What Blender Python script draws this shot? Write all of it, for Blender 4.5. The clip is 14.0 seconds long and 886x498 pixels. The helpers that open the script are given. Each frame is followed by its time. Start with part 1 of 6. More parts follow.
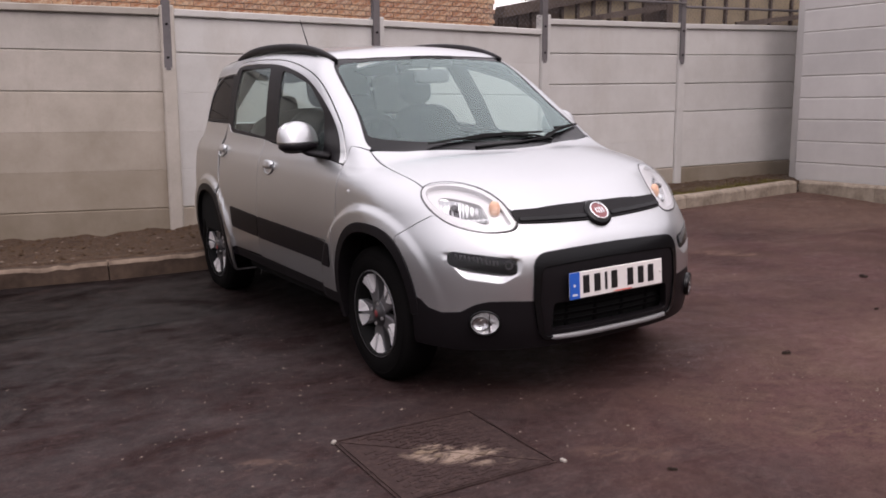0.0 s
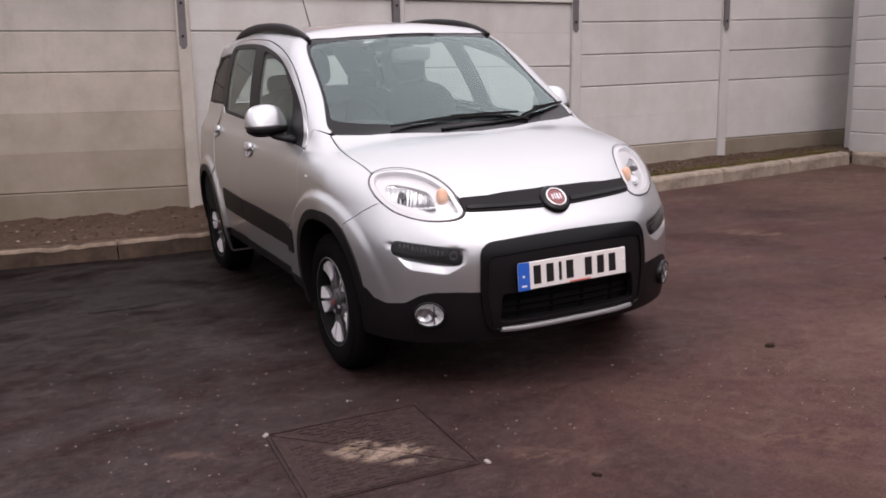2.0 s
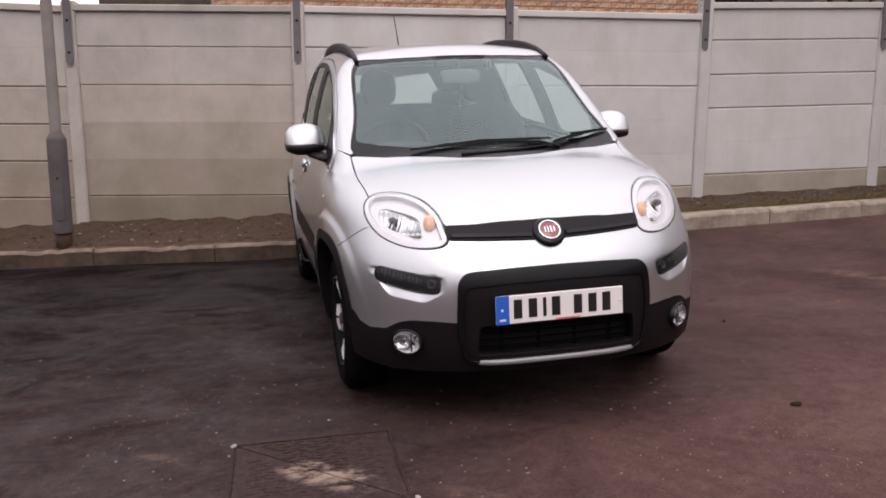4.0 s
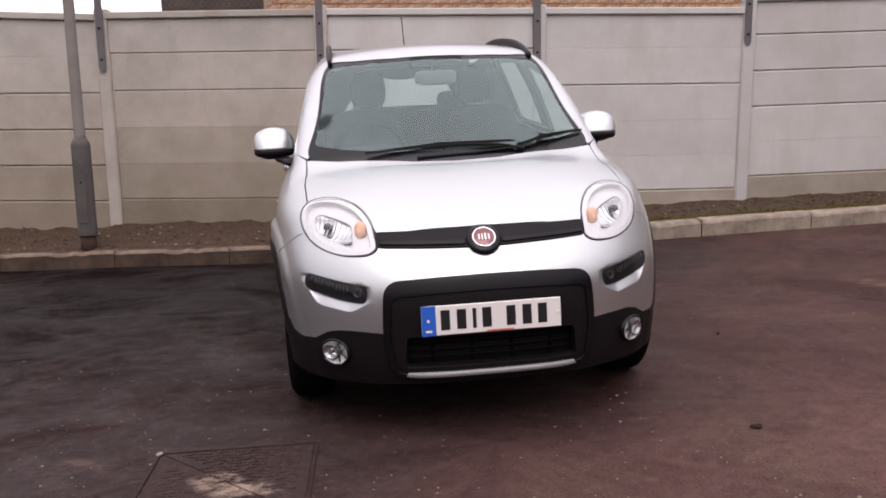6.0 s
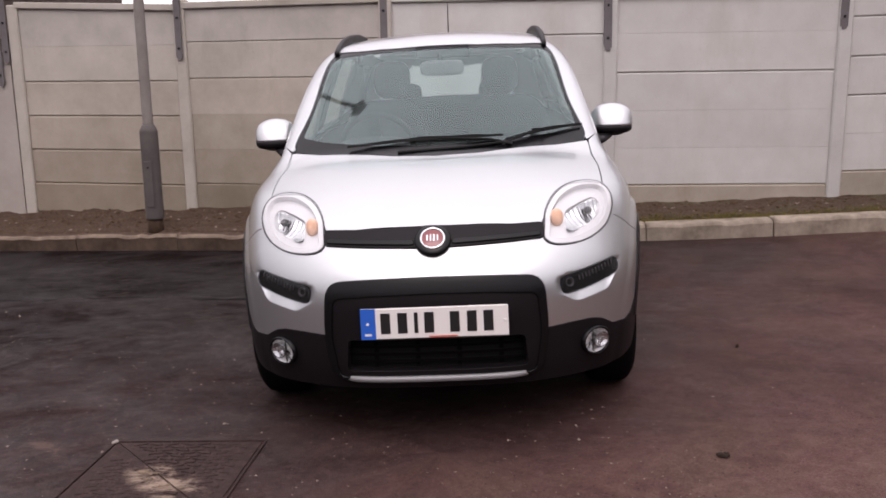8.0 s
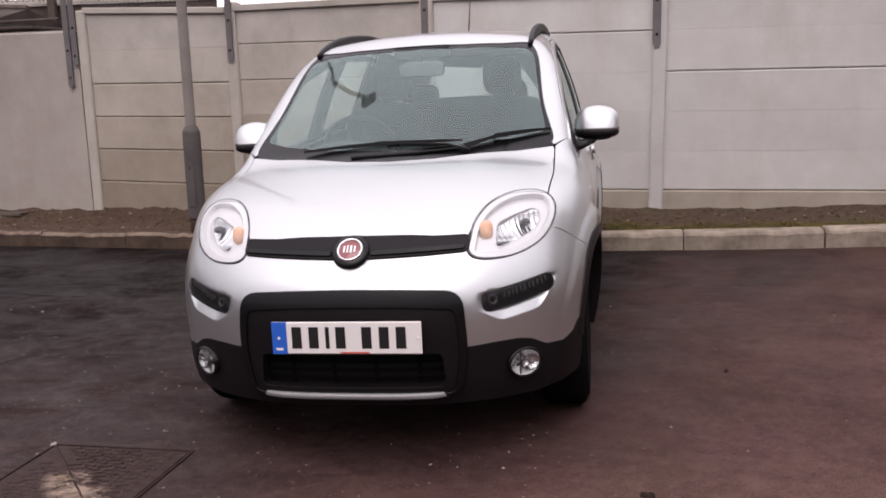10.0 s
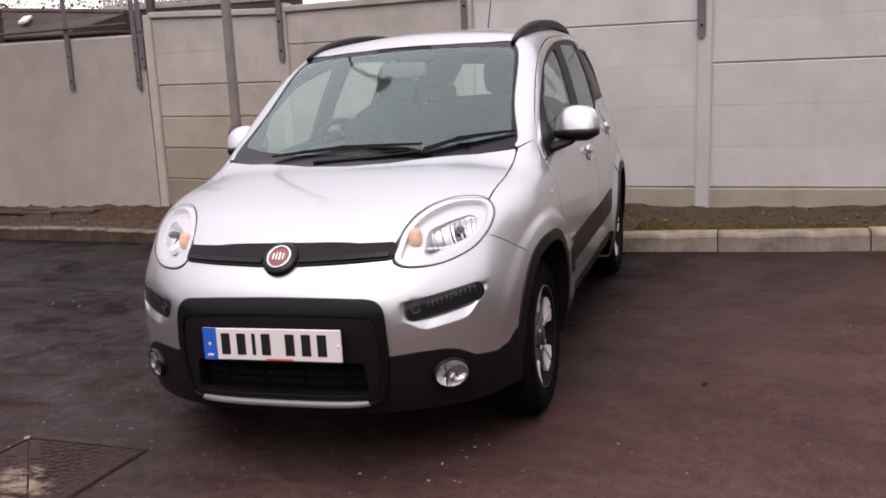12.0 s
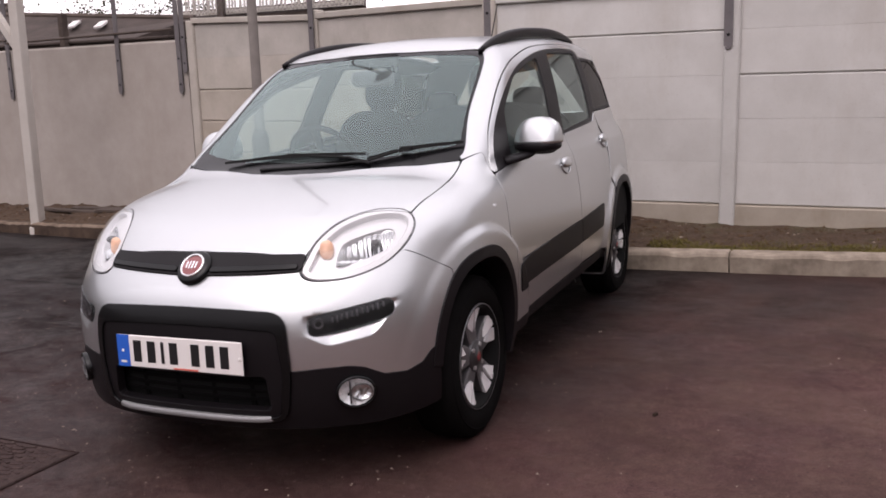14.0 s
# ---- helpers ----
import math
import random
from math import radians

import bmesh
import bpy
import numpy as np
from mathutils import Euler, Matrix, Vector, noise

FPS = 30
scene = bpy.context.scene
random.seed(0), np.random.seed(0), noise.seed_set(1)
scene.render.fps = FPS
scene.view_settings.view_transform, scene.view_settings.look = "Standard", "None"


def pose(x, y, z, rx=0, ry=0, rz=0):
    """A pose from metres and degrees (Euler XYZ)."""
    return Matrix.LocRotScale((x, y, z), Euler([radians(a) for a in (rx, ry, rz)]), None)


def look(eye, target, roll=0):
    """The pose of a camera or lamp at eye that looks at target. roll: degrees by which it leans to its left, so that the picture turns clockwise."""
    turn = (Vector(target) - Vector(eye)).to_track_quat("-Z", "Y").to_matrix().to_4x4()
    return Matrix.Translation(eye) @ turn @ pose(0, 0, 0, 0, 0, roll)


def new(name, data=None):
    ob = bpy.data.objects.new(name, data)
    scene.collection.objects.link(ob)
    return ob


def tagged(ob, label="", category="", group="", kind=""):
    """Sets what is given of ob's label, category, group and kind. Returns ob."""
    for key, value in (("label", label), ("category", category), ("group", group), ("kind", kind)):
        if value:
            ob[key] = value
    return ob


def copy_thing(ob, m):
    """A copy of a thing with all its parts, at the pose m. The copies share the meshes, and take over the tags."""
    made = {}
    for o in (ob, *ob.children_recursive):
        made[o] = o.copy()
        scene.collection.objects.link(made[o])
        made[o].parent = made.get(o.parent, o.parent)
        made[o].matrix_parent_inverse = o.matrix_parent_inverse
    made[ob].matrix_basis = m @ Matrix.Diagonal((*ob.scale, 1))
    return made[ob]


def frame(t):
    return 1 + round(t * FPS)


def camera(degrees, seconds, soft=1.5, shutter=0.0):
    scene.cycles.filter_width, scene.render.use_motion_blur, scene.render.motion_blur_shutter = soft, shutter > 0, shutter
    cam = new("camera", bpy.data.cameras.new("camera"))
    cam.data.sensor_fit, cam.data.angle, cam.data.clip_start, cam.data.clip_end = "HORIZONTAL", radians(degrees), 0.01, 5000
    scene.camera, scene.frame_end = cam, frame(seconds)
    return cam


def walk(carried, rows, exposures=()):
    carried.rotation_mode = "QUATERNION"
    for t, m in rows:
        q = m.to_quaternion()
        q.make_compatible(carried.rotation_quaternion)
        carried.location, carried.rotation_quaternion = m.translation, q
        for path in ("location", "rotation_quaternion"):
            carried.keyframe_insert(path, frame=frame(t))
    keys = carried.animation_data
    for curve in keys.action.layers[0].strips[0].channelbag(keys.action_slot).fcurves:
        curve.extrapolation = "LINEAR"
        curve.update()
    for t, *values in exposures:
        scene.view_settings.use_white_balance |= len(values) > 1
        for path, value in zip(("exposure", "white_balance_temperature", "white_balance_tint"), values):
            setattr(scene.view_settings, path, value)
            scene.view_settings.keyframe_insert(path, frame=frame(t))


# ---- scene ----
cam = camera(53.3, 14.0, 1.75)
PATH = [
    (0, (-2.541, -2.725, 1.192), (-1.516, -1.037, 0.876), -0.0),
    (0.5, (-2.465, -2.74, 1.201), (-1.438, -1.056, 0.873), 0.0),
    (1, (-2.295, -2.824, 1.227), (-1.333, -1.103, 0.892), -0.7),
    (1.5, (-2.131, -2.881, 1.244), (-1.21, -1.139, 0.903), 0.1),
    (2, (-1.997, -2.874, 1.253), (-1.142, -1.108, 0.866), -0.9),
    (2.5, (-1.81, -2.889, 1.284), (-1.049, -1.076, 0.917), -0.9),
    (3, (-1.6, -3.003, 1.297), (-0.97, -1.135, 0.957), 0.4),
    (5.5, (-0.711, -3.128, 1.323), (-0.42, -1.188, 0.934), -1.7),
    (6, (-0.558, -3.082, 1.311), (-0.328, -1.128, 0.951), -0.7),
    (6.5, (-0.386, -3.029, 1.326), (-0.234, -1.07, 0.952), 0.2),
    (7, (-0.203, -3.002, 1.328), (-0.124, -1.042, 0.939), -0.8),
    (7.5, (0.014, -3.017, 1.346), (-0.025, -1.055, 0.961), -1.0),
    (8, (0.164, -2.96, 1.339), (0.068, -1.001, 0.947), -0.8),
    (10.5, (1.004, -2.635, 1.352), (0.58, -0.721, 0.953), -1.1),
    (11, (1.139, -2.558, 1.362), (0.664, -0.661, 0.945), -1.0),
    (11.5, (1.294, -2.512, 1.359), (0.706, -0.646, 0.947), -1.9),
    (12, (1.456, -2.487, 1.371), (0.828, -0.632, 0.968), -2.4),
    (12.5, (1.58, -2.441, 1.363), (0.91, -0.599, 0.965), -2.3),
    (13, (1.691, -2.327, 1.353), (0.995, -0.494, 0.963), -1.3),
    (13.5, (1.803, -2.244, 1.359), (1.097, -0.412, 0.974), -1.1),
    (14, (1.959, -2.174, 1.357), (1.145, -0.387, 0.976), -1.7),
]
walk(cam, [(t, look(eye, target, roll)) for t, eye, target, roll in PATH], [(0.0, 0.46, 6550, 23), (14.0, 0.46, 6550, 23)])

# ---- overcast daylight ----
world = bpy.data.worlds.new("overcast_sky")
scene.world = world
world.use_nodes = True
wn, wl = world.node_tree.nodes, world.node_tree.links
wn.clear()
w_out, w_bg = wn.new("ShaderNodeOutputWorld"), wn.new("ShaderNodeBackground")
w_sky = wn.new("ShaderNodeTexSky")
w_sky.sky_type, w_sky.sun_disc = "NISHITA", False
w_sky.sun_elevation, w_sky.sun_rotation = radians(53), radians(182)
w_sky.dust_density, w_sky.air_density = 6.0, 1.0
w_co, w_sep, w_ramp = wn.new("ShaderNodeTexCoord"), wn.new("ShaderNodeSeparateXYZ"), wn.new("ShaderNodeValToRGB")
w_noise = wn.new("ShaderNodeTexNoise")
w_noise.inputs["Scale"].default_value, w_noise.inputs["Detail"].default_value = 2.2, 5.0
w_cl = wn.new("ShaderNodeMapRange")
w_cl.inputs["From Min"].default_value, w_cl.inputs["From Max"].default_value = 0.3, 0.7
w_cl.inputs["To Min"].default_value, w_cl.inputs["To Max"].default_value = 0.96, 1.04
w_ramp.color_ramp.elements[0].position, w_ramp.color_ramp.elements[0].color = 0.0, (0.30, 0.30, 0.305, 1)
w_ramp.color_ramp.elements[1].position, w_ramp.color_ramp.elements[1].color = 0.8, (1.40, 1.40, 1.41, 1)
w_mul, w_mix = wn.new("ShaderNodeMix"), wn.new("ShaderNodeMix")
w_mul.data_type, w_mul.blend_type = "RGBA", "MULTIPLY"
w_mul.inputs["Factor"].default_value = 1.0
w_mix.data_type = "RGBA"
w_mix.inputs["Factor"].default_value = 0.9
w_scale = wn.new("ShaderNodeVectorMath")
w_scale.operation = "SCALE"
w_scale.inputs["Scale"].default_value = 9.0
wl.new(w_co.outputs["Generated"], w_sep.inputs[0])
wl.new(w_co.outputs["Generated"], w_noise.inputs["Vector"])
wl.new(w_noise.outputs["Fac"], w_cl.inputs["Value"])
wl.new(w_sep.outputs["Z"], w_ramp.inputs["Fac"])
wl.new(w_ramp.outputs["Color"], w_mul.inputs["A"])
wl.new(w_cl.outputs["Result"], w_mul.inputs["B"])
wl.new(w_mul.outputs["Result"], w_scale.inputs[0])
wl.new(w_sky.outputs["Color"], w_mix.inputs["A"])
wl.new(w_scale.outputs["Vector"], w_mix.inputs["B"])
wl.new(w_mix.outputs["Result"], w_bg.inputs["Color"])
wl.new(w_bg.outputs["Background"], w_out.inputs["Surface"])
w_bg.inputs["Strength"].default_value = 0.1
sun = new("sun", bpy.data.lights.new("sun", "SUN"))
sun.data.energy, sun.data.angle, sun.data.color = 0.72, radians(40), (1.0, 0.97, 0.93)
sun.matrix_world = look((0, 0, 0), (0.02, 0.60, -0.80))


# ---- materials ----
class Mat:
    """A small wrapper to write node materials in few lines."""

    def __init__(self, name, color=(0.5, 0.5, 0.5), rough=0.6, metal=0.0, **more):
        self.m = bpy.data.materials.new(name)
        self.m.use_nodes = True
        self.n, self.l = self.m.node_tree.nodes, self.m.node_tree.links
        self.b = self.n["Principled BSDF"]
        self.set("Base Color", (*color, 1)), self.set("Roughness", rough), self.set("Metallic", metal)
        for k, v in more.items():
            self.set(k.replace("_", " ").title().replace("Ior", "IOR"), v)
        self.co = None

    def set(self, key, v):
        self.b.inputs[key].default_value = v

    def link(self, a, b):
        self.l.new(a, b)
        return self

    def coords(self):
        if not self.co:
            self.co = self.n.new("ShaderNodeTexCoord").outputs["Object"]
        return self.co

    def noise(self, scale, detail=6.0, rough=0.6, stretch=None, distort=0.0):
        t = self.n.new("ShaderNodeTexNoise")
        t.inputs["Scale"].default_value, t.inputs["Detail"].default_value = scale, detail
        t.inputs["Roughness"].default_value, t.inputs["Distortion"].default_value = rough, distort
        src = self.coords()
        if stretch:
            mp = self.n.new("ShaderNodeMapping")
            mp.inputs["Scale"].default_value = stretch
            self.l.new(src, mp.inputs["Vector"])
            src = mp.outputs["Vector"]
        self.l.new(src, t.inputs["Vector"])
        return t.outputs["Fac"]

    def voronoi(self, scale, feature="F1"):
        t = self.n.new("ShaderNodeTexVoronoi")
        t.feature = feature
        t.inputs["Scale"].default_value = scale
        self.l.new(self.coords(), t.inputs["Vector"])
        return t.outputs["Distance"]

    def ramp(self, fac, *stops):
        r = self.n.new("ShaderNodeValToRGB")
        e = r.color_ramp.elements
        while len(e) < len(stops):
            e.new(0.5)
        for k, (pos, c) in zip(e, stops):
            k.position, k.color = pos, (*c, 1) if isinstance(c, tuple) else (c, c, c, 1)
        self.l.new(fac, r.inputs["Fac"])
        return r.outputs["Color"]

    def mix(self, fac, a, b, blend="MIX"):
        x = self.n.new("ShaderNodeMix")
        x.data_type, x.blend_type = "RGBA", blend
        for v, key in ((fac, "Factor"), (a, "A"), (b, "B")):
            if isinstance(v, (int, float)):
                x.inputs[key].default_value = v if key == "Factor" else (v, v, v, 1)
            elif isinstance(v, tuple):
                x.inputs[key].default_value = (*v, 1)
            else:
                self.l.new(v, x.inputs[key])
        return x.outputs["Result"]

    def color(self, src):
        self.l.new(src, self.b.inputs["Base Color"])
        return self

    def rough(self, src):
        self.l.new(src, self.b.inputs["Roughness"])
        return self

    def bump(self, src, strength=0.3, dist=0.01):
        b = self.n.new("ShaderNodeBump")
        b.inputs["Strength"].default_value, b.inputs["Distance"].default_value = strength, dist
        self.l.new(src, b.inputs["Height"])
        self.l.new(b.outputs["Normal"], self.b.inputs["Normal"])
        return self

    def rnd(self):
        return self.n.new("ShaderNodeObjectInfo").outputs["Random"]

    def island(self):
        return self.n.new("ShaderNodeNewGeometry").outputs["Random Per Island"]


def stain(m, x, y, rx, ry, turn, edge=0.5):
    """A soft oval area, one in its middle and nought outside."""
    mp, g = m.n.new("ShaderNodeMapping"), m.n.new("ShaderNodeTexGradient")
    mp.vector_type = "TEXTURE"
    g.gradient_type = "SPHERICAL"
    mp.inputs["Location"].default_value, mp.inputs["Rotation"].default_value, mp.inputs["Scale"].default_value = (x, y, 0), (0, 0, turn), (rx, ry, 1)
    m.l.new(m.coords(), mp.inputs["Vector"]), m.l.new(mp.outputs["Vector"], g.inputs["Vector"])
    return m.ramp(g.outputs["Fac"], (0.0, 0.0), (edge, 1.0))


def asphalt():
    m = Mat("asphalt", rough=0.75)
    sep = m.n.new("ShaderNodeSeparateXYZ")
    m.l.new(m.coords(), sep.inputs[0])

    def span(src, lo, hi):
        r = m.n.new("ShaderNodeMapRange")
        r.interpolation_type = "SMOOTHSTEP"
        r.inputs["From Min"].default_value, r.inputs["From Max"].default_value = lo, hi
        m.l.new(src, r.inputs["Value"])
        return r.outputs["Result"]

    def plus(a, b, k):
        x = m.n.new("ShaderNodeMath")
        x.operation = "MULTIPLY_ADD"
        m.l.new(b, x.inputs[0]), m.l.new(a, x.inputs[2])
        x.inputs[1].default_value = k
        return x.outputs[0]

    wob = m.noise(1.3, 4, 0.6)
    # newer, smoother strip along the kerb; drier, dustier ground to the east
    strip = span(plus(plus(sep.outputs["Y"], wob, 0.5), sep.outputs["X"], 0.10), 2.52, 2.60)
    east = span(plus(plus(sep.outputs["X"], wob, 2.5), sep.outputs["Y"], -0.55), 0.2, 2.3)
    stone = m.ramp(m.mix(0.45, m.noise(95, 5, 0.8), m.noise(24, 7, 0.75)), (0.30, (0.021, 0.0138, 0.0128)), (0.50, (0.068, 0.0455, 0.0418)), (0.70, (0.190, 0.136, 0.122)))
    fine = m.ramp(m.mix(0.35, m.noise(120, 4, 0.75), m.noise(9, 6, 0.7)), (0.30, (0.0070, 0.0045, 0.0043)), (0.72, (0.026, 0.0170, 0.0158)))
    # stone darker towards the kerb, with a ragged edge
    back_tone = span(plus(sep.outputs["Y"], m.noise(0.9, 7, 0.7, None, 0.6), 2.2), 1.75, 3.1)
    stone = m.mix(back_tone, stone, m.mix(1.0, stone, (0.38, 0.355, 0.365), "MULTIPLY"))
    c = m.mix(strip, stone, fine)
    c = m.mix(m.ramp(m.noise(2.6, 7, 0.7, distort=0.5), (0.40, 0.0), (0.66, 0.7)), c, m.mix(1.0, c, (0.58, 0.55, 0.55), "MULTIPLY"))
    blot = m.mix(0.5, m.noise(5.5, 8, 0.72, (1, 1.5, 1), 0.7), m.noise(17, 6, 0.7, None, 0.4))
    c = m.mix(m.ramp(blot, (0.36, 0.9), (0.50, 0.0)), c, m.mix(1.0, c, (0.48, 0.45, 0.45), "MULTIPLY"))
    c = m.mix(m.ramp(blot, (0.53, 0.0), (0.65, 0.7)), c, m.mix(m.noise(70, 4, 0.7), (0.035, 0.0215, 0.0175), (0.125, 0.084, 0.068)))
    brown = m.ramp(m.mix(0.4, m.noise(110, 5, 0.8), m.noise(16, 7, 0.75)), (0.32, (0.062, 0.0325, 0.0295)), (0.52, (0.158, 0.0955, 0.0860)), (0.70, (0.345, 0.232, 0.210)))
    olive = m.ramp(m.mix(0.4, m.noise(90, 5, 0.8), m.noise(14, 7, 0.75)), (0.32, (0.072, 0.048, 0.035)), (0.52, (0.190, 0.134, 0.102)), (0.70, (0.390, 0.292, 0.228)))
    brown = m.mix(m.ramp(m.mix(0.35, m.noise(1.7, 7, 0.7, None, 0.5), m.noise(9, 5, 0.7)), (0.42, 0.0), (0.60, 0.8)), brown, olive)
    c = m.mix(m.mix(1.0, east, m.ramp(m.noise(1.1, 8, 0.7), (0.30, 0.35), (0.62, 0.95)), "MULTIPLY"), c, brown)
    kerbside = m.mix(1.0, m.mix(1.0, strip, span(sep.outputs["X"], 3.3, 4.8), "MULTIPLY"), m.ramp(m.noise(2.2, 6, 0.7), (0.30, 0.45), (0.60, 0.95)), "MULTIPLY")
    c = m.mix(kerbside, c, olive)
    # whole ground darker from the car's nose to the kerb
    yard_tone = span(plus(sep.outputs["Y"], m.noise(0.7, 6, 0.7, None, 0.5), 1.6), 0.1, 1.5)
    c = m.mix(yard_tone, c, m.mix(1.0, c, (0.72, 0.69, 0.70), "MULTIPLY"))
    mud = m.ramp(m.noise(0.9, 9, 0.7, (1, 2.4, 1)), (0.60, 0.0), (0.72, 0.32))
    c = m.mix(m.mix(1.0, mud, m.mix(east, 0.35, 1.0), "MULTIPLY"), c, m.mix(m.noise(60, 4), (0.12, 0.082, 0.058), (0.25, 0.18, 0.135)))
    film = m.ramp(m.noise(9, 8, 0.7, (1, 2.2, 1), 0.5), (0.46, 0.0), (0.62, 0.75))
    for x, y, rx, ry, turn in ((-0.44, -0.52, 0.22, 0.09, -0.62), (-1.53, 0.12, 0.14, 0.07, -0.6), (2.74, 1.82, 0.34, 0.12, -1.0), (0.35, -0.85, 0.30, 0.12, -0.6)):
        c = m.mix(m.mix(1.0, film, stain(m, x, y, rx, ry, turn, 0.4), "MULTIPLY"), c, m.mix(m.noise(60, 4), (0.13, 0.088, 0.064), (0.28, 0.205, 0.15)))
    fleck = m.ramp(m.voronoi(48), (0.07, 1.0), (0.16, 0.0))
    c = m.mix(m.mix(1.0, fleck, m.ramp(m.noise(23, 4, 0.7), (0.46, 0.0), (0.60, 0.75)), "MULTIPLY"), c, (0.22, 0.172, 0.15))
    pit = m.ramp(m.voronoi(38), (0.06, 1.0), (0.16, 0.0))
    c = m.mix(m.mix(1.0, pit, m.ramp(m.noise(19, 4, 0.7), (0.48, 0.85), (0.60, 0.0)), "MULTIPLY"), c, (0.008, 0.0055, 0.0055))
    damp = m.ramp(m.noise(0.8, 6, 0.65), (0.42, 0.0), (0.58, 1.0))
    # west side multiplied darker, standing in for the soft shadow before the car
    m.color(m.mix(1.0, c, m.mix(span(sep.outputs["X"], -0.2, 2.4), (0.64, 0.55, 0.565), (0.82, 0.745, 0.76)), "MULTIPLY"))
    wear = m.ramp(m.mix(0.4, m.noise(4.5, 7, 0.7, (1, 1.6, 1), 0.6), m.noise(21, 5, 0.7)), (0.38, 0.40), (0.60, 0.62))
    m.rough(m.mix(damp, wear, m.mix(strip, 0.72, 0.55)))
    patches = m.ramp(m.mix(0.3, m.noise(1.5, 7, 0.68, (1, 1.7, 1), 0.7), m.noise(7, 6, 0.7, (1, 1.5, 1), 0.5)), (0.40, 0.05), (0.60, 0.38))
    m.link(m.mix(east, patches, 0.05), m.b.inputs["Specular IOR Level"])
    return m.bump(m.mix(0.5, m.mix(0.4, m.noise(150, 4, 0.75), m.noise(40, 4, 0.7)), m.noise(8, 7, 0.62)), 0.8, 0.012).m


def concrete(name, light, dark, dirt=(0.19, 0.15, 0.10), grime=0.3, scale=1.0):
    m = Mat(name, rough=0.88)
    c = m.ramp(m.noise(2.2 * scale, 8, 0.65), (0.32, dark), (0.66, light))
    c = m.mix(m.ramp(m.noise(1.1, 9, 0.75, (1, 1, 0.25)), (0.52, 0.0), (0.78, grime)), c, dirt)
    c = m.mix(m.ramp(m.noise(60, 3, 0.6), (0.60, 0.0), (0.75, 0.16)), c, dirt)
    m.set("Specular IOR Level", 0.2)
    tone = m.ramp(m.rnd(), (0.0, 0.93), (1.0, 1.05))
    m.color(m.mix(1.0, c, tone, "MULTIPLY"))
    return m.bump(m.mix(0.35, m.noise(38, 6, 0.65), m.noise(5, 4, 0.6)), 0.35, 0.006).m


def iron_mat():
    m = Mat("cast_iron", rough=0.8)
    c = m.ramp(m.mix(0.5, m.noise(26, 8, 0.75), m.noise(140, 4, 0.8)), (0.34, (0.014, 0.0080, 0.0074)), (0.52, (0.042, 0.0250, 0.0225)), (0.70, (0.115, 0.074, 0.064)))
    dried = m.mix(m.noise(45, 6, 0.7), (0.16, 0.108, 0.080), (0.42, 0.325, 0.255))
    streak = m.ramp(m.noise(5.5, 8, 0.68, (1.0, 1.9, 1), 0.8), (0.45, 0.0), (0.56, 0.9))
    c = m.mix(m.mix(1.0, streak, stain(m, 0.045, -0.06, 0.24, 0.105, -0.66, 0.35), "MULTIPLY"), c, dried)
    m.color(c)
    m.set("Specular IOR Level", 0.2)
    return m.bump(m.mix(0.4, m.noise(120, 4, 0.7), m.noise(14, 5, 0.6)), 0.6, 0.005).m


def brick_mat():
    m = Mat("orange_brick", rough=0.9)
    each = m.n.new("ShaderNodeMath")
    each.operation = "ADD"
    m.l.new(m.rnd(), each.inputs[0]), m.l.new(m.island(), each.inputs[1])
    wrap = m.n.new("ShaderNodeMath")
    wrap.operation = "FRACT"
    m.l.new(each.outputs[0], wrap.inputs[0])
    c = m.ramp(wrap.outputs[0], (0.0, (0.36, 0.145, 0.07)), (0.35, (0.46, 0.215, 0.105)), (0.7, (0.52, 0.30, 0.165)), (1.0, (0.32, 0.155, 0.10)))
    c = m.mix(m.ramp(m.mix(0.5, m.noise(6, 7, 0.75), m.noise(31, 5, 0.7)), (0.46, 0.0), (0.60, 0.85)), c, (0.64, 0.50, 0.36))
    c = m.mix(m.ramp(m.noise(14, 6, 0.75), (0.36, 0.7), (0.46, 0.0)), c, (0.17, 0.085, 0.05))
    m.color(c)
    return m.bump(m.noise(45, 5), 0.4, 0.005).m


def soil_mat():
    m = Mat("soil_litter", rough=0.95)
    c = m.ramp(m.noise(30, 8, 0.75), (0.3, (0.026, 0.0135, 0.0072)), (0.55, (0.072, 0.0405, 0.0215)), (0.75, (0.150, 0.092, 0.054)))
    moss = m.ramp(m.noise(3.0, 7, 0.7), (0.50, 0.0), (0.66, 0.45))
    sep = m.n.new("ShaderNodeSeparateXYZ")
    m.l.new(m.coords(), sep.inputs[0])
    east = m.ramp(sep.outputs["X"], (0.0, 0.12), (1.0, 1.0))
    c = m.mix(m.mix(1.0, moss, east, "MULTIPLY"), c, m.ramp(m.noise(70, 4), (0.3, (0.035, 0.040, 0.012)), (0.7, (0.115, 0.105, 0.040))))
    m.color(c)
    return m.bump(m.noise(55, 7, 0.7), 0.9, 0.02).m


def paint_mat():
    m = Mat("silver_paint", (0.60, 0.595, 0.60), 0.34, 0.92, coat_weight=0.8, coat_roughness=0.05)
    flake = m.ramp(m.noise(900, 2, 0.5), (0.3, (0.530, 0.542, 0.550)), (0.7, (0.680, 0.696, 0.704)))
    m.color(m.mix(m.ramp(m.noise(3.5, 5, 0.6), (0.4, 0.0), (0.8, 0.10)), flake, (0.45, 0.445, 0.43)))
    return m.m


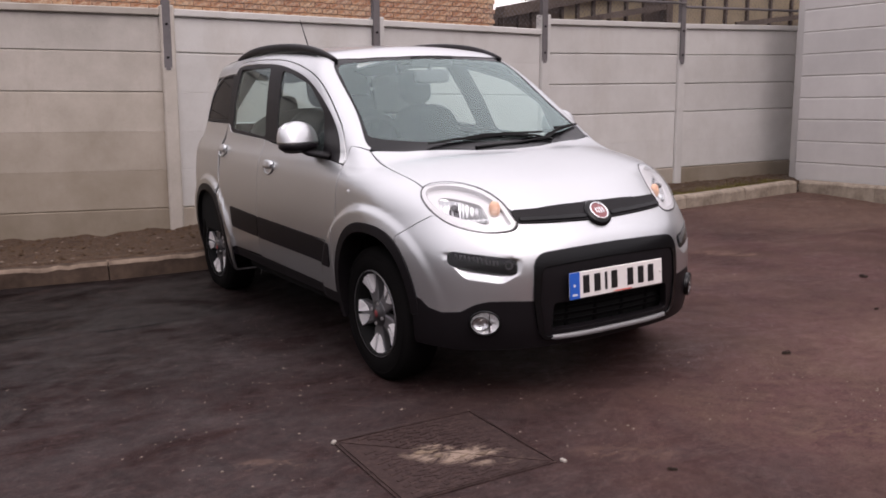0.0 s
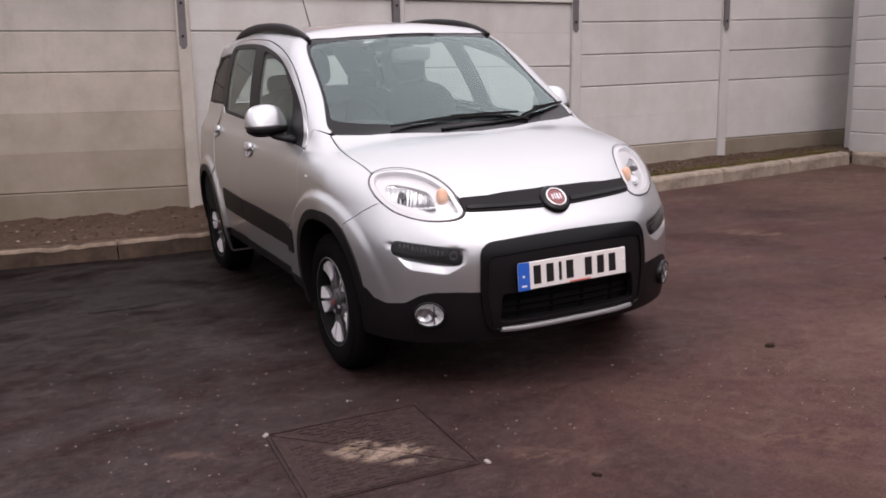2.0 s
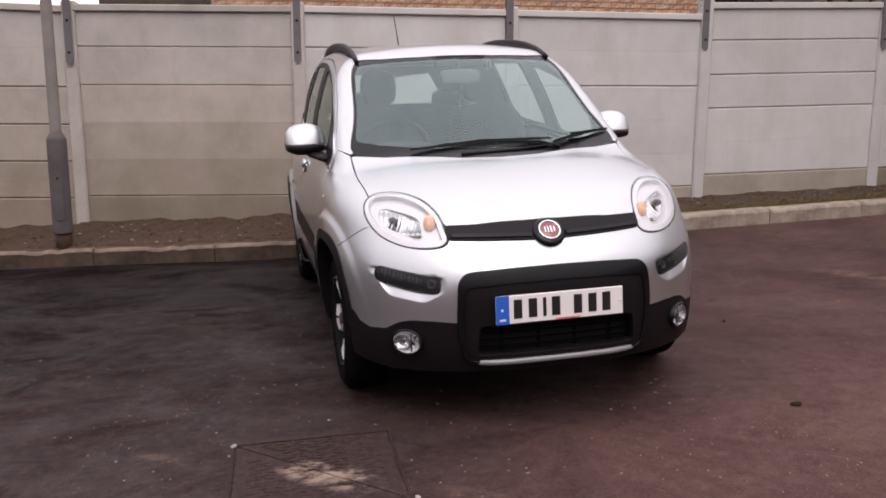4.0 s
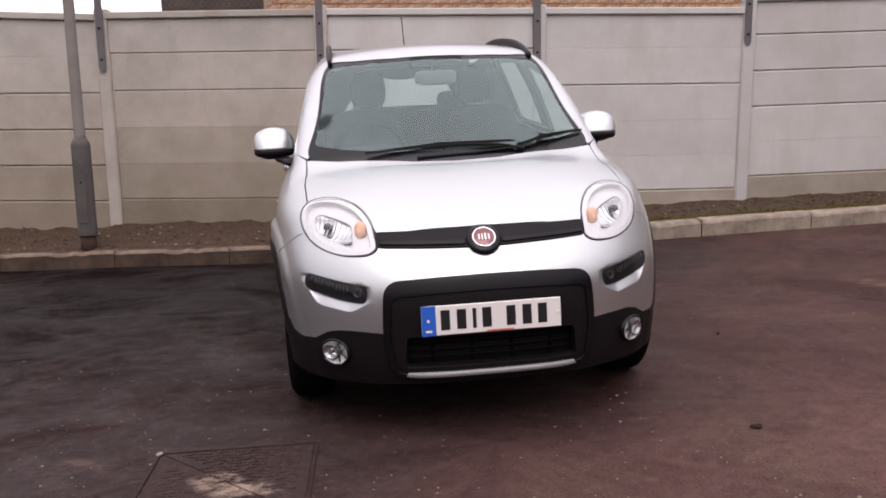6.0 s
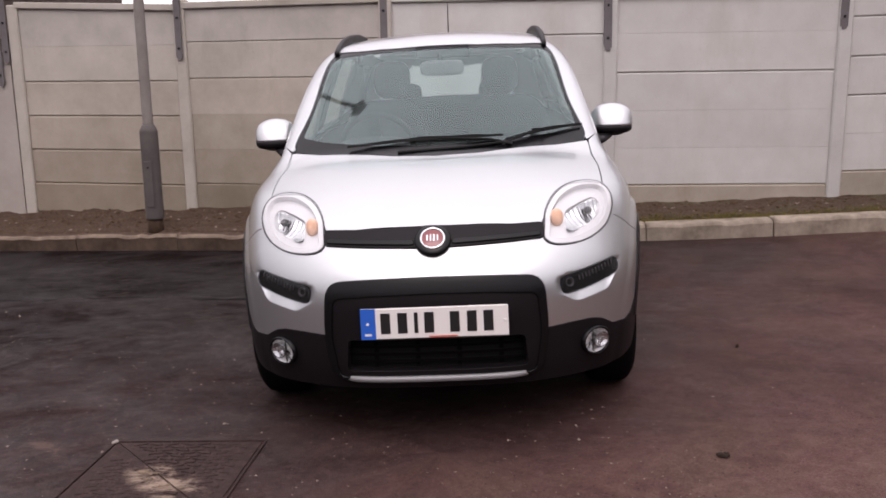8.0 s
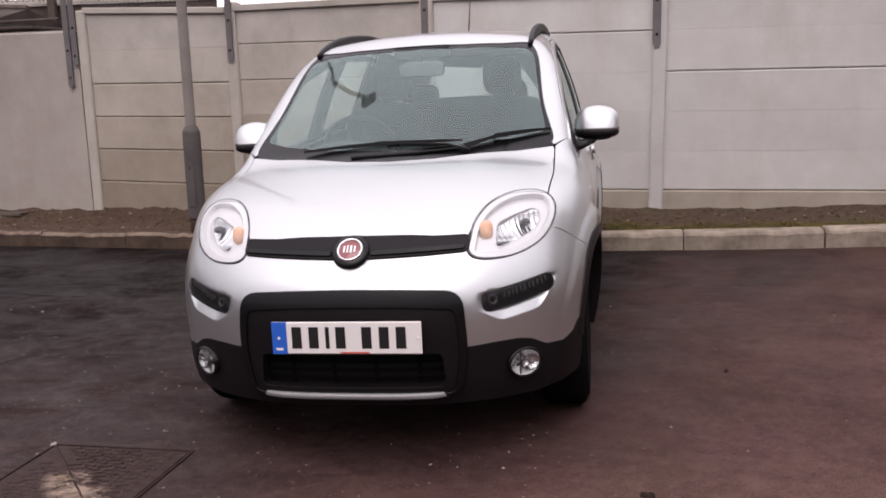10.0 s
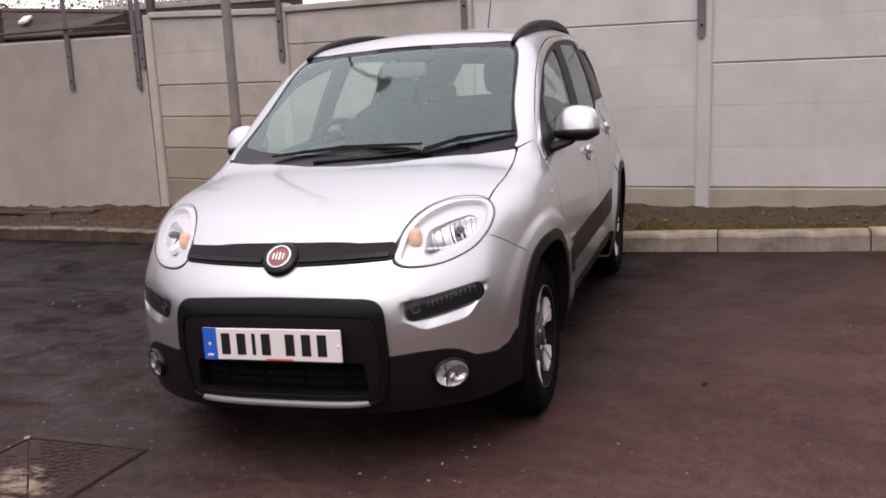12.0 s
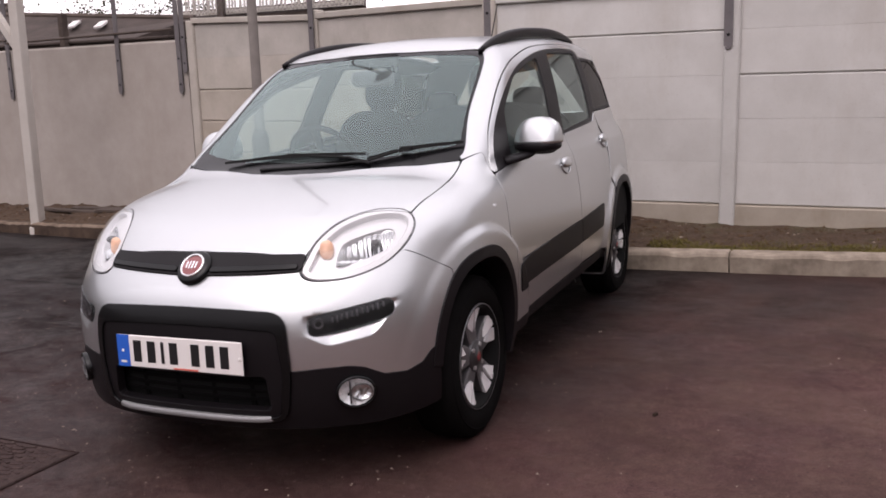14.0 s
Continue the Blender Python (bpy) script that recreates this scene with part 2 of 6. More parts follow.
def plastic(name, c=(0.0066, 0.0054, 0.0064), rough=0.45, grain=True, spec=0.19):
    m = Mat(name, c, rough, specular_ior_level=spec)
    m.color(m.mix(m.ramp(m.noise(5, 5), (0.4, 0.0), (0.8, 0.35)), c, tuple(min(1, v * 2.2) for v in c)))
    return m.bump(m.noise(700, 2), 0.12, 0.001).m if grain else m.m


def glass_mat(name, tint, rough=0.0, ior=1.5, film=0.05, sheen=(0.96, 0.98, 0.98), power=5.0):
    """Thin pane: tinted see-through with real gloss and a faint film of dust."""
    m = Mat(name, tint, rough)
    m.n.remove(m.b)
    tr, gl, mx, fr, dif, mx2 = (m.n.new("ShaderNode" + k) for k in ("BsdfTransparent", "BsdfGlossy", "MixShader", "LayerWeight", "BsdfDiffuse", "MixShader"))
    fr.inputs["Blend"].default_value = 0.5
    f0 = ((ior - 1) / (ior + 1)) ** 2
    pw, sc = m.n.new("ShaderNodeMath"), m.n.new("ShaderNodeMath")
    pw.operation, sc.operation = "POWER", "MULTIPLY_ADD"
    pw.inputs[1].default_value, sc.inputs[1].default_value, sc.inputs[2].default_value = power, 1 - f0, f0
    m.l.new(fr.outputs["Facing"], pw.inputs[0]), m.l.new(pw.outputs[0], sc.inputs[0])
    tr.inputs["Color"].default_value = (*tint, 1)
    gl.inputs["Roughness"].default_value = rough + 0.02
    gl.inputs["Color"].default_value = (*sheen, 1)
    dif.inputs["Color"].default_value = tuple(0.5 * v for v in sheen) + (1,)
    mx2.inputs[0].default_value = film
    m.l.new(sc.outputs[0], mx.inputs[0]), m.l.new(tr.outputs[0], mx.inputs[1]), m.l.new(gl.outputs[0], mx.inputs[2])
    m.l.new(mx.outputs[0], mx2.inputs[1]), m.l.new(dif.outputs[0], mx2.inputs[2])
    m.l.new(mx2.outputs[0], m.n["Material Output"].inputs["Surface"])
    return m.m


M = {
    "asphalt": asphalt(),
    "fence_old": concrete("grimy_painted_concrete", (0.491, 0.451, 0.406), (0.376, 0.336, 0.288), (0.24, 0.18, 0.12), 0.6),
    "fence": concrete("painted_concrete", (0.600, 0.585, 0.560), (0.512, 0.495, 0.468), (0.30, 0.23, 0.16), 0.30),
    "render": concrete("rough_render", (0.412, 0.370, 0.335), (0.342, 0.302, 0.268), (0.25, 0.20, 0.155), 0.35),
    "block": concrete("painted_block", (0.585, 0.564, 0.543), (0.522, 0.503, 0.486), (0.36, 0.31, 0.26), 0.12),
    "kerb": concrete("kerb_concrete", (0.37, 0.31, 0.245), (0.17, 0.135, 0.105), (0.09, 0.065, 0.045), 0.7, 3.4),
    "kerb_lit_edge": concrete("lit_kerb_edge", (0.27, 0.205, 0.155), (0.10, 0.072, 0.053), (0.05, 0.035, 0.025), 0.7, 3.4),
    "kerb_dirty": concrete("grimy_kerb_concrete", (0.100, 0.068, 0.050), (0.042, 0.0285, 0.021), (0.020, 0.015, 0.011), 0.7, 3.0),
    "brick": brick_mat(),
    "mortar": concrete("mortar", (0.46, 0.34, 0.25), (0.36, 0.27, 0.2)),
    "soil": soil_mat(),
    "paint": paint_mat(),
    "clad": plastic("black_cladding"),
    "gloss_black": plastic("gloss_black", (0.004, 0.004, 0.0045), 0.24, False, 0.28),
    "rubber": plastic("tyre_rubber", (0.0055, 0.005, 0.005), 0.85, True, 0.04),
    "liner": plastic("dark_liner", (0.006, 0.006, 0.006), 0.9),
    "cabin": plastic("cabin_trim", (0.032, 0.033, 0.034), 0.8),
    "seat": plastic("seat_cloth", (0.045, 0.045, 0.047), 0.95),
    "headlining": plastic("headlining_cloth", (0.32, 0.32, 0.32), 0.95),
    "glass": glass_mat("green_tinted_glass", (0.86, 0.96, 0.945), 0.0, 1.75, 0.085, (0.80, 0.98, 0.96), 3.6),
    "side_glass": glass_mat("side_glass", (0.82, 0.92, 0.90), 0.0, 1.75, 0.04, (0.86, 0.98, 0.96)),
    "wiper": plastic("wiper_black", (0.003, 0.003, 0.003), 0.6),
    "privacy": glass_mat("dark_tinted_glass", (0.05, 0.055, 0.055), 0.0, 1.3, 0.06, (0.42, 0.41, 0.41)),
    "lens": glass_mat("clear_lens", (0.99, 0.99, 0.99), 0.0, 1.5, 0.035),
    "fog_glass": glass_mat("fog_lamp_glass", (0.99, 0.99, 0.99), 0.0, 1.5, 0.01),
    "smoke": glass_mat("smoked_lens", (0.50, 0.49, 0.51), 0.0, 1.4, 0.022),
    "chrome": Mat("chrome", (0.86, 0.86, 0.87), 0.10, 1.0).m,
    "reflector": Mat("lamp_reflector", (0.66, 0.67, 0.68), 0.16, 1.0).m,
    "lamp_body": Mat("lamp_housing", (0.70, 0.70, 0.71), 0.32, 0.25).m,
    "bright": Mat("bright_reflector", (0.92, 0.92, 0.93), 0.22, 0.25).m,
    "amber": Mat("amber_bulb", (0.82, 0.50, 0.34), 0.35).m,
    "alloy": Mat("alloy_silver", (0.66, 0.645, 0.65), 0.30, 0.75).m,
    "alloy_dark": Mat("alloy_grey", (0.07, 0.068, 0.07), 0.4, 0.6).m,
    "alloy_grey_light": Mat("grey_wheel_paint", (0.16, 0.155, 0.16), 0.42, 0.55).m,
    "drl_chrome": Mat("dull_lamp_chrome", (0.17, 0.165, 0.17), 0.36, 0.7).m,
    "cut_alloy": Mat("cut_alloy", (0.86, 0.845, 0.85), 0.45, 0.3).m,
    "mirror_grey": plastic("mirror_back_grey", (0.15, 0.15, 0.155), 0.5, False),
    "grille_black": plastic("grille_black", (0.003, 0.0027, 0.003), 0.8, True, 0.05),
    "skid": Mat("silver_trim", (0.27, 0.268, 0.27), 0.5, 0.4).m,
    "plate": Mat("plate_white", (0.80, 0.765, 0.74), 0.35).m,
    "plate_blue": Mat("plate_blue", (0.02, 0.12, 0.55), 0.35).m,
    "plate_black": Mat("plate_black", (0.012, 0.012, 0.013), 0.4).m,
    "red": Mat("red_print", (0.62, 0.10, 0.06), 0.4).m,
    "badge_red": Mat("badge_red", (0.22, 0.03, 0.032), 0.3, coat_weight=1.0).m,
    "steel": concrete("galvanised_steel", (0.18, 0.165, 0.168), (0.11, 0.10, 0.102), (0.09, 0.06, 0.045), 0.45),
    "rust": concrete("rusty_foot", (0.085, 0.052, 0.034), (0.040, 0.024, 0.016), (0.03, 0.02, 0.014), 0.5, 6),
    "column_base": concrete("grimy_column_base", (0.135, 0.118, 0.112), (0.080, 0.070, 0.067), (0.05, 0.038, 0.03), 0.5),
    "column": concrete("painted_column", (0.27, 0.242, 0.222), (0.17, 0.150, 0.137), (0.11, 0.082, 0.06), 0.5),
    "white_post": concrete("white_timber", (0.57, 0.53, 0.485), (0.47, 0.43, 0.385), (0.28, 0.22, 0.15), 0.5),
    "iron": iron_mat(),
    "mud": concrete("dried_mud", (0.24, 0.175, 0.125), (0.10, 0.072, 0.053), (0.05, 0.036, 0.028), 0.6, 12.0),
    "timber": concrete("dark_timber", (0.12, 0.095, 0.08), (0.06, 0.046, 0.04), (0.03, 0.022, 0.018), 0.4),
    "roof_tile": concrete("slate", (0.085, 0.066, 0.058), (0.045, 0.035, 0.031), (0.03, 0.025, 0.02), 0.4),
    "sheet": concrete("ochre_sheet", (0.30, 0.245, 0.165), (0.22, 0.18, 0.125), (0.12, 0.09, 0.06), 0.45),
    "leaf": Mat("leaf_green", (0.055, 0.06, 0.03), 0.7).m,
}
# old boards, from the foot of the fence upwards: stain tones, each lighter than the one below; the darkest doubles as
# corner shade
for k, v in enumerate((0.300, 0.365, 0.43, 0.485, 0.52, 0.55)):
    M["old_board_%d" % k] = concrete("stained_shaded_board", (v, v * (0.845 + 0.016 * k), v * (0.665 + 0.036 * k)), (v * 0.76, v * (0.625 + 0.016 * k), v * (0.46 + 0.034 * k)), (0.20, 0.145, 0.09), 0.62)
M["grit_brown"] = concrete("brown_grit", (0.20, 0.155, 0.125), (0.08, 0.06, 0.05), (0.05, 0.036, 0.03), 0.4, 8)
M["pebble"] = concrete("pebble", (0.34, 0.28, 0.23), (0.16, 0.125, 0.10), (0.08, 0.06, 0.045), 0.4, 8)
M["litter"] = concrete("dead_leaf", (0.115, 0.070, 0.040), (0.045, 0.027, 0.015), (0.05, 0.035, 0.02), 0.4, 9)
M["moss"] = concrete("moss", (0.165, 0.135, 0.036), (0.085, 0.072, 0.018), (0.05, 0.035, 0.015), 0.4, 6)
M["litter_dark"] = concrete("dark_leaf", (0.035, 0.022, 0.016), (0.015, 0.010, 0.008), (0.01, 0.008, 0.006), 0.3, 9)
M["chip"] = concrete("white_chip", (0.40, 0.36, 0.32), (0.28, 0.25, 0.22), (0.3, 0.25, 0.2), 0.2, 9)
# tones of the unseen added walls, set for what the car reflects
M["dark_wall"] = concrete("dark_added_wall", (0.085, 0.07, 0.062), (0.05, 0.042, 0.038), (0.035, 0.028, 0.023), 0.4)
M["dull_wall"] = concrete("dull_added_wall", (0.33, 0.29, 0.27), (0.24, 0.21, 0.19), (0.14, 0.11, 0.09), 0.4)


# ---- mesh tools ----
def thing(name, label, category, m=None, group="", kind=""):
    ob = tagged(new(name), label, category, group, kind)
    ob.matrix_world = m or Matrix()
    return ob


def link_mesh(name, me, material, parent=None, label=""):
    me.materials.append(M[material] if isinstance(material, str) else material)
    ob = new(name, me)
    if parent:
        ob.parent = parent
    return tagged(ob, label)


def part(name, bm, material, parent=None, label="", smooth=False):
    me = bpy.data.meshes.new(name)
    bm.to_mesh(me)
    bm.free()
    if smooth:
        me.shade_smooth()
    return link_mesh(name, me, material, parent, label)


def box(bm, lo, hi, m=None, bevel=0.0, seg=1):
    m = m or Matrix()
    c = [(a + b) / 2 for a, b in zip(lo, hi)]
    s = [abs(b - a) for a, b in zip(lo, hi)]
    vs = bmesh.ops.create_cube(bm, size=1.0, matrix=m @ Matrix.Translation(c) @ Matrix.Diagonal((*s, 1)))["verts"]
    if bevel:
        es = list({e for v in vs for e in v.link_edges})
        bmesh.ops.bevel(bm, geom=es, offset=bevel, segments=seg, profile=0.6, affect="EDGES")
    return bm


def tube(bm, a, b, r0, r1=None, n=12, caps=True):
    a, b = Vector(a), Vector(b)
    m = Matrix.Translation((a + b) / 2) @ (b - a).to_track_quat("Z", "Y").to_matrix().to_4x4()
    bmesh.ops.create_cone(bm, cap_ends=caps, segments=n, radius1=r0, radius2=r0 if r1 is None else r1, depth=(b - a).length, matrix=m)
    return bm


def sweep(bm, pts, sec, close=True):
    """Sweeps a closed section (pairs across, up) along a line of points."""
    pts = [Vector(p) for p in pts]
    rings = []
    for i, p in enumerate(pts):
        d = (pts[min(i + 1, len(pts) - 1)] - pts[max(i - 1, 0)]).normalized()
        side = d.cross(Vector((0, 0, 1)))
        side = side.normalized() if side.length > 1e-4 else Vector((1, 0, 0))
        up = side.cross(d)
        k = sec(i / (len(pts) - 1)) if callable(sec) else sec
        rings.append([bm.verts.new(p + side * a + up * b) for a, b in k])
    n = len(rings[0])
    for r0, r1 in zip(rings, rings[1:]):
        for j in range(n):
            bm.faces.new((r0[j], r0[(j + 1) % n], r1[(j + 1) % n], r1[j]))
    if close:
        bm.faces.new(rings[0][::-1]), bm.faces.new(rings[-1])
    bmesh.ops.recalc_face_normals(bm, faces=bm.faces)
    return bm


def circle(r, n=8, sx=1.0, sy=1.0):
    return [(r * sx * math.cos(2 * math.pi * i / n), r * sy * math.sin(2 * math.pi * i / n)) for i in range(n)]


def lathe(bm, prof, n=32, m=None):
    """Turns (radius, height) pairs about z."""
    m = m or Matrix()
    rings = [[bm.verts.new(m @ Vector((r * math.cos(2 * math.pi * i / n), r * math.sin(2 * math.pi * i / n), h))) for i in range(n)] for r, h in prof]
    for r0, r1 in zip(rings, rings[1:]):
        for j in range(n):
            bm.faces.new((r0[j], r0[(j + 1) % n], r1[(j + 1) % n], r1[j]))
    return bm


def bm_new():
    return bmesh.new()


# ---- car body form: a smooth solid from a few profile curves (x across, y back from the nose, z up) ----
def curve(*knots):
    """A smooth curve through (place, value) knots, flat beyond the ends."""
    xs, ys = np.array([k[0] for k in knots], float), np.array([k[1] for k in knots], float)
    n, h = len(xs), np.diff(xs)
    a, b = np.eye(n), np.zeros(n)
    for i in range(1, n - 1):
        a[i, i - 1:i + 2] = h[i - 1], 2 * (h[i - 1] + h[i]), h[i]
        b[i] = 6 * ((ys[i + 1] - ys[i]) / h[i] - (ys[i] - ys[i - 1]) / h[i - 1])
    m = np.linalg.solve(a, b)
    tx = np.linspace(xs[0], xs[-1], 1500)
    i = np.clip(np.searchsorted(xs, tx) - 1, 0, n - 2)
    p, q = xs[i + 1] - tx, tx - xs[i]
    ty = (m[i] * p ** 3 + m[i + 1] * q ** 3) / (6 * h[i]) + (ys[i] / h[i] - m[i] * h[i] / 6) * p + (ys[i + 1] / h[i] - m[i + 1] * h[i] / 6) * q
    return lambda v: np.interp(v, tx, ty)


def smooth_max(a, b, r):
    k = np.maximum(r - np.abs(a - b), 0) / r
    return np.maximum(a, b) + k * k * r / 4


def smooth_step(e0, e1, v):
    k = np.clip((v - e0) / (e1 - e0), 0, 1)
    return k * k * (3 - 2 * k)


AXLE_F, AXLE_R, HUB = 0.76, 3.06, 0.302
nose_z = curve((0.10, 0.10), (0.2, 0.07), (0.28, 0.045), (0.42, 0.035), (0.52, 0.035), (0.62, 0.055), (0.70, 0.10), (0.76, 0.145), (0.82, 0.19), (0.95, 0.30))
nose_x = curve((0, 0), (0.2, 0.006), (0.34, 0.028), (0.46, 0.07), (0.57, 0.135), (0.66, 0.21), (0.74, 0.31), (0.80, 0.43), (0.90, 0.7))
bonnet_y = curve((0.1, 0.74), (0.2, 0.815), (0.3, 0.872), (0.42, 0.918), (0.6, 0.965), (0.8, 1.003), (1.0, 1.032), (1.3, 1.045), (2.2, 1.06), (3.3, 1.09), (3.7, 1.09))
side_z = curve((0.15, 0.735), (0.28, 0.775), (0.42, 0.798), (0.6, 0.808), (0.75, 0.804), (0.9, 0.786), (1.0, 0.764), (1.12, 0.735))
side_y = curve((0.2, -0.06), (0.5, -0.022), (0.8, 0.0), (1.3, 0.0), (2.2, 0.004), (3.0, -0.008), (3.4, -0.035), (3.7, -0.08))
cabin_z = curve((0.95, 0.765), (1.05, 0.737), (1.2, 0.698), (1.35, 0.648), (1.47, 0.598), (1.6, 0.53))
cabin_y = curve((0.9, -0.035), (1.3, -0.012), (1.7, 0.0), (2.4, 0.002), (3.0, -0.014), (3.5, -0.05))
roof_y = curve((1.2, 1.42), (1.5, 1.502), (1.75, 1.537), (2.1, 1.56), (2.6, 1.568), (3.1, 1.558), (3.5, 1.53), (3.7, 1.51))
screen_z = curve((0.95, 0.72), (1.05, 0.87), (1.2, 1.095), (1.35, 1.32), (1.5, 1.55), (1.6, 1.72))


def pocket_rim(x):
    """Height of the lower lip of the lamp pocket, turning up at both ends."""
    return 0.500 + 0.17 * (x - 0.46) + 0.075 * smooth_step(0.615, 0.695, x) ** 1.3 + 0.05 * smooth_step(0.525, 0.430, x)


def body_field(p, dished=True):
    """Below zero inside the car's outer form."""
    x, y, z = np.abs(p[:, 0]), p[:, 1], p[:, 2]
    ring_f, ring_r = np.hypot(y - AXLE_F, z - HUB), np.hypot(y - AXLE_R, z - HUB)
    bulge = 0.024 * (smooth_step(0.506, 0.466, ring_f) + smooth_step(0.496, 0.456, ring_r))
    side = (x - side_z(z) - side_y(y) - bulge) * 0.97
    low_rim, top_rim = pocket_rim(x), 0.612 + 0.13 * (x - 0.46)
    dish = 0.032 * np.clip((z - low_rim) / 0.062, 0, 1) * smooth_step(-0.004, -0.022, z - top_rim) * smooth_step(0.432, 0.470, x) * smooth_step(0.702, 0.664, x)
    nose = (nose_z(z) + nose_x(x) + dish * dished - y) * 0.85
    top = (z - bonnet_y(y) + 0.05 * (x / 0.66) ** 3) * 0.93
    tail = y - 3.67 + 0.10 * (x / 0.7) ** 4 + 0.10 * np.clip(z - 0.9, 0, 1)
    low = smooth_max(smooth_max(side, nose, 0.10), top, 0.085)
    low = smooth_max(smooth_max(low, tail, 0.1), 0.19 - z, 0.03)
    flank = (x - cabin_z(z) - cabin_y(y)) * 0.93
    screen = (screen_z(z) + 0.14 * (x / 0.65) ** 2 - y) * 0.55
    boxy = smooth_step(1.7, 2.6, y)
    roof = z - roof_y(y) + (0.045 - 0.017 * boxy) * (x / 0.55) ** 2
    rear = (y - 3.60 + 0.32 * np.clip(z - 1.0, 0, 1) + 0.12 * (x / 0.65) ** 4) * 0.95
    cabin = smooth_max(smooth_max(flank, roof, 0.11 - 0.03 * boxy), smooth_max(screen, rear, 0.05), 0.055)
    cabin = smooth_max(cabin, 0.8 - z, 0.02)
    return -smooth_max(-low, -cabin, 0.035)


def march(origin, way, near=0.0, far=3.0, field=None):
    """First places where rays meet the body form, and whether they do."""
    field = field or body_field
    t = np.full(len(origin), near, float)
    lo, hi, hit = t.copy(), np.full(len(origin), far), np.zeros(len(origin), bool)
    for s in np.linspace(near, far, 220)[1:]:
        new_hit = ~hit & (field(origin + way * s) < 0)
        hi[new_hit], hit = s, hit | new_hit
        lo[~hit] = s
    for _ in range(24):
        mid = (lo + hi) / 2
        inside = field(origin + way * mid[:, None]) < 0
        hi, lo = np.where(inside, mid, hi), np.where(inside, lo, mid)
    return origin + way * hi[:, None], hit


def body_normal(p, field=None, e=0.003):
    field = field or body_field
    g = np.stack([field(p + d) - field(p - d) for d in np.eye(3) * e], 1)
    return g / np.maximum(np.linalg.norm(g, axis=1, keepdims=True), 1e-9)


# ---- ground, kerb, bed ----
SLOPE = math.sin(radians(2.0))
kerb_y = curve((-14, 5.6), (-5.1, 4.32), (-3.4, 4.04), (-2.3, 3.84), (-1.24, 3.62), (0.2, 3.53), (1.5, 3.49), (3.5, 3.50), (6.0, 3.62))
fence_y = curve((-14, 5.9), (-6.5, 5.42), (-4.3, 5.22), (-2.55, 4.93), (-0.65, 4.60), (1.2, 4.55), (3.1, 4.54), (5.0, 4.48), (6.9, 4.32))


def ground_z(x, y):
    """The yard rises gently to one side, and a little more towards the kerb."""
    x, y = np.asarray(x, float), np.asarray(y, float)
    return SLOPE * np.clip(x, -14, 14) + 0.055 * smooth_step(-1.3, -0.1, y - kerb_y(np.clip(x, -14, 6))) * smooth_step(-30, -14, x)


def grid_sheet(name, xs, ys, zf, material, kind="structure", label="", category=""):
    gx, gy = np.meshgrid(xs, ys)
    co = np.stack([gx, gy, zf(gx, gy)], -1).reshape(-1, 3)
    n, k = len(xs), len(ys)
    i = np.arange(n * k).reshape(k, n)
    faces = np.stack([i[:-1, :-1], i[:-1, 1:], i[1:, 1:], i[1:, :-1]], -1).reshape(-1, 4)
    me = bpy.data.meshes.new(name)
    me.from_pydata(co.tolist(), [], faces.tolist())
    me.shade_smooth()
    ob = link_mesh(name, me, material)
    return tagged(ob, label, category, "", kind)


far = [30, 45, 70, 120, 250, 600, 1500]
xs = np.array([-v for v in far[::-1]] + list(np.linspace(-20, 20, 161)) + far)
ys = np.array([-v for v in far[::-1]] + list(np.linspace(-16, 12, 141)) + far)
rough_z = lambda x, y: ground_z(x, y) + 0.004 * np.sin(2.1 * x + 1.3 * y) * np.sin(1.7 * y - 0.6 * x) * smooth_step(9, 6, np.hypot(x, y - 2)) * smooth_step(0.4, 1.2, np.hypot(np.abs(x) - 0.8, np.minimum(abs(y - 0.76), abs(y - 3.06))))
grid_sheet("ground", xs, ys, rough_z, "asphalt", label="damp dark asphalt yard with worn brownish patches", category="ground")


def path_frame(fy, x):
    """Where a line along the yard stands at x, and its turn."""
    d = (fy(x + 0.05) - fy(x - 0.05)) / 0.1
    return float(fy(x)), math.atan(float(d))


KERB_SEC = [(-0.062, -0.12), (-0.062, 0.105), (-0.050, 0.122), (-0.035, 0.130), (0.056, 0.132), (0.062, 0.124), (0.062, -0.12)]


def kerb_stone(length, material, seed):
    rnd = random.Random(seed)
    h = length / 2 - 0.003
    us = [-1, -0.985] + [-0.9 + 0.15 * k for k in range(13)] + [0.985, 1]
    chips = {k: rnd.uniform(0.004, 0.014) for k in rnd.sample(range(2, 15), 4)}
    rows = {round(i / (len(us) - 1), 6): i for i in range(len(us))}

    def sec(u):
        i = rows[round(u, 6)]
        end = i in (0, len(us) - 1)
        out = []
        for n, (a, b) in enumerate(KERB_SEC):
            worn = (chips.get(i, 0) if n in (1, 2, 3) else 0) + rnd.uniform(0, 0.0025)
            out.append((-a * (0.97 if end else 1), b - (0.006 if end else 0) - (worn if b > 0 else 0)))
        return out

    bm = sweep(bm_new(), [(h * u, 0, 0) for u in us], sec)
    me = bpy.data.meshes.new("kerb_stone")
    bm.normal_update()
    for f in bm.faces:
        # upward-facing arris of grimy stones gets a paler material, top light in the colour
        lit_arris = material == "kerb_dirty" and f.calc_center_median().z > 0.09 and 0.15 < f.normal.z < 0.97
        f.material_index = 1 if lit_arris else 0
    bm.to_mesh(me)
    bm.free()
    me.materials.append(M[material])
    me.materials.append(M["kerb_lit_edge"])
    return me


kerb = thing("kerb", "weathered buff concrete kerb stones along the yard edge", "kerb", kind="structure")
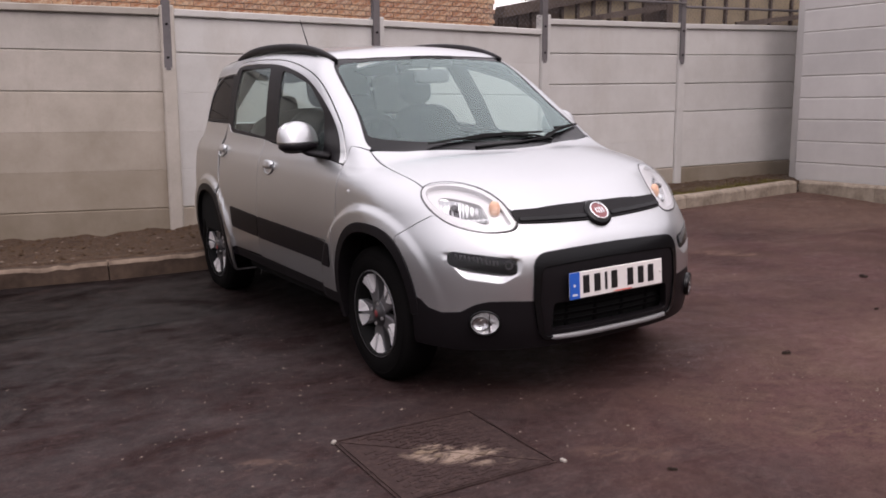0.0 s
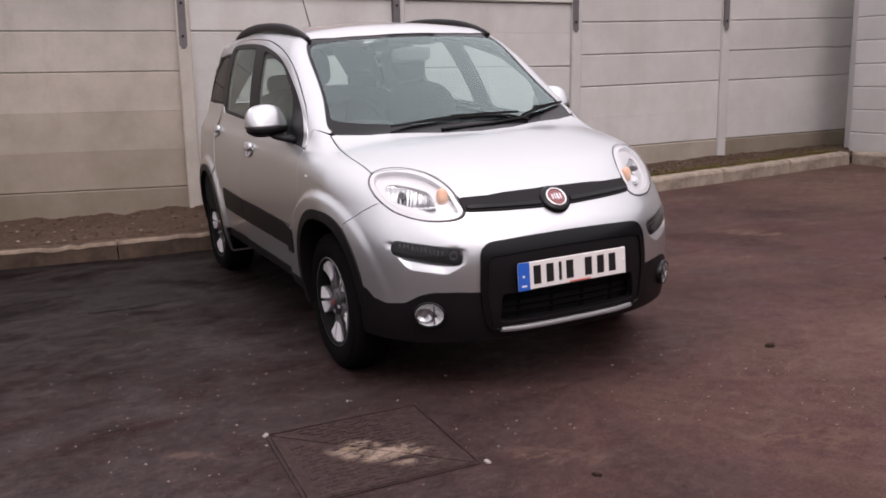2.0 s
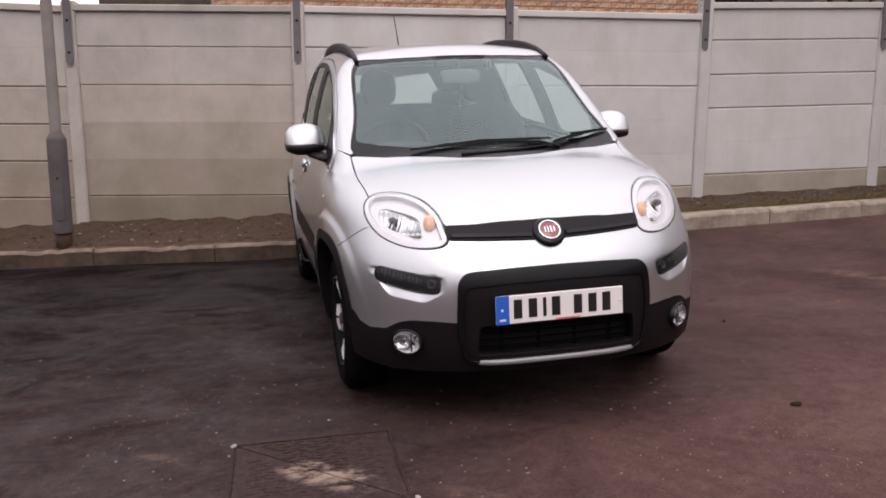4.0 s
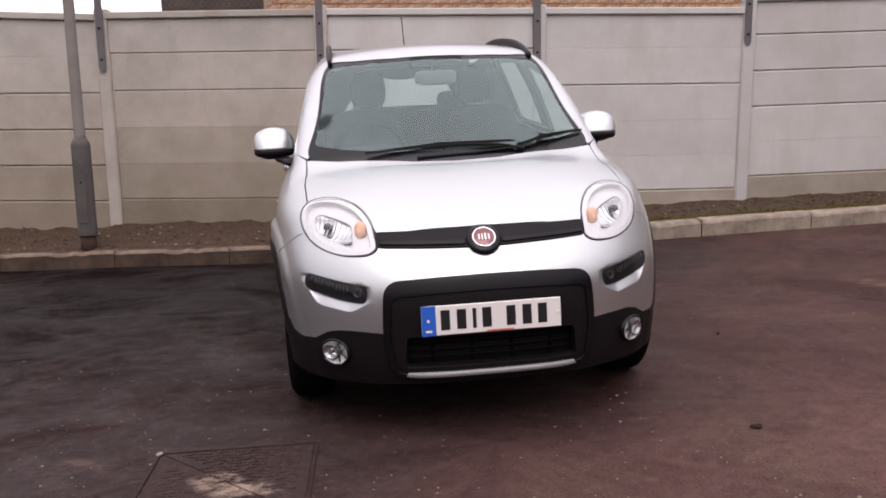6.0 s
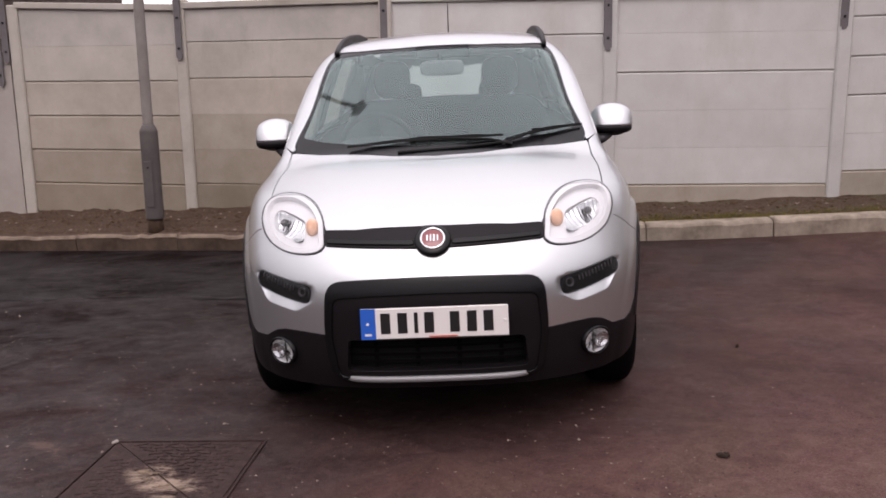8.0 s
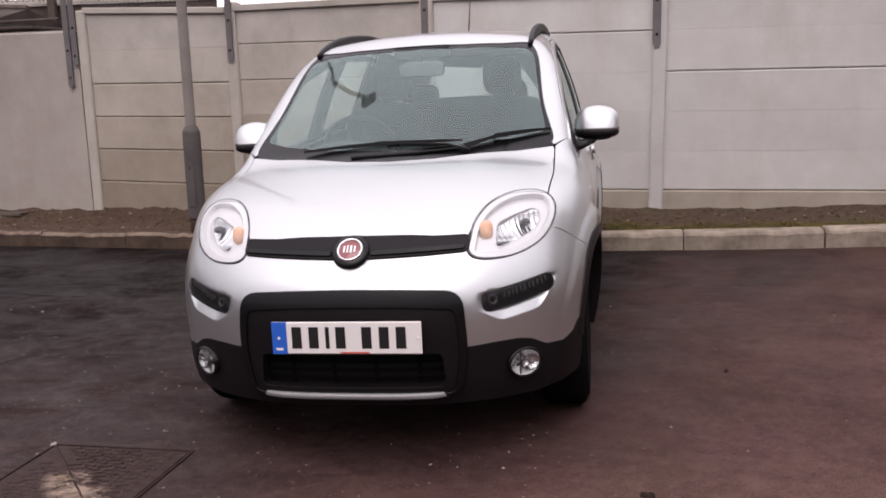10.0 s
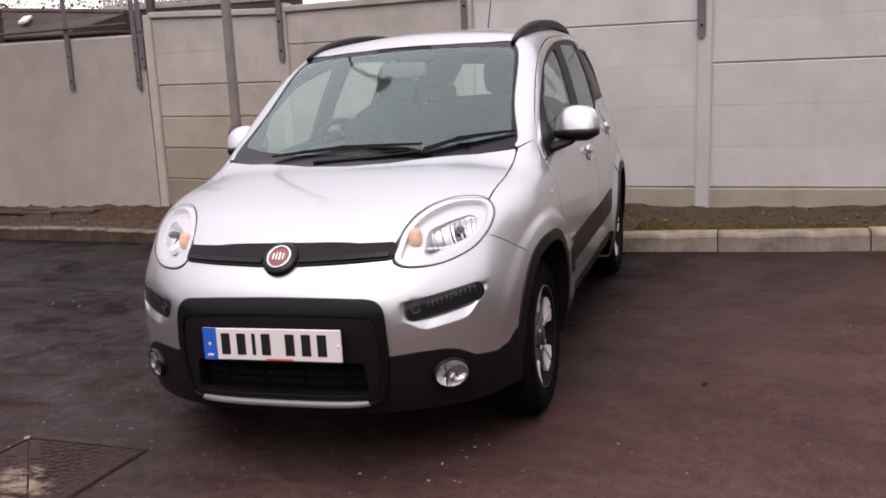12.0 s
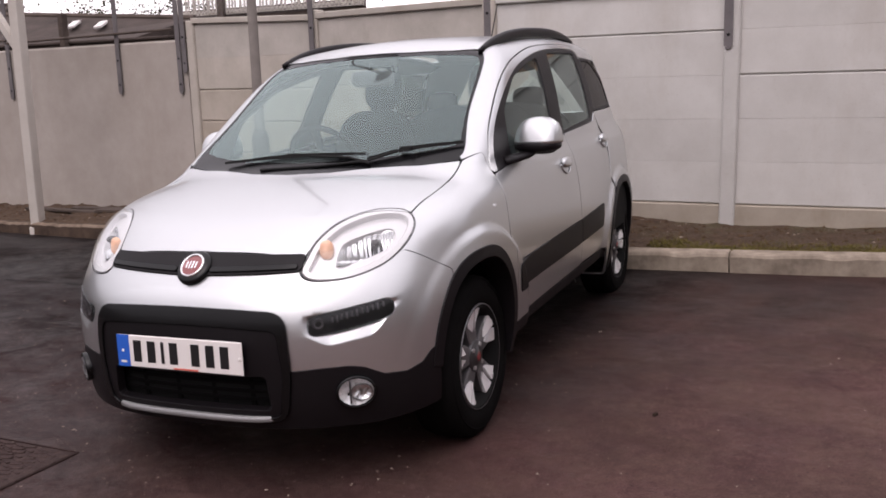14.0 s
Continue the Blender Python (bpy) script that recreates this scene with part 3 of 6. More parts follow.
stones, grimy = [kerb_stone(0.915, "kerb", k) for k in range(4)], [kerb_stone(0.915, "kerb_dirty", 10 + k) for k in range(4)]
x = 1.484 - 0.915 * 13.5
while x < 5.9:
    y, a = path_frame(kerb_y, x)
    k = new("kerb_stone", random.choice(grimy if x < 0.8 else stones))
    k.parent = kerb
    k.matrix_world = pose(x, y + 0.062, ground_z(x, y) + random.uniform(-0.006, 0.006), random.uniform(-1, 1), -math.degrees(math.atan(SLOPE)), math.degrees(a) + random.uniform(-0.5, 0.5))
    x += 0.915 * math.cos(a)
for i in range(9):
    y = 3.20 - 0.915 * i
    k = new("kerb_stone", random.choice(stones))
    k.parent = kerb
    k.matrix_world = pose(6.06, y, ground_z(6.0, 3.4), random.uniform(-1, 1), 0, -90 + random.uniform(-0.5, 0.5))


def bed_z(x, y):
    u = (y - kerb_y(np.clip(x, -14, 6)) - 0.1) / (fence_y(x) - kerb_y(np.clip(x, -14, 6)))
    bumps = 0.018 * np.sin(9 * x + 4 * y) * np.sin(7 * y - 3 * x) + 0.012 * np.sin(23 * x - 9 * y) * np.sin(19 * y + 5 * x)
    heaped = 0.036 * (1 - smooth_step(0.2, 1.4, x)) * (1 - np.clip(u, 0, 1))
    return ground_z(x, kerb_y(np.clip(x, -14, 6))) + 0.105 + heaped + (0.075 - 0.065 * smooth_step(0.2, 1.8, x)) * np.clip(u, 0, 1) + bumps * smooth_step(0, 0.2, u) * (1 - 0.5 * smooth_step(0.2, 1.8, x))


bed_x = np.linspace(-13.5, 6.6, 340)
bed_v = np.linspace(0, 1, 26)
gx, gv = np.meshgrid(bed_x, bed_v)
west = 1 - smooth_step(0.2, 1.4, gx)
gy = kerb_y(np.clip(gx, -14, 6)) + 0.118 - 0.058 * west + gv * (fence_y(gx) + 0.12 - kerb_y(np.clip(gx, -14, 6)) - 0.118 + 0.058 * west)
gz = bed_z(gx, gy)
gz[0] -= 0.04
co = np.stack([gx, gy, gz], -1).reshape(-1, 3)
i = np.arange(gx.size).reshape(gx.shape)
me = bpy.data.meshes.new("bed")
me.from_pydata(co.tolist(), [], np.stack([i[:-1, :-1], i[:-1, 1:], i[1:, 1:], i[1:, :-1]], -1).reshape(-1, 4).tolist())
me.shade_smooth()
tagged(link_mesh("soil_bed", me, "soil"), "strip of bare soil with litter and moss", "ground", "", "structure")

# ---- concrete panel fence ----
POSTS = [-4.17, -2.52, -0.66, 1.20, 3.08, 4.96, 6.80]
LEVELS = [0.376, 0.690, 1.003, 1.316, 1.632]
fence = thing("fence", "pale painted concrete panel fence with slotted posts", "fence", kind="structure")


def fence_board(a, b, z0, z1, thick=0.055, low=0.007, high=0.007, coat=None, lifts=(0.0, 0.0), tongue=0.0, rise=(0.0, 0.0)):
    """One precast board from post a to post b; low and high are the chamfers of its long edges, tongue fills the joint above it from behind."""
    pa, pb = Vector((a, float(fence_y(a)) + 0.06, 0)), Vector((b, float(fence_y(b)) + 0.06, 0))
    d = (pb - pa).normalized()
    q = Vector((-d.y, d.x, 0))
    bm, t = bm_new(), thick / 2
    rings = []
    for p, up in ((pa + d * 0.045 + Vector((0, 0, lifts[0])), rise[0]), (pb - d * 0.045 + Vector((0, 0, lifts[1])), rise[1])):
        top = z1 + up
        rings.append([bm.verts.new(p + q * u + Vector((0, 0, w))) for u, w in ((-t + low, z0), (-t, z0 + low), (-t, top - high), (-t + high, top), (-t + 0.022, top), (-t + 0.023, top + tongue), (t, top + tongue), (t, z0))])
    for j in range(8):
        bm.faces.new((rings[0][j], rings[0][(j + 1) % 8], rings[1][(j + 1) % 8], rings[1][j]))
    bm.faces.new(rings[0]), bm.faces.new(rings[1][::-1])
    bmesh.ops.recalc_face_normals(bm, faces=bm.faces)
    return part("board", bm, coat or ("fence_old" if a < -0.7 else "fence"), fence)


def concrete_post(x, top, y=None):
    y = float(fence_y(x)) if y is None else y
    bm = box(bm_new(), (-0.055, -0.005, 0.0), (0.055, 0.115, top), bevel=0.012)
    ob = part("post", bm, "old_board_4" if x < -0.5 else "fence", fence)
    ob.matrix_world = pose(x, y, 0, random.uniform(-0.3, 0.3), random.uniform(-0.3, 0.3), math.degrees(path_frame(fence_y, x)[1]))
    return ob


# joints that still show under the paint, bay by bay; the others are nearly filled
JOINTS = [(0, 1, 2, 3), (0, 3, 4), (0, 4), (0, 3), (0, 2, 3, 4), (0, 2, 3, 4)]
for (a, b), open_joints in zip(zip(POSTS, POSTS[1:]), JOINTS):
    lifts = {3.08: (0.105, 0.144), 4.96: (0.142, 0.187)}.get(a, (-0.010, -0.018) if a < -4 else (0.0, 0.0))
    rise = (0.06, 0.006) if a < -4 else (0.0, 0.0)
    zs = [0.10 - lifts[0] * 0.2] + LEVELS + [1.915]
    wide = 0.75 if -3 < a < -2 else 1.0
    cut = [0.007] + [0.008 * wide if k in open_joints else 0.0016 for k in range(5)] + [0.007]
    gap = [0.0] + [0.003 * wide if k in open_joints else 0.0002 for k in range(5)] + [0.002]
    for k in range(6):
        # foot board of the last bay: darkest tone, its corner shade put into the colour
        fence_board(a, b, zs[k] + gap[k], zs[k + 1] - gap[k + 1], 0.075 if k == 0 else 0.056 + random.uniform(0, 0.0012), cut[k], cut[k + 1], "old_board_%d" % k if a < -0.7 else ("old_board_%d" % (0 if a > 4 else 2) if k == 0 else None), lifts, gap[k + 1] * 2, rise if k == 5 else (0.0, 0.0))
    fence_board(a, b, 1.917, 1.974, 0.115, lifts=(lifts[0] + rise[0], lifts[1] + rise[1]))
for x in POSTS:
    concrete_post(x, 2.0 if x < 2.5 else 2.12)

# low rendered wall beyond the fence's end
wall = thing("wall_west", "low rendered wall with a worn off-white coat", "wall", kind="structure")
bm = bm_new()
sweep(bm, [(x, float(fence_y(x)) + 0.10, 0) for x in np.linspace(-14, -4.225, 24)], [(-0.09, -0.3), (-0.09, 1.80), (-0.075, 1.822), (0.075, 1.822), (0.09, 1.80), (0.09, -0.3)])
part("rendered_face", bm, "render", wall)

# block wall of the building at the yard's side
side_wall = thing("wall_east", "white painted blockwork wall of an outbuilding", "wall", kind="structure")
bm = box(bm_new(), (6.158, 0.6, 0.0), (6.40, 3.815, 5.0))
part("mortar_bed", bm, "block", side_wall)
# block added behind the wall to shut sky light out of the fence corner
part("north_end", box(bm_new(), (6.402, 0.7, 0.0), (9.0, 4.10, 4.6)), "block", side_wall)
z, course = 0.340, 0
while z < 4.2:
    bm = box(bm_new(), (6.15, 0.6, z + 0.005), (6.20, 3.83, z + 0.2395 - 0.005), bevel=0.007)
    part("course", bm, "block", side_wall)
    z += 0.2395

# unseen walls added to close the yard behind and to the west, and shape reflections
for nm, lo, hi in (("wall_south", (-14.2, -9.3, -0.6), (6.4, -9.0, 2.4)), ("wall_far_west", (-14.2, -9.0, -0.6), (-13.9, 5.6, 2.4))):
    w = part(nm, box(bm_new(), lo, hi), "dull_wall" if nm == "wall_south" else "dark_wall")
    tagged(w, "plain unseen wall added to close the yard and shape reflections", "wall", "", "structure")
# unseen wall added past the blockwork, dark to dim the car's flank
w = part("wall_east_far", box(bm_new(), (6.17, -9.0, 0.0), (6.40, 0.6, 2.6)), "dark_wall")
tagged(w, "plain dark unseen wall added to darken reflections in the car", "wall", "", "structure")


# ---- car: panels laid on the body form ----
from mathutils.geometry import delaunay_2d_cdt

CAR = thing("car", "silver compact hatchback with black cladding and roof bars, parked", "car", Matrix(((math.cos(radians(2)), 0, -SLOPE, 0), (0, 1, 0, 0), (SLOPE, 0, math.cos(radians(2)), 0), (0, 0, 0, 1))) @ Matrix.Translation((0.003, 0, 0)) @ Matrix.Rotation(radians(0.47), 4, "Z"))


class Flat:
    """Looks at the form along one direction."""

    def __init__(self, way):
        self.d = np.array(way, float) / np.linalg.norm(way)
        up = np.array((0, 0, 1.0)) if abs(self.d[2]) < 0.95 else np.array((0, 1.0, 0))
        self.e1 = np.cross(self.d, up)
        self.e1 /= np.linalg.norm(self.e1)
        self.e2 = np.cross(self.e1, self.d)
        self.mid = np.array((0, 1.8, 0.8))

    def flat(self, p):
        q = np.asarray(p, float) - self.mid
        return np.stack([q @ self.e1, q @ self.e2], -1)

    def rays(self, uv):
        o = self.mid + uv[:, :1] * self.e1 + uv[:, 1:] * self.e2 - self.d * 2.6
        return o, np.broadcast_to(self.d, o.shape)


class Wrap:
    """Looks at the form from all round an upright axis."""

    def __init__(self, y=1.05, r=0.9):
        self.y, self.r = y, r

    def flat(self, p):
        p = np.asarray(p, float)
        return np.stack([np.arctan2(p[:, 0], self.y - p[:, 1]) * self.r, p[:, 2]], -1)

    def rays(self, uv):
        a = uv[:, 0] / self.r
        w = np.stack([-np.sin(a), np.cos(a), 0 * a], -1)
        return np.stack([0 * a, self.y + 0 * a, uv[:, 1]], -1) - w * 2.2, w


SIDE, FRONT, TOP = Flat((-1, 0, 0)), Flat((0, 1, 0)), Flat((0, 0, -1))
SHOULDER, ROUND = Flat((-1, 0.05, -0.75)), Wrap()


def resample(loop, step, closed=True):
    p = np.asarray(loop, float)
    q = np.vstack([p, p[:1]]) if closed else p
    d = np.r_[0, np.cumsum(np.linalg.norm(np.diff(q, axis=0), axis=1))]
    n = max(int(d[-1] / step), 6)
    s = np.linspace(0, d[-1], n + 1)[:-1] if closed else np.linspace(0, d[-1], n)
    return np.stack([np.interp(s, d, q[:, k]) for k in range(q.shape[1])], -1)


def rounded(pts, r=0.02, n=6):
    """A loop with its corners rounded; a point may carry its own radius as a last number."""
    dim = 3 if len(pts[0]) >= 3 else 2
    out = []
    for i, b in enumerate(pts):
        a, c = np.array(pts[i - 1][:dim], float), np.array(pts[(i + 1) % len(pts)][:dim], float)
        k = b[dim] if len(b) > dim else r
        b = np.array(b[:dim], float)
        la, lc = np.linalg.norm(a - b), np.linalg.norm(c - b)
        p, q = b + (a - b) * min(k / la, 0.48), b + (c - b) * min(k / lc, 0.48)
        for t in np.linspace(0, 1, n):
            out.append(p * (1 - t) ** 2 + 2 * b * t * (1 - t) + q * t * t)
    return np.array(out)


def flowing(pts, n=10, closed=True):
    """A smooth loop through the points."""
    p = np.array(pts, float)
    out = []
    m = len(p)
    for i in range(m if closed else m - 1):
        a, b, c, d = (p[k % m] if closed else p[min(max(k, 0), m - 1)] for k in (i - 1, i, i + 1, i + 2))
        for t in np.linspace(0, 1, n, endpoint=False):
            out.append(0.5 * (2 * b + (c - a) * t + (2 * a - 5 * b + 4 * c - d) * t * t + (3 * b - a - 3 * c + d) * t ** 3))
    if not closed:
        out.append(p[-1])
    return np.array(out)


def within(loop, q):
    x, y = q[:, 0], q[:, 1]
    ins = np.zeros(len(q), bool)
    a, b = loop, np.roll(loop, -1, 0)
    for (x0, y0), (x1, y1) in zip(a, b):
        if y0 != y1:
            ins ^= ((y0 > y) != (y1 > y)) & (x < (x1 - x0) * (y - y0) / (y1 - y0) + x0)
    return ins


def panel_data(loops, view, step=0.02, off=0.0, thick=0.012, field=None, bow=None, creases=(), soft=0.003):
    """Vertices, normals and faces of a sheet cut to the loops and laid on the form, with a turned-in edge."""
    flat = [resample(view.flat(l) if l.shape[1] == 3 else l, step * 0.7) for l in loops]
    lo, hi = flat[0].min(0), flat[0].max(0)
    gx, gy = np.meshgrid(np.arange(lo[0], hi[0], step), np.arange(lo[1], hi[1], step * 0.87))
    gx[1::2] += step / 2
    g = np.stack([gx.ravel(), gy.ravel()], -1)
    keep = within(flat[0], g)
    for h in flat[1:]:
        keep &= ~within(h, g)
    rim_all = np.vstack(flat)
    g = g[keep]
    lines = [resample(view.flat(c), step * 0.6, False) for c in creases]
    if lines:
        rim_all = np.vstack([rim_all] + lines)
    if len(g):
        near = np.array([np.min(np.sum((rim_all - q) ** 2, 1)) for q in g])
        g = g[near > (0.5 * step) ** 2]
    pts = np.vstack([rim_all, g])
    edges, start = [], 0
    for f in flat:
        n = len(f)
        edges += [(start + i, start + (i + 1) % n) for i in range(n)]
        start += n
    for c in lines:
        edges += [(start + i, start + i + 1) for i in range(len(c) - 1)]
        start += len(c)
    vs, _, fs, *_ = delaunay_2d_cdt([Vector(p) for p in pts], edges, [], 0, 1e-7)
    uv = np.array([tuple(v) for v in vs])
    fs = np.array([f for f in fs if len(f) == 3])
    cen = uv[fs].mean(1)
    ok = within(flat[0], cen)
    for h in flat[1:]:
        ok &= ~within(h, cen)
    fs = fs[ok]
    used = np.unique(fs)
    remap = -np.ones(len(uv), int)
    remap[used] = np.arange(len(used))
    uv, fs = uv[used], remap[fs]
    o, w = view.rays(uv)
    p, hit = march(o, w, 0.2, 3.2, field)
    nrm = body_normal(p, field, soft)
    e = off if bow is None else off + bow(uv)
    p = p + nrm * (e[:, None] if isinstance(e, np.ndarray) else e)
    # faces look outwards
    fn = np.cross(p[fs[:, 1]] - p[fs[:, 0]], p[fs[:, 2]] - p[fs[:, 0]])
    flip = (fn * nrm[fs].mean(1)).sum(1) < 0
    fs[flip] = fs[flip][:, ::-1]
    # turned-in rim
    ed = np.vstack([fs[:, [0, 1]], fs[:, [1, 2]], fs[:, [2, 0]]])
    key = {(a, b) for a, b in ed.tolist()}
    bd = [(a, b) for a, b in ed.tolist() if (b, a) not in key]
    P, N, F = [p], [nrm], fs.tolist()
    if thick:
        k, rp, rn = len(p), [], []
        for a, b in bd:
            t = p[b] - p[a]
            t = t / max(np.linalg.norm(t), 1e-9)
            out = np.cross(t, nrm[a])
            soft = (out + nrm[a] * 0.8) / np.linalg.norm(out + nrm[a] * 0.8)
            ia = 0.0025
            rp += [p[a], p[b], p[a] + out * ia - nrm[a] * ia, p[b] + out * ia - nrm[b] * ia, p[a] + out * ia - nrm[a] * thick, p[b] + out * ia - nrm[b] * thick]
            rn += [soft, soft, out, out, out, out]
            F += [[k + 1, k, k + 2, k + 3], [k + 3, k + 2, k + 4, k + 5]]
            k += 6
        P.append(np.array(rp)), N.append(np.array(rn))
    return np.vstack(P), np.vstack(N), F


def panel(name, data, material, parent=CAR, label="", mirror=False, formed=True):
    """formed: shaded by the form's own normals, else by the sheet's relief."""
    p, n, f = data
    s = np.array((-1, 1, 1)) if mirror else np.ones(3)
    me = bpy.data.meshes.new(name)
    me.from_pydata((p * s).tolist(), [], [q[::-1] for q in f] if mirror else f)
    me.shade_smooth()
    if formed:
        me.normals_split_custom_set_from_vertices((n * s).tolist())
    return link_mesh(name, me, material, parent, label)


def both(name, data, material, parent=CAR, label="", formed=True):
    """The same panel on both sides of the car."""
    return [panel(name, data, material, parent[i] if isinstance(parent, list) else parent, label, bool(i), formed) for i in (0, 1)]


def snap(pts, view=None):
    """Places given in side view, laid on the form."""
    view = view or SIDE
    p, _ = march(*view.rays(view.flat(np.array(pts, float))), 0.2, 3.2)
    return p


def sym(pts):
    """Closes a half outline that starts and ends on the middle plane."""
    return np.array([p[:3] for p in pts] + [(-p[0], *p[1:3]) for p in pts[::-1] if abs(p[0]) > 1e-6], float)


def arch(yc, a, b, e=2.4, z0=HUB, lo=-25, hi=205, n=40):
    """A wheel arch in side view."""
    out = []
    for t in np.radians(np.linspace(hi, lo, n)):
        c, s = math.cos(t), math.sin(t)
        out.append((0.8, yc + a * math.copysign(abs(c) ** (2 / e), c), z0 + b * math.copysign(abs(s) ** (2 / e), s)))
    return out


ARCH_F, ARCH_R = AXLE_F - 0.035, AXLE_R - 0.025

# bonnet
bonnet = [(0, 0.20, 0), (0.10, 0.20, 0), (0.28, 0.205, 0), (0.395, 0.22, 0), (0.415, 0.275, 0), (0.455, 0.355, 0), (0.52, 0.435, 0), (0.59, 0.475, 0), (0.652, 0.50, 0), (0.662, 0.70, 0), (0.6545, 0.962, 0), (0.51, 0.886, 0), (0.36, 0.835, 0), (0.18, 0.772, 0), (0, 0.752, 0)]
panel("bonnet", panel_data([rounded(sym(bonnet).tolist(), 0.006)], TOP, 0.025), "paint", label="silver bonnet with dull sky reflections")

# lamps sit between bonnet, wing and bumper
LAMP = flowing([(0.402, 0.19, 0.735), (0.404, 0.225, 0.775), (0.418, 0.275, 0.826), (0.458, 0.355, 0.873), (0.525, 0.437, 0.899), (0.60, 0.483, 0.902), (0.655, 0.49, 0.885), (0.680, 0.46, 0.845), (0.672, 0.395, 0.793), (0.632, 0.315, 0.745), (0.550, 0.232, 0.715), (0.450, 0.185, 0.713)])
LAMP_VIEW = Flat((-0.5, 0.75, -0.4))


def shrink(loop, d, view):
    """The loop drawn in by d, flat in its view."""
    f = resample(view.flat(loop), 0.012)
    t = np.roll(f, -1, 0) - np.roll(f, 1, 0)
    n = np.stack([-t[:, 1], t[:, 0]], -1)
    n /= np.linalg.norm(n, axis=1, keepdims=True)
    area = np.sum(f[:, 0] * np.roll(f[:, 1], -1) - f[:, 1] * np.roll(f[:, 0], -1))
    return f + n * d * (1 if area > 0 else -1)


LAMP = LAMP + (LAMP - LAMP.mean(0)) * 0.030
AROUND = LAMP + (LAMP - LAMP.mean(0)) * 0.028
MIRROR_BOX = snap(rounded([(0.490, 0, 0.826), (0.560, 0, 0.850), (0.615, 0, 0.862), (0.645, 0, 0.838), (0.638, 0, 0.792), (0.570, 0, 0.765), (0.494, 0, 0.750)], 0.022), FRONT)
heads = both("headlamp", panel_data([shrink(LAMP, 0.003, LAMP_VIEW), MIRROR_BOX], LAMP_VIEW, 0.014, -0.022, 0.035), "lamp_body", label="clear headlamp in a silver housing")
box_mid, box_span = LAMP_VIEW.flat(MIRROR_BOX).mean(0), np.ptp(LAMP_VIEW.flat(MIRROR_BOX), axis=0) / 2


def fluted(uv):
    """Bowl of the reflector: two dished halves with upright flutes."""
    q = (uv - box_mid) / box_span
    flute = 0.0052 * np.abs(np.sin(math.pi * uv[:, 0] / 0.021)) * (np.abs(q[:, 1]) < 0.8)
    return 0.030 * q[:, 1] ** 2 + 0.020 * np.minimum(np.abs(q[:, 0] - 0.35), np.abs(q[:, 0] + 0.5)) + flute


both("reflector", panel_data([shrink(MIRROR_BOX, -0.002, LAMP_VIEW)], LAMP_VIEW, 0.004, -0.056, 0, bow=fluted), "reflector", heads, "chrome fluted reflector", False)
both("bezel", panel_data([shrink(LAMP, 0.004, LAMP_VIEW), shrink(LAMP, 0.022, LAMP_VIEW)], LAMP_VIEW, 0.012, -0.002, 0.02), "lamp_body", heads)
for ob in both("lens", panel_data([shrink(LAMP, 0.003, LAMP_VIEW)], LAMP_VIEW, 0.02, 0.006, 0.004), "lens", heads):
    ob.visible_shadow = False
both("seal", panel_data([shrink(LAMP, -0.002, LAMP_VIEW), shrink(LAMP, 0.0032, LAMP_VIEW)], LAMP_VIEW, 0.012, 0.0, 0.01), "alloy_dark", heads)

# wings, meeting the bumper along one slanting joint
SHUT = snap([(0.8, y, z) for y, z in zip(np.linspace(0.392, 0.522, 8), np.linspace(0.776, 0.686, 8))])
FA, FB, RA, RB = 0.318, 0.408, 0.335, 0.415
front_arch = snap(arch(ARCH_F, FA, FB, lo=-12, hi=190, n=60))
wing = [(0.688, 0.46, 0.85), (0.661, 0.50, 0.888), (0.670, 0.70, 0.955), (0.6635, 0.960, 1.026), (0.70, 1.058, 1.035), (0.755, 1.058, 0.95), (0.81, 1.058, 0.7), (0.82, 1.056, 0.37)]
wing[1:4] = snap([(np.interp(y, (0.50, 0.70, 0.955), (0.652, 0.662, 0.655)) + 0.0062, y, 1) for y in np.linspace(0.50, 0.966, 20)], TOP).tolist()
wing = (SHUT[::-1] + (0, 0.001, 0.002)).tolist() + AROUND[83:61:-2].tolist() + wing[1:] + [p for p in front_arch[::-1].tolist() if p[1] < 1.05 and p[2] > 0.37 and (p[1] > 0.523 or p[2] > 0.69)]
both("wing", panel_data([np.array(wing)], SHOULDER, 0.013), "paint")

# doors
BELT = [(0.75, 1.10, 0.955), (0.75, 1.5, 1.0), (0.75, 1.9, 1.02), (0.74, 2.1, 1.043), (0.73, 2.72, 1.072)]
front_door = [(0.8, 1.066, 0.355), (0.8, 1.066, 0.952), (0.75, 1.5, 0.996), (0.75, 1.9, 1.016), (0.74, 2.095, 1.038), (0.8, 2.12, 0.7), (0.8, 2.13, 0.375)]
rear_arch = arch(ARCH_R, RA, RB, lo=-20, hi=200)
rear_door = [(0.8, 2.138, 0.375), (0.8, 2.128, 0.7), (0.74, 2.103, 1.040), (0.73, 2.72, 1.068), (0.73, 2.80, 1.115), (0.75, 2.86, 0.98), (0.8, 2.82, 0.745)] + [p for p in rear_arch if p[1] < 2.78][::-1] + [(0.8, 2.60, 0.375)]
doors_f = both("front_door", panel_data([rounded(front_door, 0.01)], SIDE, 0.025), "paint")
doors_r = both("rear_door", panel_data([np.array(rounded(rear_door[:6], 0.01).tolist()[:-6] + rear_door[6:])], SIDE, 0.025), "paint")
sill = [(0.8, 1.066, 0.352), (0.8, 2.60, 0.371), (0.8, 2.59, 0.322), (0.8, 1.06, 0.304)]
both("sill", panel_data([rounded(sill, 0.01)], SIDE, 0.03), "clad", label="black lower sill")
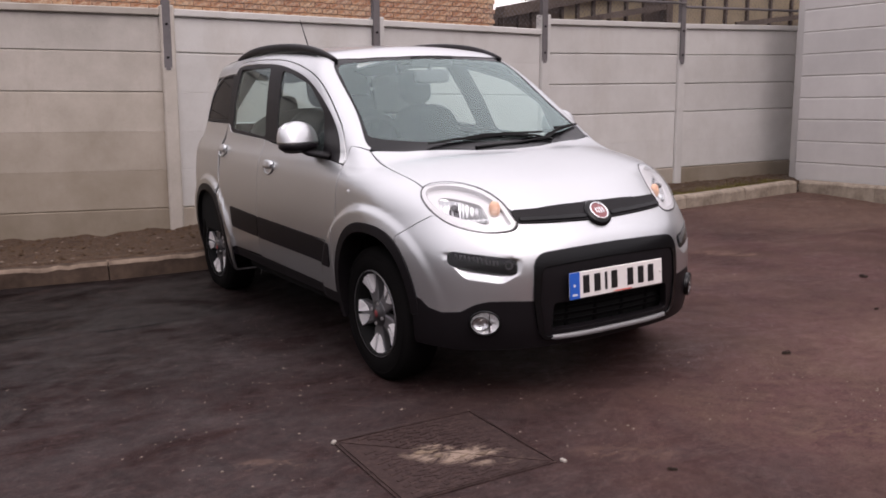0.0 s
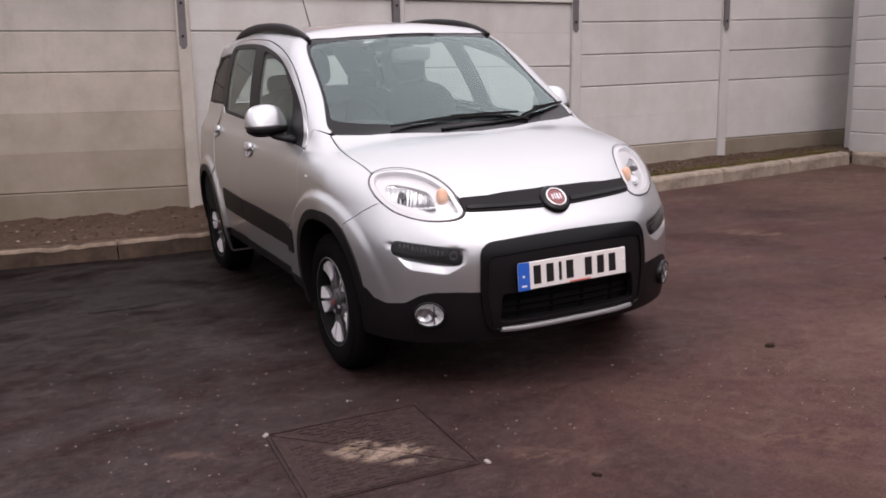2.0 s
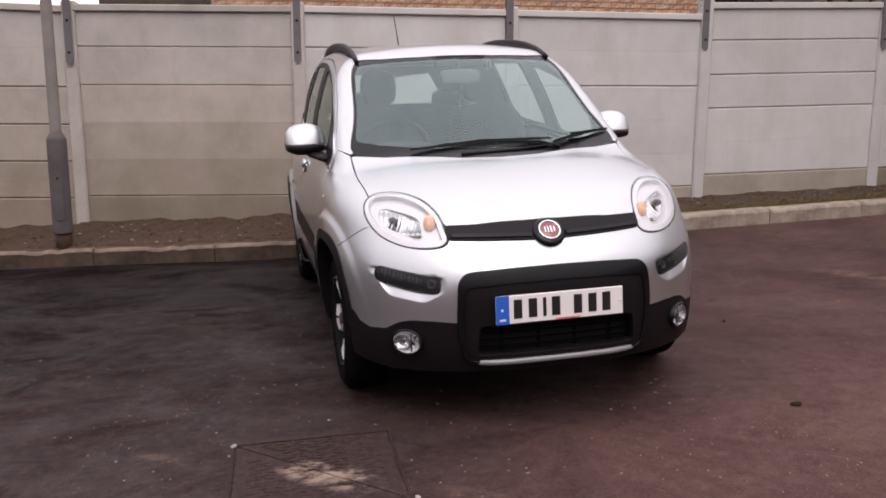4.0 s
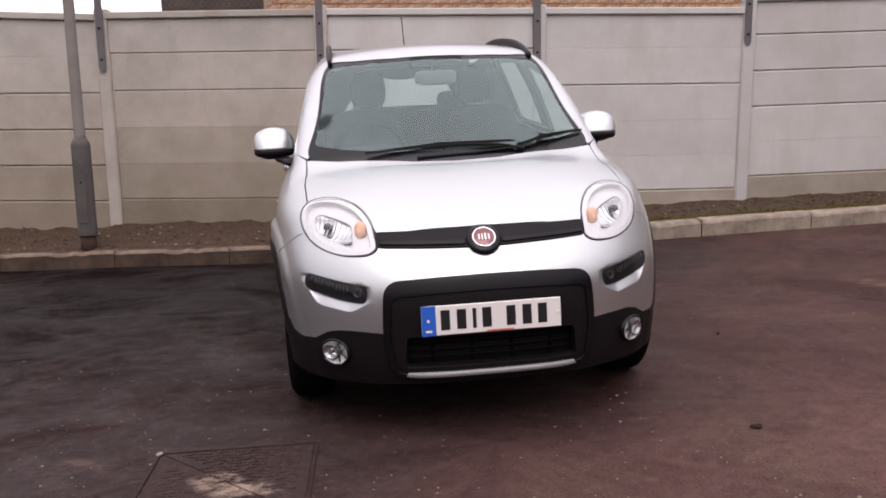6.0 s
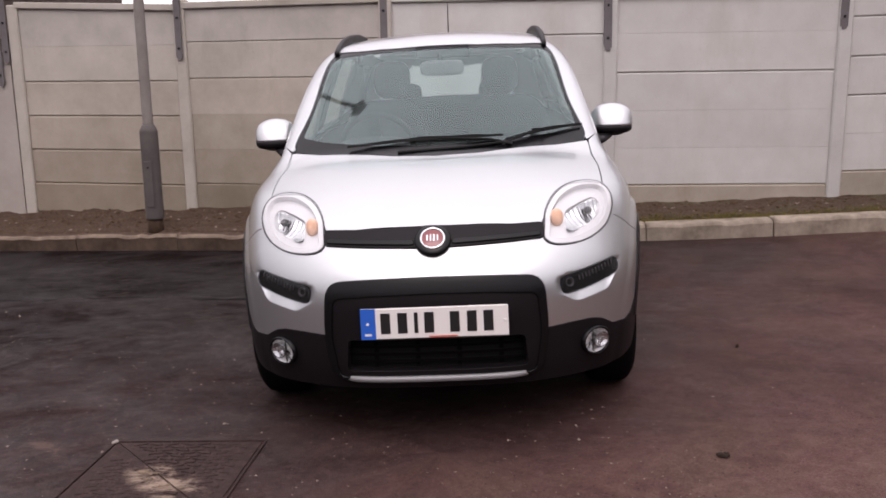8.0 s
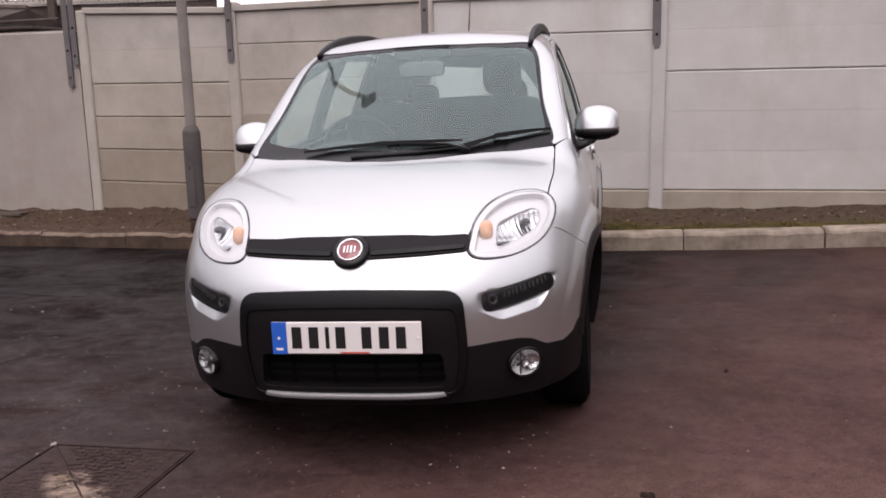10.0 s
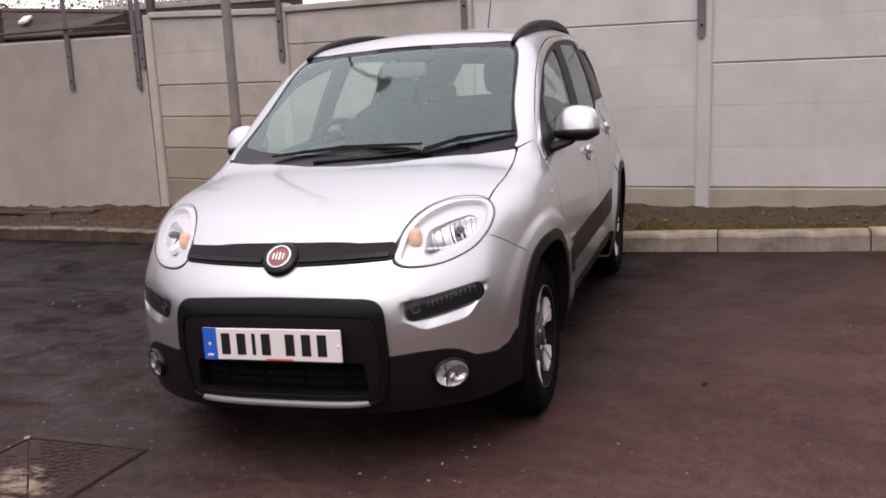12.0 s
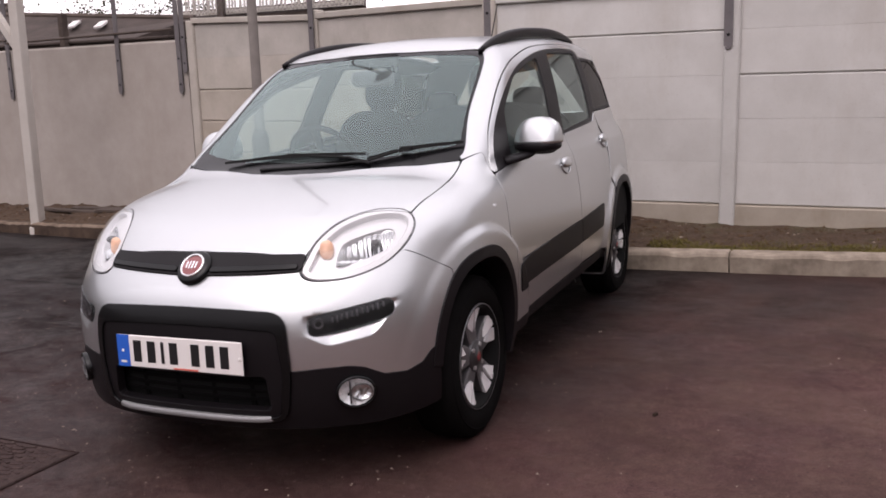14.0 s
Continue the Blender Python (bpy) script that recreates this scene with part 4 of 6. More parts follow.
quarter = [(0.8, 2.865, 0.985), (0.73, 2.806, 1.118), (0.7, 3.20, 1.120), (0.68, 3.43, 1.124), (0.65, 3.52, 1.1), (0.7, 3.55, 0.9), (0.7, 3.56, 0.42)] + [p for p in rear_arch if p[1] > 2.84 and p[2] > 0.42][::-1] + [(0.8, 2.826, 0.742)]
both("rear_quarter", panel_data([snap(quarter)], Flat((-1, -0.25, -0.15)), 0.016), "paint")

# cabin side: painted rail, door frames, black surrounds, glass
RAIL_VIEW = Flat((-1, 0.18, -0.3))
FRAME_LINE = flowing([(0.735, 1.075, 0.965), (0.718, 1.10, 1.036), (0.681, 1.225, 1.165), (0.637, 1.55, 1.365), (0.590, 2.0, 1.468), (0.575, 2.4, 1.497), (0.572, 2.72, 1.502), (0.572, 2.87, 1.493), (0.588, 2.915, 1.462), (0.60, 2.922, 1.428)], closed=False)
outer = flowing([(0.656, 0.982, 1.037), (0.652, 1.03, 1.065), (0.612, 1.215, 1.205), (0.575, 1.52, 1.415), (0.552, 1.60, 1.462), (0.525, 1.8, 1.50), (0.515, 2.2, 1.522), (0.515, 2.7, 1.522), (0.51, 3.2, 1.495), (0.50, 3.42, 1.465)], closed=False)
root = snap(np.linspace((0.662, 0.966, 1.027), (0.70, 1.058, 1.035), 7), SHOULDER)[::-1] + (0, 0.0055, 0.002)
QUARTER_TOP = snap([(0.6, y, 1.428 - 0.016 * (y - 2.92) / 0.46) for y in np.linspace(2.93, 3.38, 10)])
rail = np.vstack([outer, QUARTER_TOP[::-1] + (0, 0, 0.003), FRAME_LINE[::-1], [(0.74, 1.066, 0.96)], root])
both("cabin_rail", panel_data([rail], RAIL_VIEW, 0.02), "paint")
dlo = flowing([(0.75, 1.115, 0.962), (0.709, 1.195, 1.098), (0.68, 1.39, 1.24), (0.641, 1.70, 1.372), (0.611, 2.10, 1.450), (0.598, 2.45, 1.474), (0.592, 2.72, 1.478), (0.592, 2.85, 1.470), (0.600, 2.892, 1.448), (0.605, 2.902, 1.424)], closed=False)
frame_ring = np.vstack([FRAME_LINE + (0, 0.005, -0.007), dlo[::-1]])
both("door_frame", panel_data([frame_ring], RAIL_VIEW, 0.016), "paint")
surround = np.vstack([dlo, QUARTER_TOP - (0, 0, 0.003), rounded([tuple(QUARTER_TOP[-1] - (0, 0, 0.003)) + (0.0,), (0.66, 3.42, 1.128, 0.02), (0.71, 2.80, 1.122, 0.02), (0.727, 2.73, 1.072, 0.02), (0.74, 2.1, 1.042, 0.02), (0.75, 1.5, 0.998, 0.05), (0.75, 1.115, 0.958, 0.0)], 0.02)[6:-6]])
g_front = rounded([(0.75, 1.315, 1.0), (0.69, 1.385, 1.195), (0.65, 1.64, 1.335), (0.62, 1.95, 1.405), (0.61, 2.085, 1.422), (0.74, 1.93, 1.035), (0.75, 1.6, 1.015)], 0.04)
g_rear = rounded([(0.74, 2.11, 1.058), (0.61, 2.285, 1.449), (0.595, 2.825, 1.452), (0.66, 2.775, 1.25), (0.72, 2.715, 1.088)], 0.03)
g_quart = rounded([(0.70, 2.850, 1.137), (0.605, 2.945, 1.412), (0.578, 3.335, 1.402), (0.66, 3.40, 1.14)], 0.02)
surr = both("window_surround", panel_data([surround, g_front, g_rear, g_quart], RAIL_VIEW, 0.02, -0.004, 0.02), "clad", label="black window surround and pillar trim")
for nm, g, mt in (("front_window", g_front, "side_glass"), ("rear_window", g_rear, "side_glass"), ("quarter_window", g_quart, "privacy")):
    for ob in both(nm, panel_data([g], RAIL_VIEW, 0.04, -0.009, 0), mt):
        ob.visible_shadow = False

# roof and windscreen
roof = [(0, 1.515, 0), (0.2, 1.52, 0), (0.4, 1.555, 0), (0.545, 1.615, 0), (0.52, 1.8, 0), (0.508, 2.2, 0), (0.508, 2.7, 0), (0.503, 3.2, 0), (0.49, 3.44, 0), (0.25, 3.47, 0), (0, 3.48, 0)]
panel("roof", panel_data([rounded(sym(roof).tolist(), 0.02)], TOP, 0.035), "paint")
SCREEN_VIEW = Flat((0, 1, -0.62))
screen = [(0, 0.755, 0.998), (0.18, 0.775, 1.0), (0.36, 0.838, 1.01), (0.51, 0.888, 1.015), (0.652, 0.965, 1.026), (0.645, 1.03, 1.062), (0.605, 1.215, 1.203), (0.568, 1.52, 1.412), (0.545, 1.595, 1.452), (0.4, 1.55, 1.478), (0.2, 1.515, 1.490), (0, 1.51, 1.493)]
clear = [(0, 0.835, 1.043), (0.3, 0.88, 1.048), (0.5, 0.975, 1.055), (0.622, 1.065, 1.065), (0.587, 1.215, 1.20), (0.549, 1.51, 1.395), (0.524, 1.545, 1.437), (0.3, 1.495, 1.461), (0.155, 1.475, 1.466), (0, 1.472, 1.468)]
clear_loop = rounded(sym(clear).tolist(), 0.03)
panel("screen_surround", panel_data([rounded(sym(screen).tolist(), 0.02), clear_loop], SCREEN_VIEW, 0.02, -0.004, 0.006), "gloss_black", label="black screen border and cowl")
ws = panel("windscreen", panel_data([clear_loop], SCREEN_VIEW, 0.02, -0.005, 0, soft=0.035), "glass", label="green-tinted windscreen with hazy reflections")
ws.visible_shadow = False

# front bumper, with dished lamp pockets
SILVER_EDGE = [(0.393, 0.078, 0.424), (0.484, 0.117, 0.430), (0.560, 0.165, 0.430), (0.605, 0.19, 0.420), (0.650, 0.238, 0.388), (0.70, 0.30, 0.383), (0.735, 0.35, 0.400), (0.749, 0.384, 0.428)]
bumper = [(0, 0.14, 0.758), (0.25, 0.15, 0.760), (0.392, 0.185, 0.757)]
bumper = bumper + AROUND[:1].tolist() + AROUND[:82:-2].tolist() + (SHUT - (0, 0.001, 0.002)).tolist() + [p for p in front_arch.tolist() if p[1] < 0.522 and 0.432 < p[2] < 0.684][::-1] + SILVER_EDGE[::-1]
bumper += [(0.388, 0.075, 0.50), (0.380, 0.08, 0.58), (0.355, 0.08, 0.610), (0.315, 0.076, 0.620), (0, 0.06, 0.632)]
DRL_VIEW = Flat((-0.45, 1, 0))
drl = rounded([(0.452, 0.1, 0.606), (0.56, 0.1, 0.6245), (0.674, 0.1, 0.645), (0.686, 0.1, 0.583), (0.56, 0.1, 0.555), (0.454, 0.1, 0.539)], 0.026)
undished = lambda q: body_field(q, False)
drl = march(*FRONT.rays(FRONT.flat(drl)), 0.2, 3.2, undished)[0]
lip = []
for d in (-0.0035, 0.0035):
    px = np.linspace(0.446, 0.684, 60)
    edge = march(*FRONT.rays(FRONT.flat(np.stack([px, 0 * px, pocket_rim(px) + d], -1))), 0.2, 3.2)[0]
    lip += [edge, edge * (-1, 1, 1)]
panel("front_bumper", panel_data([sym(bumper), drl, drl * (-1, 1, 1)], ROUND, 0.012, thick=0.02, creases=lip), "paint", label="silver front bumper with dished lamp recesses")
lower = SILVER_EDGE[:-1] + [(0.749, 0.384, 0.431), (0.757, 0.408, 0.440), (0.765, 0.425, 0.40), (0.77, 0.425, 0.24), (0.6, 0.25, 0.225), (0.35, 0.08, 0.225), (0, 0.07, 0.225)]
lower = [(0, 0.04, 0.622), (0.30, 0.07, 0.614), (0.362, 0.08, 0.585), (0.384, 0.08, 0.44)] + [(p[0], p[1], p[2] + 0.006) for p in lower]
frame_in = rounded([(-0.315, 0, 0.418), (0.315, 0, 0.418), (0.325, 0, 0.30), (-0.325, 0, 0.30)], 0.02)
mouth = march(*FRONT.rays(FRONT.flat(frame_in)), 0.2, 3.2)[0]
panel("lower_bumper", panel_data([sym(lower), mouth], ROUND, 0.02, 0.002, 0.02), "clad", label="black textured lower bumper")
frame_out = rounded(sym([(0, 0, 0.633), (0.20, 0, 0.630), (0.386, 0, 0.620), (0.398, 0, 0.424), (0.372, 0, 0.262), (0, 0, 0.256)]).tolist(), 0.060)
rim_in = rounded(sym([(0, 0, 0.580), (0.20, 0, 0.577), (0.362, 0, 0.566), (0.374, 0, 0.424), (0.352, 0, 0.278), (0, 0, 0.274)]).tolist(), 0.030)
panel("frame_rim", panel_data([frame_out, rim_in], FRONT, 0.010, 0.0125, 0.010), "gloss_black", label="raised rim of the black bumper panel")
panel("bumper_frame", panel_data([frame_out, frame_in], FRONT, 0.014, 0.006, 0.03), "clad", label="raised black bumper frame")
for yc, a, b in ((ARCH_F, FA, FB), (ARCH_R, RA, RB)):
    top = 173 if yc == ARCH_F else 186
    both("arch_trim", panel_data([np.array(arch(yc, a + 0.014, b + 0.014, lo=-6, hi=top) + arch(yc, a - 0.024, b - 0.026, lo=-6, hi=top)[::-1])], SIDE, 0.014, 0.005, 0.10), "clad", label="black wheel-arch trim")
strip_f = rounded([(0.8, 1.105, 0.470), (0.8, 1.100, 0.585), (0.8, 2.12, 0.607), (0.8, 2.125, 0.487)], 0.012)
strip_r = rounded([(0.8, 2.132, 0.488), (0.8, 2.128, 0.607), (0.8, 2.60, 0.625), (0.8, 2.585, 0.50)], 0.015)
both("side_moulding", panel_data([strip_f], SIDE, 0.03, 0.004, 0.008), "clad", doors_f, "black side moulding")
both("side_moulding", panel_data([strip_r], SIDE, 0.03, 0.004, 0.008), "clad", doors_r, "black side moulding")

# dark inner shell behind the panel gaps
inner = rounded([(0.8, 0.42, 0.70), (0.8, 0.50, 0.87), (0.8, 1.0, 0.99), (0.8, 1.6, 0.985), (0.8, 2.7, 1.05), (0.8, 3.5, 1.07), (0.8, 3.5, 0.42), (0.8, 2.6, 0.42), (0.8, 2.55, 0.30), (0.8, 1.15, 0.30), (0.8, 1.12, 0.55), (0.8, 1.0, 0.74), (0.8, 0.5, 0.74)], 0.02)
both("inner_shell", panel_data([inner], SIDE, 0.06, -0.022, 0), "liner")
inner_top = rounded(sym([(0, 0.20, 0), (0.40, 0.26, 0), (0.62, 0.50, 0), (0.64, 0.97, 0), (0.3, 0.87, 0), (0, 0.82, 0)]).tolist(), 0.02)
panel("inner_bonnet", panel_data([inner_top], TOP, 0.06, -0.025, 0), "liner")
inner_front = rounded(sym([(0, 0, 0.78), (0.42, 0, 0.76), (0.66, 0, 0.70), (0.70, 0, 0.45), (0.66, 0, 0.25), (0, 0, 0.25)]).tolist(), 0.02)
panel("inner_front", panel_data([inner_front], FRONT, 0.04, -0.045, 0), "liner")


# ---- car: lamps, trim, wheels, cabin ----
def solid(bm, c, r, e=2.5, n=24, k=14, m=None, zlo=-1.0, zhi=1.0):
    """A rounded block (superellipsoid) about c, from zlo to zhi of its height."""
    m = m or Matrix()
    rings = []
    a0, a1 = math.asin(zlo), math.asin(zhi)
    pw = lambda v, q: math.copysign(abs(v) ** q, v)
    for i in range(k + 1):
        f = a0 + (a1 - a0) * i / k
        cf, sf = pw(math.cos(f), 2 / e), pw(math.sin(f), 2 / e)
        rings.append([bm.verts.new(m @ Vector((c[0] + r[0] * cf * pw(math.cos(t), 2 / e), c[1] + r[1] * cf * pw(math.sin(t), 2 / e), c[2] + r[2] * sf))) for t in (2 * math.pi * j / n for j in range(n))])
    for r0, r1 in zip(rings, rings[1:]):
        for j in range(n):
            bm.faces.new((r0[j], r0[(j + 1) % n], r1[(j + 1) % n], r1[j]))
    bm.faces.new(rings[0][::-1]), bm.faces.new(rings[-1])
    return bm


def on_form(x, y, z, way, off=0.0, field=None):
    """A place on the body form, looked at along way, and the pose that stands on it with z outwards."""
    v = Flat(way)
    p, _ = march(*v.rays(v.flat(np.array([(x, y, z)], float))), 0.2, 3.2, field)
    n = Vector(body_normal(p, field)[0])
    up = Vector((0, 0, 1))
    ax = up.cross(n).normalized()
    r = Matrix((ax, n.cross(ax), n)).transposed().to_4x4()
    return Matrix.Translation(Vector(p[0]) + n * off) @ r


FLIP = Matrix.Diagonal((-1, 1, 1, 1))


def two(name, make, material, parent=CAR, label="", smooth=True):
    """A part built on one side and its mirror image on the other."""
    out = []
    for i in (0, 1):
        bm = make()
        if i:
            bmesh.ops.transform(bm, matrix=FLIP, verts=bm.verts)
            bmesh.ops.reverse_faces(bm, faces=bm.faces)
        out.append(part(name, bm, material, parent[i] if isinstance(parent, list) else parent, label, smooth))
    return out


# headlamp insides
def lamp_at(x, z, off, way=(-0.45, 0.8, -0.3)):
    base = on_form(x, 0.3, z, (0, 1, 0), off)
    face = Vector((0.25, -0.95, 0.12)).normalized()
    ax = Vector((0, 0, 1)).cross(face).normalized()
    return Matrix.Translation(base.translation) @ Matrix((ax, face.cross(ax), face)).transposed().to_4x4()


def cut_reflector(cx, r, depth, seed, m):
    """A mirror bowl broken into flat facets."""
    rnd = random.Random(seed)
    bm, n = bm_new(), 15
    rings = []
    for q in (1.0, 0.62, 0.28):
        off = rnd.uniform(0, 0.4)
        rings.append([bm.verts.new(m @ Vector((cx + r * q * math.cos(t), r * q * math.sin(t), -depth * (1 - q * q) + rnd.uniform(-0.004, 0.004) * (q < 1)))) for t in (2 * math.pi * (j + off) / n for j in range(n))])
    for r0, r1 in zip(rings, rings[1:]):
        for j in range(n):
            bm.faces.new((r0[j], r0[(j + 1) % n], r1[j])), bm.faces.new((r0[(j + 1) % n], r1[(j + 1) % n], r1[j]))
    bm.faces.new(rings[-1])
    return bm


two("bulb_shield", lambda: solid(bm_new(), (0, 0, -0.020), (0.017, 0.015, 0.024), 2, 14, 8, lamp_at(0.592, 0.812, -0.016)), "alloy_dark", heads)
two("indicator", lambda: solid(bm_new(), (0, 0, 0), (0.024, 0.033, 0.016), 2.4, 16, 8, lamp_at(0.456, 0.800, -0.006)), "amber", heads, "amber indicator unit")

# dark running lamps in the dished pockets
drl_bodies = both("running_lamp", panel_data([drl], DRL_VIEW, 0.014, -0.004, 0.03, undished), "gloss_black", label="dark smoked running lamp")
for ob in both("lens", panel_data([shrink(drl, 0.004, DRL_VIEW)], DRL_VIEW, 0.016, 0.003, 0.006, undished), "smoke", drl_bodies):
    ob.visible_shadow = False
drl_at = lambda x, z: Matrix.Translation(Vector((0, 0.006, 0))) @ on_form(x, 0.1, z, (0, 1, 0), 0.0, undished)
two("reflector", lambda: lathe(bm_new(), [(0.010, 0), (0.016, 0.004), (0.018, 0.006), (0.014, 0.006), (0.010, 0.001)], 18, drl_at(0.482, 0.581)), "drl_chrome", drl_bodies)
for i in range(11):
    two("facet", lambda: box(bm_new(), (-0.0035, -0.010 - 0.004 * (i % 2), 0), (0.0035, 0.008, 0.003), drl_at(0.520 + 0.0130 * i, 0.592 + 0.0031 * i), 0.001), "drl_chrome", drl_bodies)
two("light_guide", lambda: sweep(bm_new(), [tuple(drl_at(x, 0.615 + 0.13 * (x - 0.5)).translation) for x in np.linspace(0.50, 0.645, 10)], circle(0.0028, 6)), "drl_chrome", drl_bodies)

# fog lamps
fog_pose = on_form(0.574, 0.1, 0.352, (0, 1, 0), 0.014)
fogs = two("fog_lamp", lambda: lathe(bm_new(), [(0.054, -0.02), (0.055, 0.002), (0.051, 0.006), (0.048, 0.004), (0.046, -0.004)], 32, fog_pose @ Matrix.Diagonal((1.22, 0.98, 1, 1))), "gloss_black", label="round fog lamp in a black rim")


wide = fog_pose @ Matrix.Diagonal((1.22, 0.97, 1, 1))
two("reflector", lambda: cut_reflector(0.0, 0.047, 0.014, 5, wide), "bright", fogs, smooth=False)
two("inner_reflector", lambda: cut_reflector(0.014, 0.027, 0.010, 9, wide @ Matrix.Translation((0, 0, 0.006))), "reflector", fogs, smooth=False)
two("ring", lambda: lathe(bm_new(), [(0.0265, 0.004), (0.0285, 0.008), (0.030, 0.004)], 24, wide @ Matrix.Translation((0.014, 0, 0))), "alloy_dark", fogs)
two("mask", lambda: box(bm_new(), (-0.0022, -0.040, -0.004), (0.0022, 0.040, 0.002), wide @ Matrix.Translation((-0.016, 0, 0)), 0.001), "alloy_dark", fogs)
for ob in two("lens", lambda: solid(bm_new(), (0, 0, 0.002), (0.058, 0.046, 0.010), 2, 28, 6, fog_pose, 0.0, 0.999), "fog_glass", fogs):
    ob.visible_shadow = False

# grille bar and round badge
bar = [(0, 0, 0.794), (0.085, 0, 0.789), (0.25, 0, 0.786), (0.398, 0, 0.786), (0.402, 0, 0.762), (0.398, 0, 0.738), (0.25, 0, 0.732), (0.10, 0, 0.727), (0, 0, 0.724)]
grille = panel("grille_bar", panel_data([rounded(sym(bar).tolist(), 0.012)], FRONT, 0.012, 0.006, 0.02), "clad", label="black grille bar between the headlamps")
lip_strip = rounded([(0.072, 0, 0.747), (0.385, 0, 0.756), (0.388, 0, 0.744), (0.07, 0, 0.733)], 0.004)
both("lower_lip", panel_data([lip_strip], FRONT, 0.012, 0.012, 0.008), "gloss_black", grille)
badge_m = on_form(0, 0.1, 0.745, (0, 1, 0), 0.008)
badge = part("badge", lathe(bm_new(), [(0.066, -0.012), (0.066, 0.002), (0.060, 0.009), (0.046, 0.012), (0.0005, 0.012)], 40, badge_m), "gloss_black", CAR, "round red badge with a chrome ring", True)
part("ring", lathe(bm_new(), [(0.0455, 0.010), (0.0455, 0.016), (0.042, 0.018), (0.038, 0.016), (0.038, 0.010)], 40, badge_m), "chrome", badge, smooth=True)
part("disc", lathe(bm_new(), [(0.038, 0.0125), (0.02, 0.0155), (0.0005, 0.0165)], 36, badge_m), "badge_red", badge, smooth=True)
for x, w, h in ((-0.019, 0.006, 0.027), (-0.007, 0.005, 0.031), (0.005, 0.007, 0.031), (0.018, 0.006, 0.027)):
    part("mark", box(bm_new(), (x - w / 2, -h / 2, 0.012), (x + w / 2, h / 2, 0.0185), badge_m, 0.001), "chrome", badge)

# number plate with plain bars
plate_m = pose(-0.002, 0.016, 0.482, 87.5, 0, 0)
plate = part("number_plate", box(bm_new(), (-0.26, -0.0555, -0.006), (0.26, 0.0555, 0.0), plate_m, 0.003), "plate", CAR, "white number plate with plain dark bars and a blue end")
part("blue_band", box(bm_new(), (-0.2595, -0.055, -0.002), (-0.207, 0.055, 0.0012), plate_m), "plate_blue", plate)
part("band_mark", box(bm_new(), (-0.246, -0.042, 0.0), (-0.222, -0.034, 0.002), plate_m), "plate", plate)
for x in (-0.172, -0.112, -0.064, -0.018, 0.072, 0.132, 0.190):
    w = 0.0135 if x == -0.064 else 0.034
    part("bar", box(bm_new(), (x - w / 2, -0.036, 0.0), (x + w / 2, 0.038, 0.0016), plate_m, 0.0006), "plate_black", plate)
part("maker_line", box(bm_new(), (-0.02, -0.0525, 0.0), (0.08, -0.0475, 0.0014), plate_m), "red", plate)
for x in (-0.235, 0.248):
    part("screw", lathe(bm_new(), [(0.006, 0), (0.005, 0.003), (0.0005, 0.004)], 12, plate_m @ Matrix.Translation((x, 0.0, 0))), "plate", plate)

# lower grille slats, skid strip
for z in (0.325, 0.352, 0.380, 0.405):
    pts = [(x, float(nose_z(np.array(z)) + nose_x(np.array(abs(x)))) + 0.046, z) for x in np.linspace(-0.33, 0.33, 15)]
    part("grille_slat", sweep(bm_new(), pts, [(-0.014, -0.004), (0.012, -0.005), (0.012, 0.005), (-0.014, 0.003)]), "grille_black", CAR)
for x in (-0.22, -0.07, 0.08, 0.23):
    y = float(nose_z(np.array(0.36)) + nose_x(np.array(abs(x))))
    part("grille_post", box(bm_new(), (x - 0.008, y + 0.044, 0.30), (x + 0.008, y + 0.07, 0.415)), "grille_black", CAR)
pts = [(x, float(nose_z(np.array(0.27)) + nose_x(np.array(abs(x)))) - 0.016 + 0.02 * (abs(x) / 0.34) ** 8, 0.272) for x in np.linspace(-0.337, 0.337, 25)]
part("skid_strip", sweep(bm_new(), pts, lambda u: [(a, b * min(1, 0.35 + 14 * min(u, 1 - u))) for a, b in ((-0.018, -0.008), (0.006, -0.011), (0.010, -0.009), (0.008, 0.007), (0.002, 0.009), (-0.018, 0.007))]), "skid", CAR, "silver skid strip under the bumper", True)

# door mirrors: domed painted cap, flat black underside, foot on the door
MIR = pose(0.826, 1.418, 1.082, 0, 0, -8)


def mirror_cap():
    """A domed shell whose front leans back as it rises."""
    bm, rings, n = bm_new(), [], 32
    for f in np.linspace(0, 1, 15):
        h = math.sin(f * math.pi / 2)
        s = max(0.02, (1 - h ** 3.0) ** (1 / 2.4))
        ring = []
        for k in range(n):
            a = 2 * math.pi * k / n
            x, y = (math.copysign(abs(v) ** (2 / 2.9), v) for v in (math.cos(a), math.sin(a)))
            front = 0.030 * h if y < 0 else 0.0
            ring.append(bm.verts.new(MIR @ Vector((x * 0.102 * s, y * 0.074 * (0.35 + 0.65 * s) * (s > 0.03) + front, -0.036 + 0.110 * h))))
        rings.append(ring)
    for p, q in zip(rings, rings[1:]):
        for k in range(n):
            bm.faces.new((p[k], p[(k + 1) % n], q[(k + 1) % n], q[k]))
    bm.faces.new(rings[0][::-1]), bm.faces.new(rings[-1])
    return bm


mirrors = two("door_mirror", mirror_cap, "paint", label="silver door mirror with a black foot")
two("mirror_base", lambda: solid(bm_new(), (0, -0.005, -0.046), (0.100, 0.074, 0.030), 2.6, 30, 10, MIR, -0.999, 0.4), "clad", mirrors)
two("mirror_rim", lambda: solid(bm_new(), (0, 0.026, -0.010), (0.089, 0.040, 0.076), 3.0, 30, 12, MIR), "clad", mirrors)
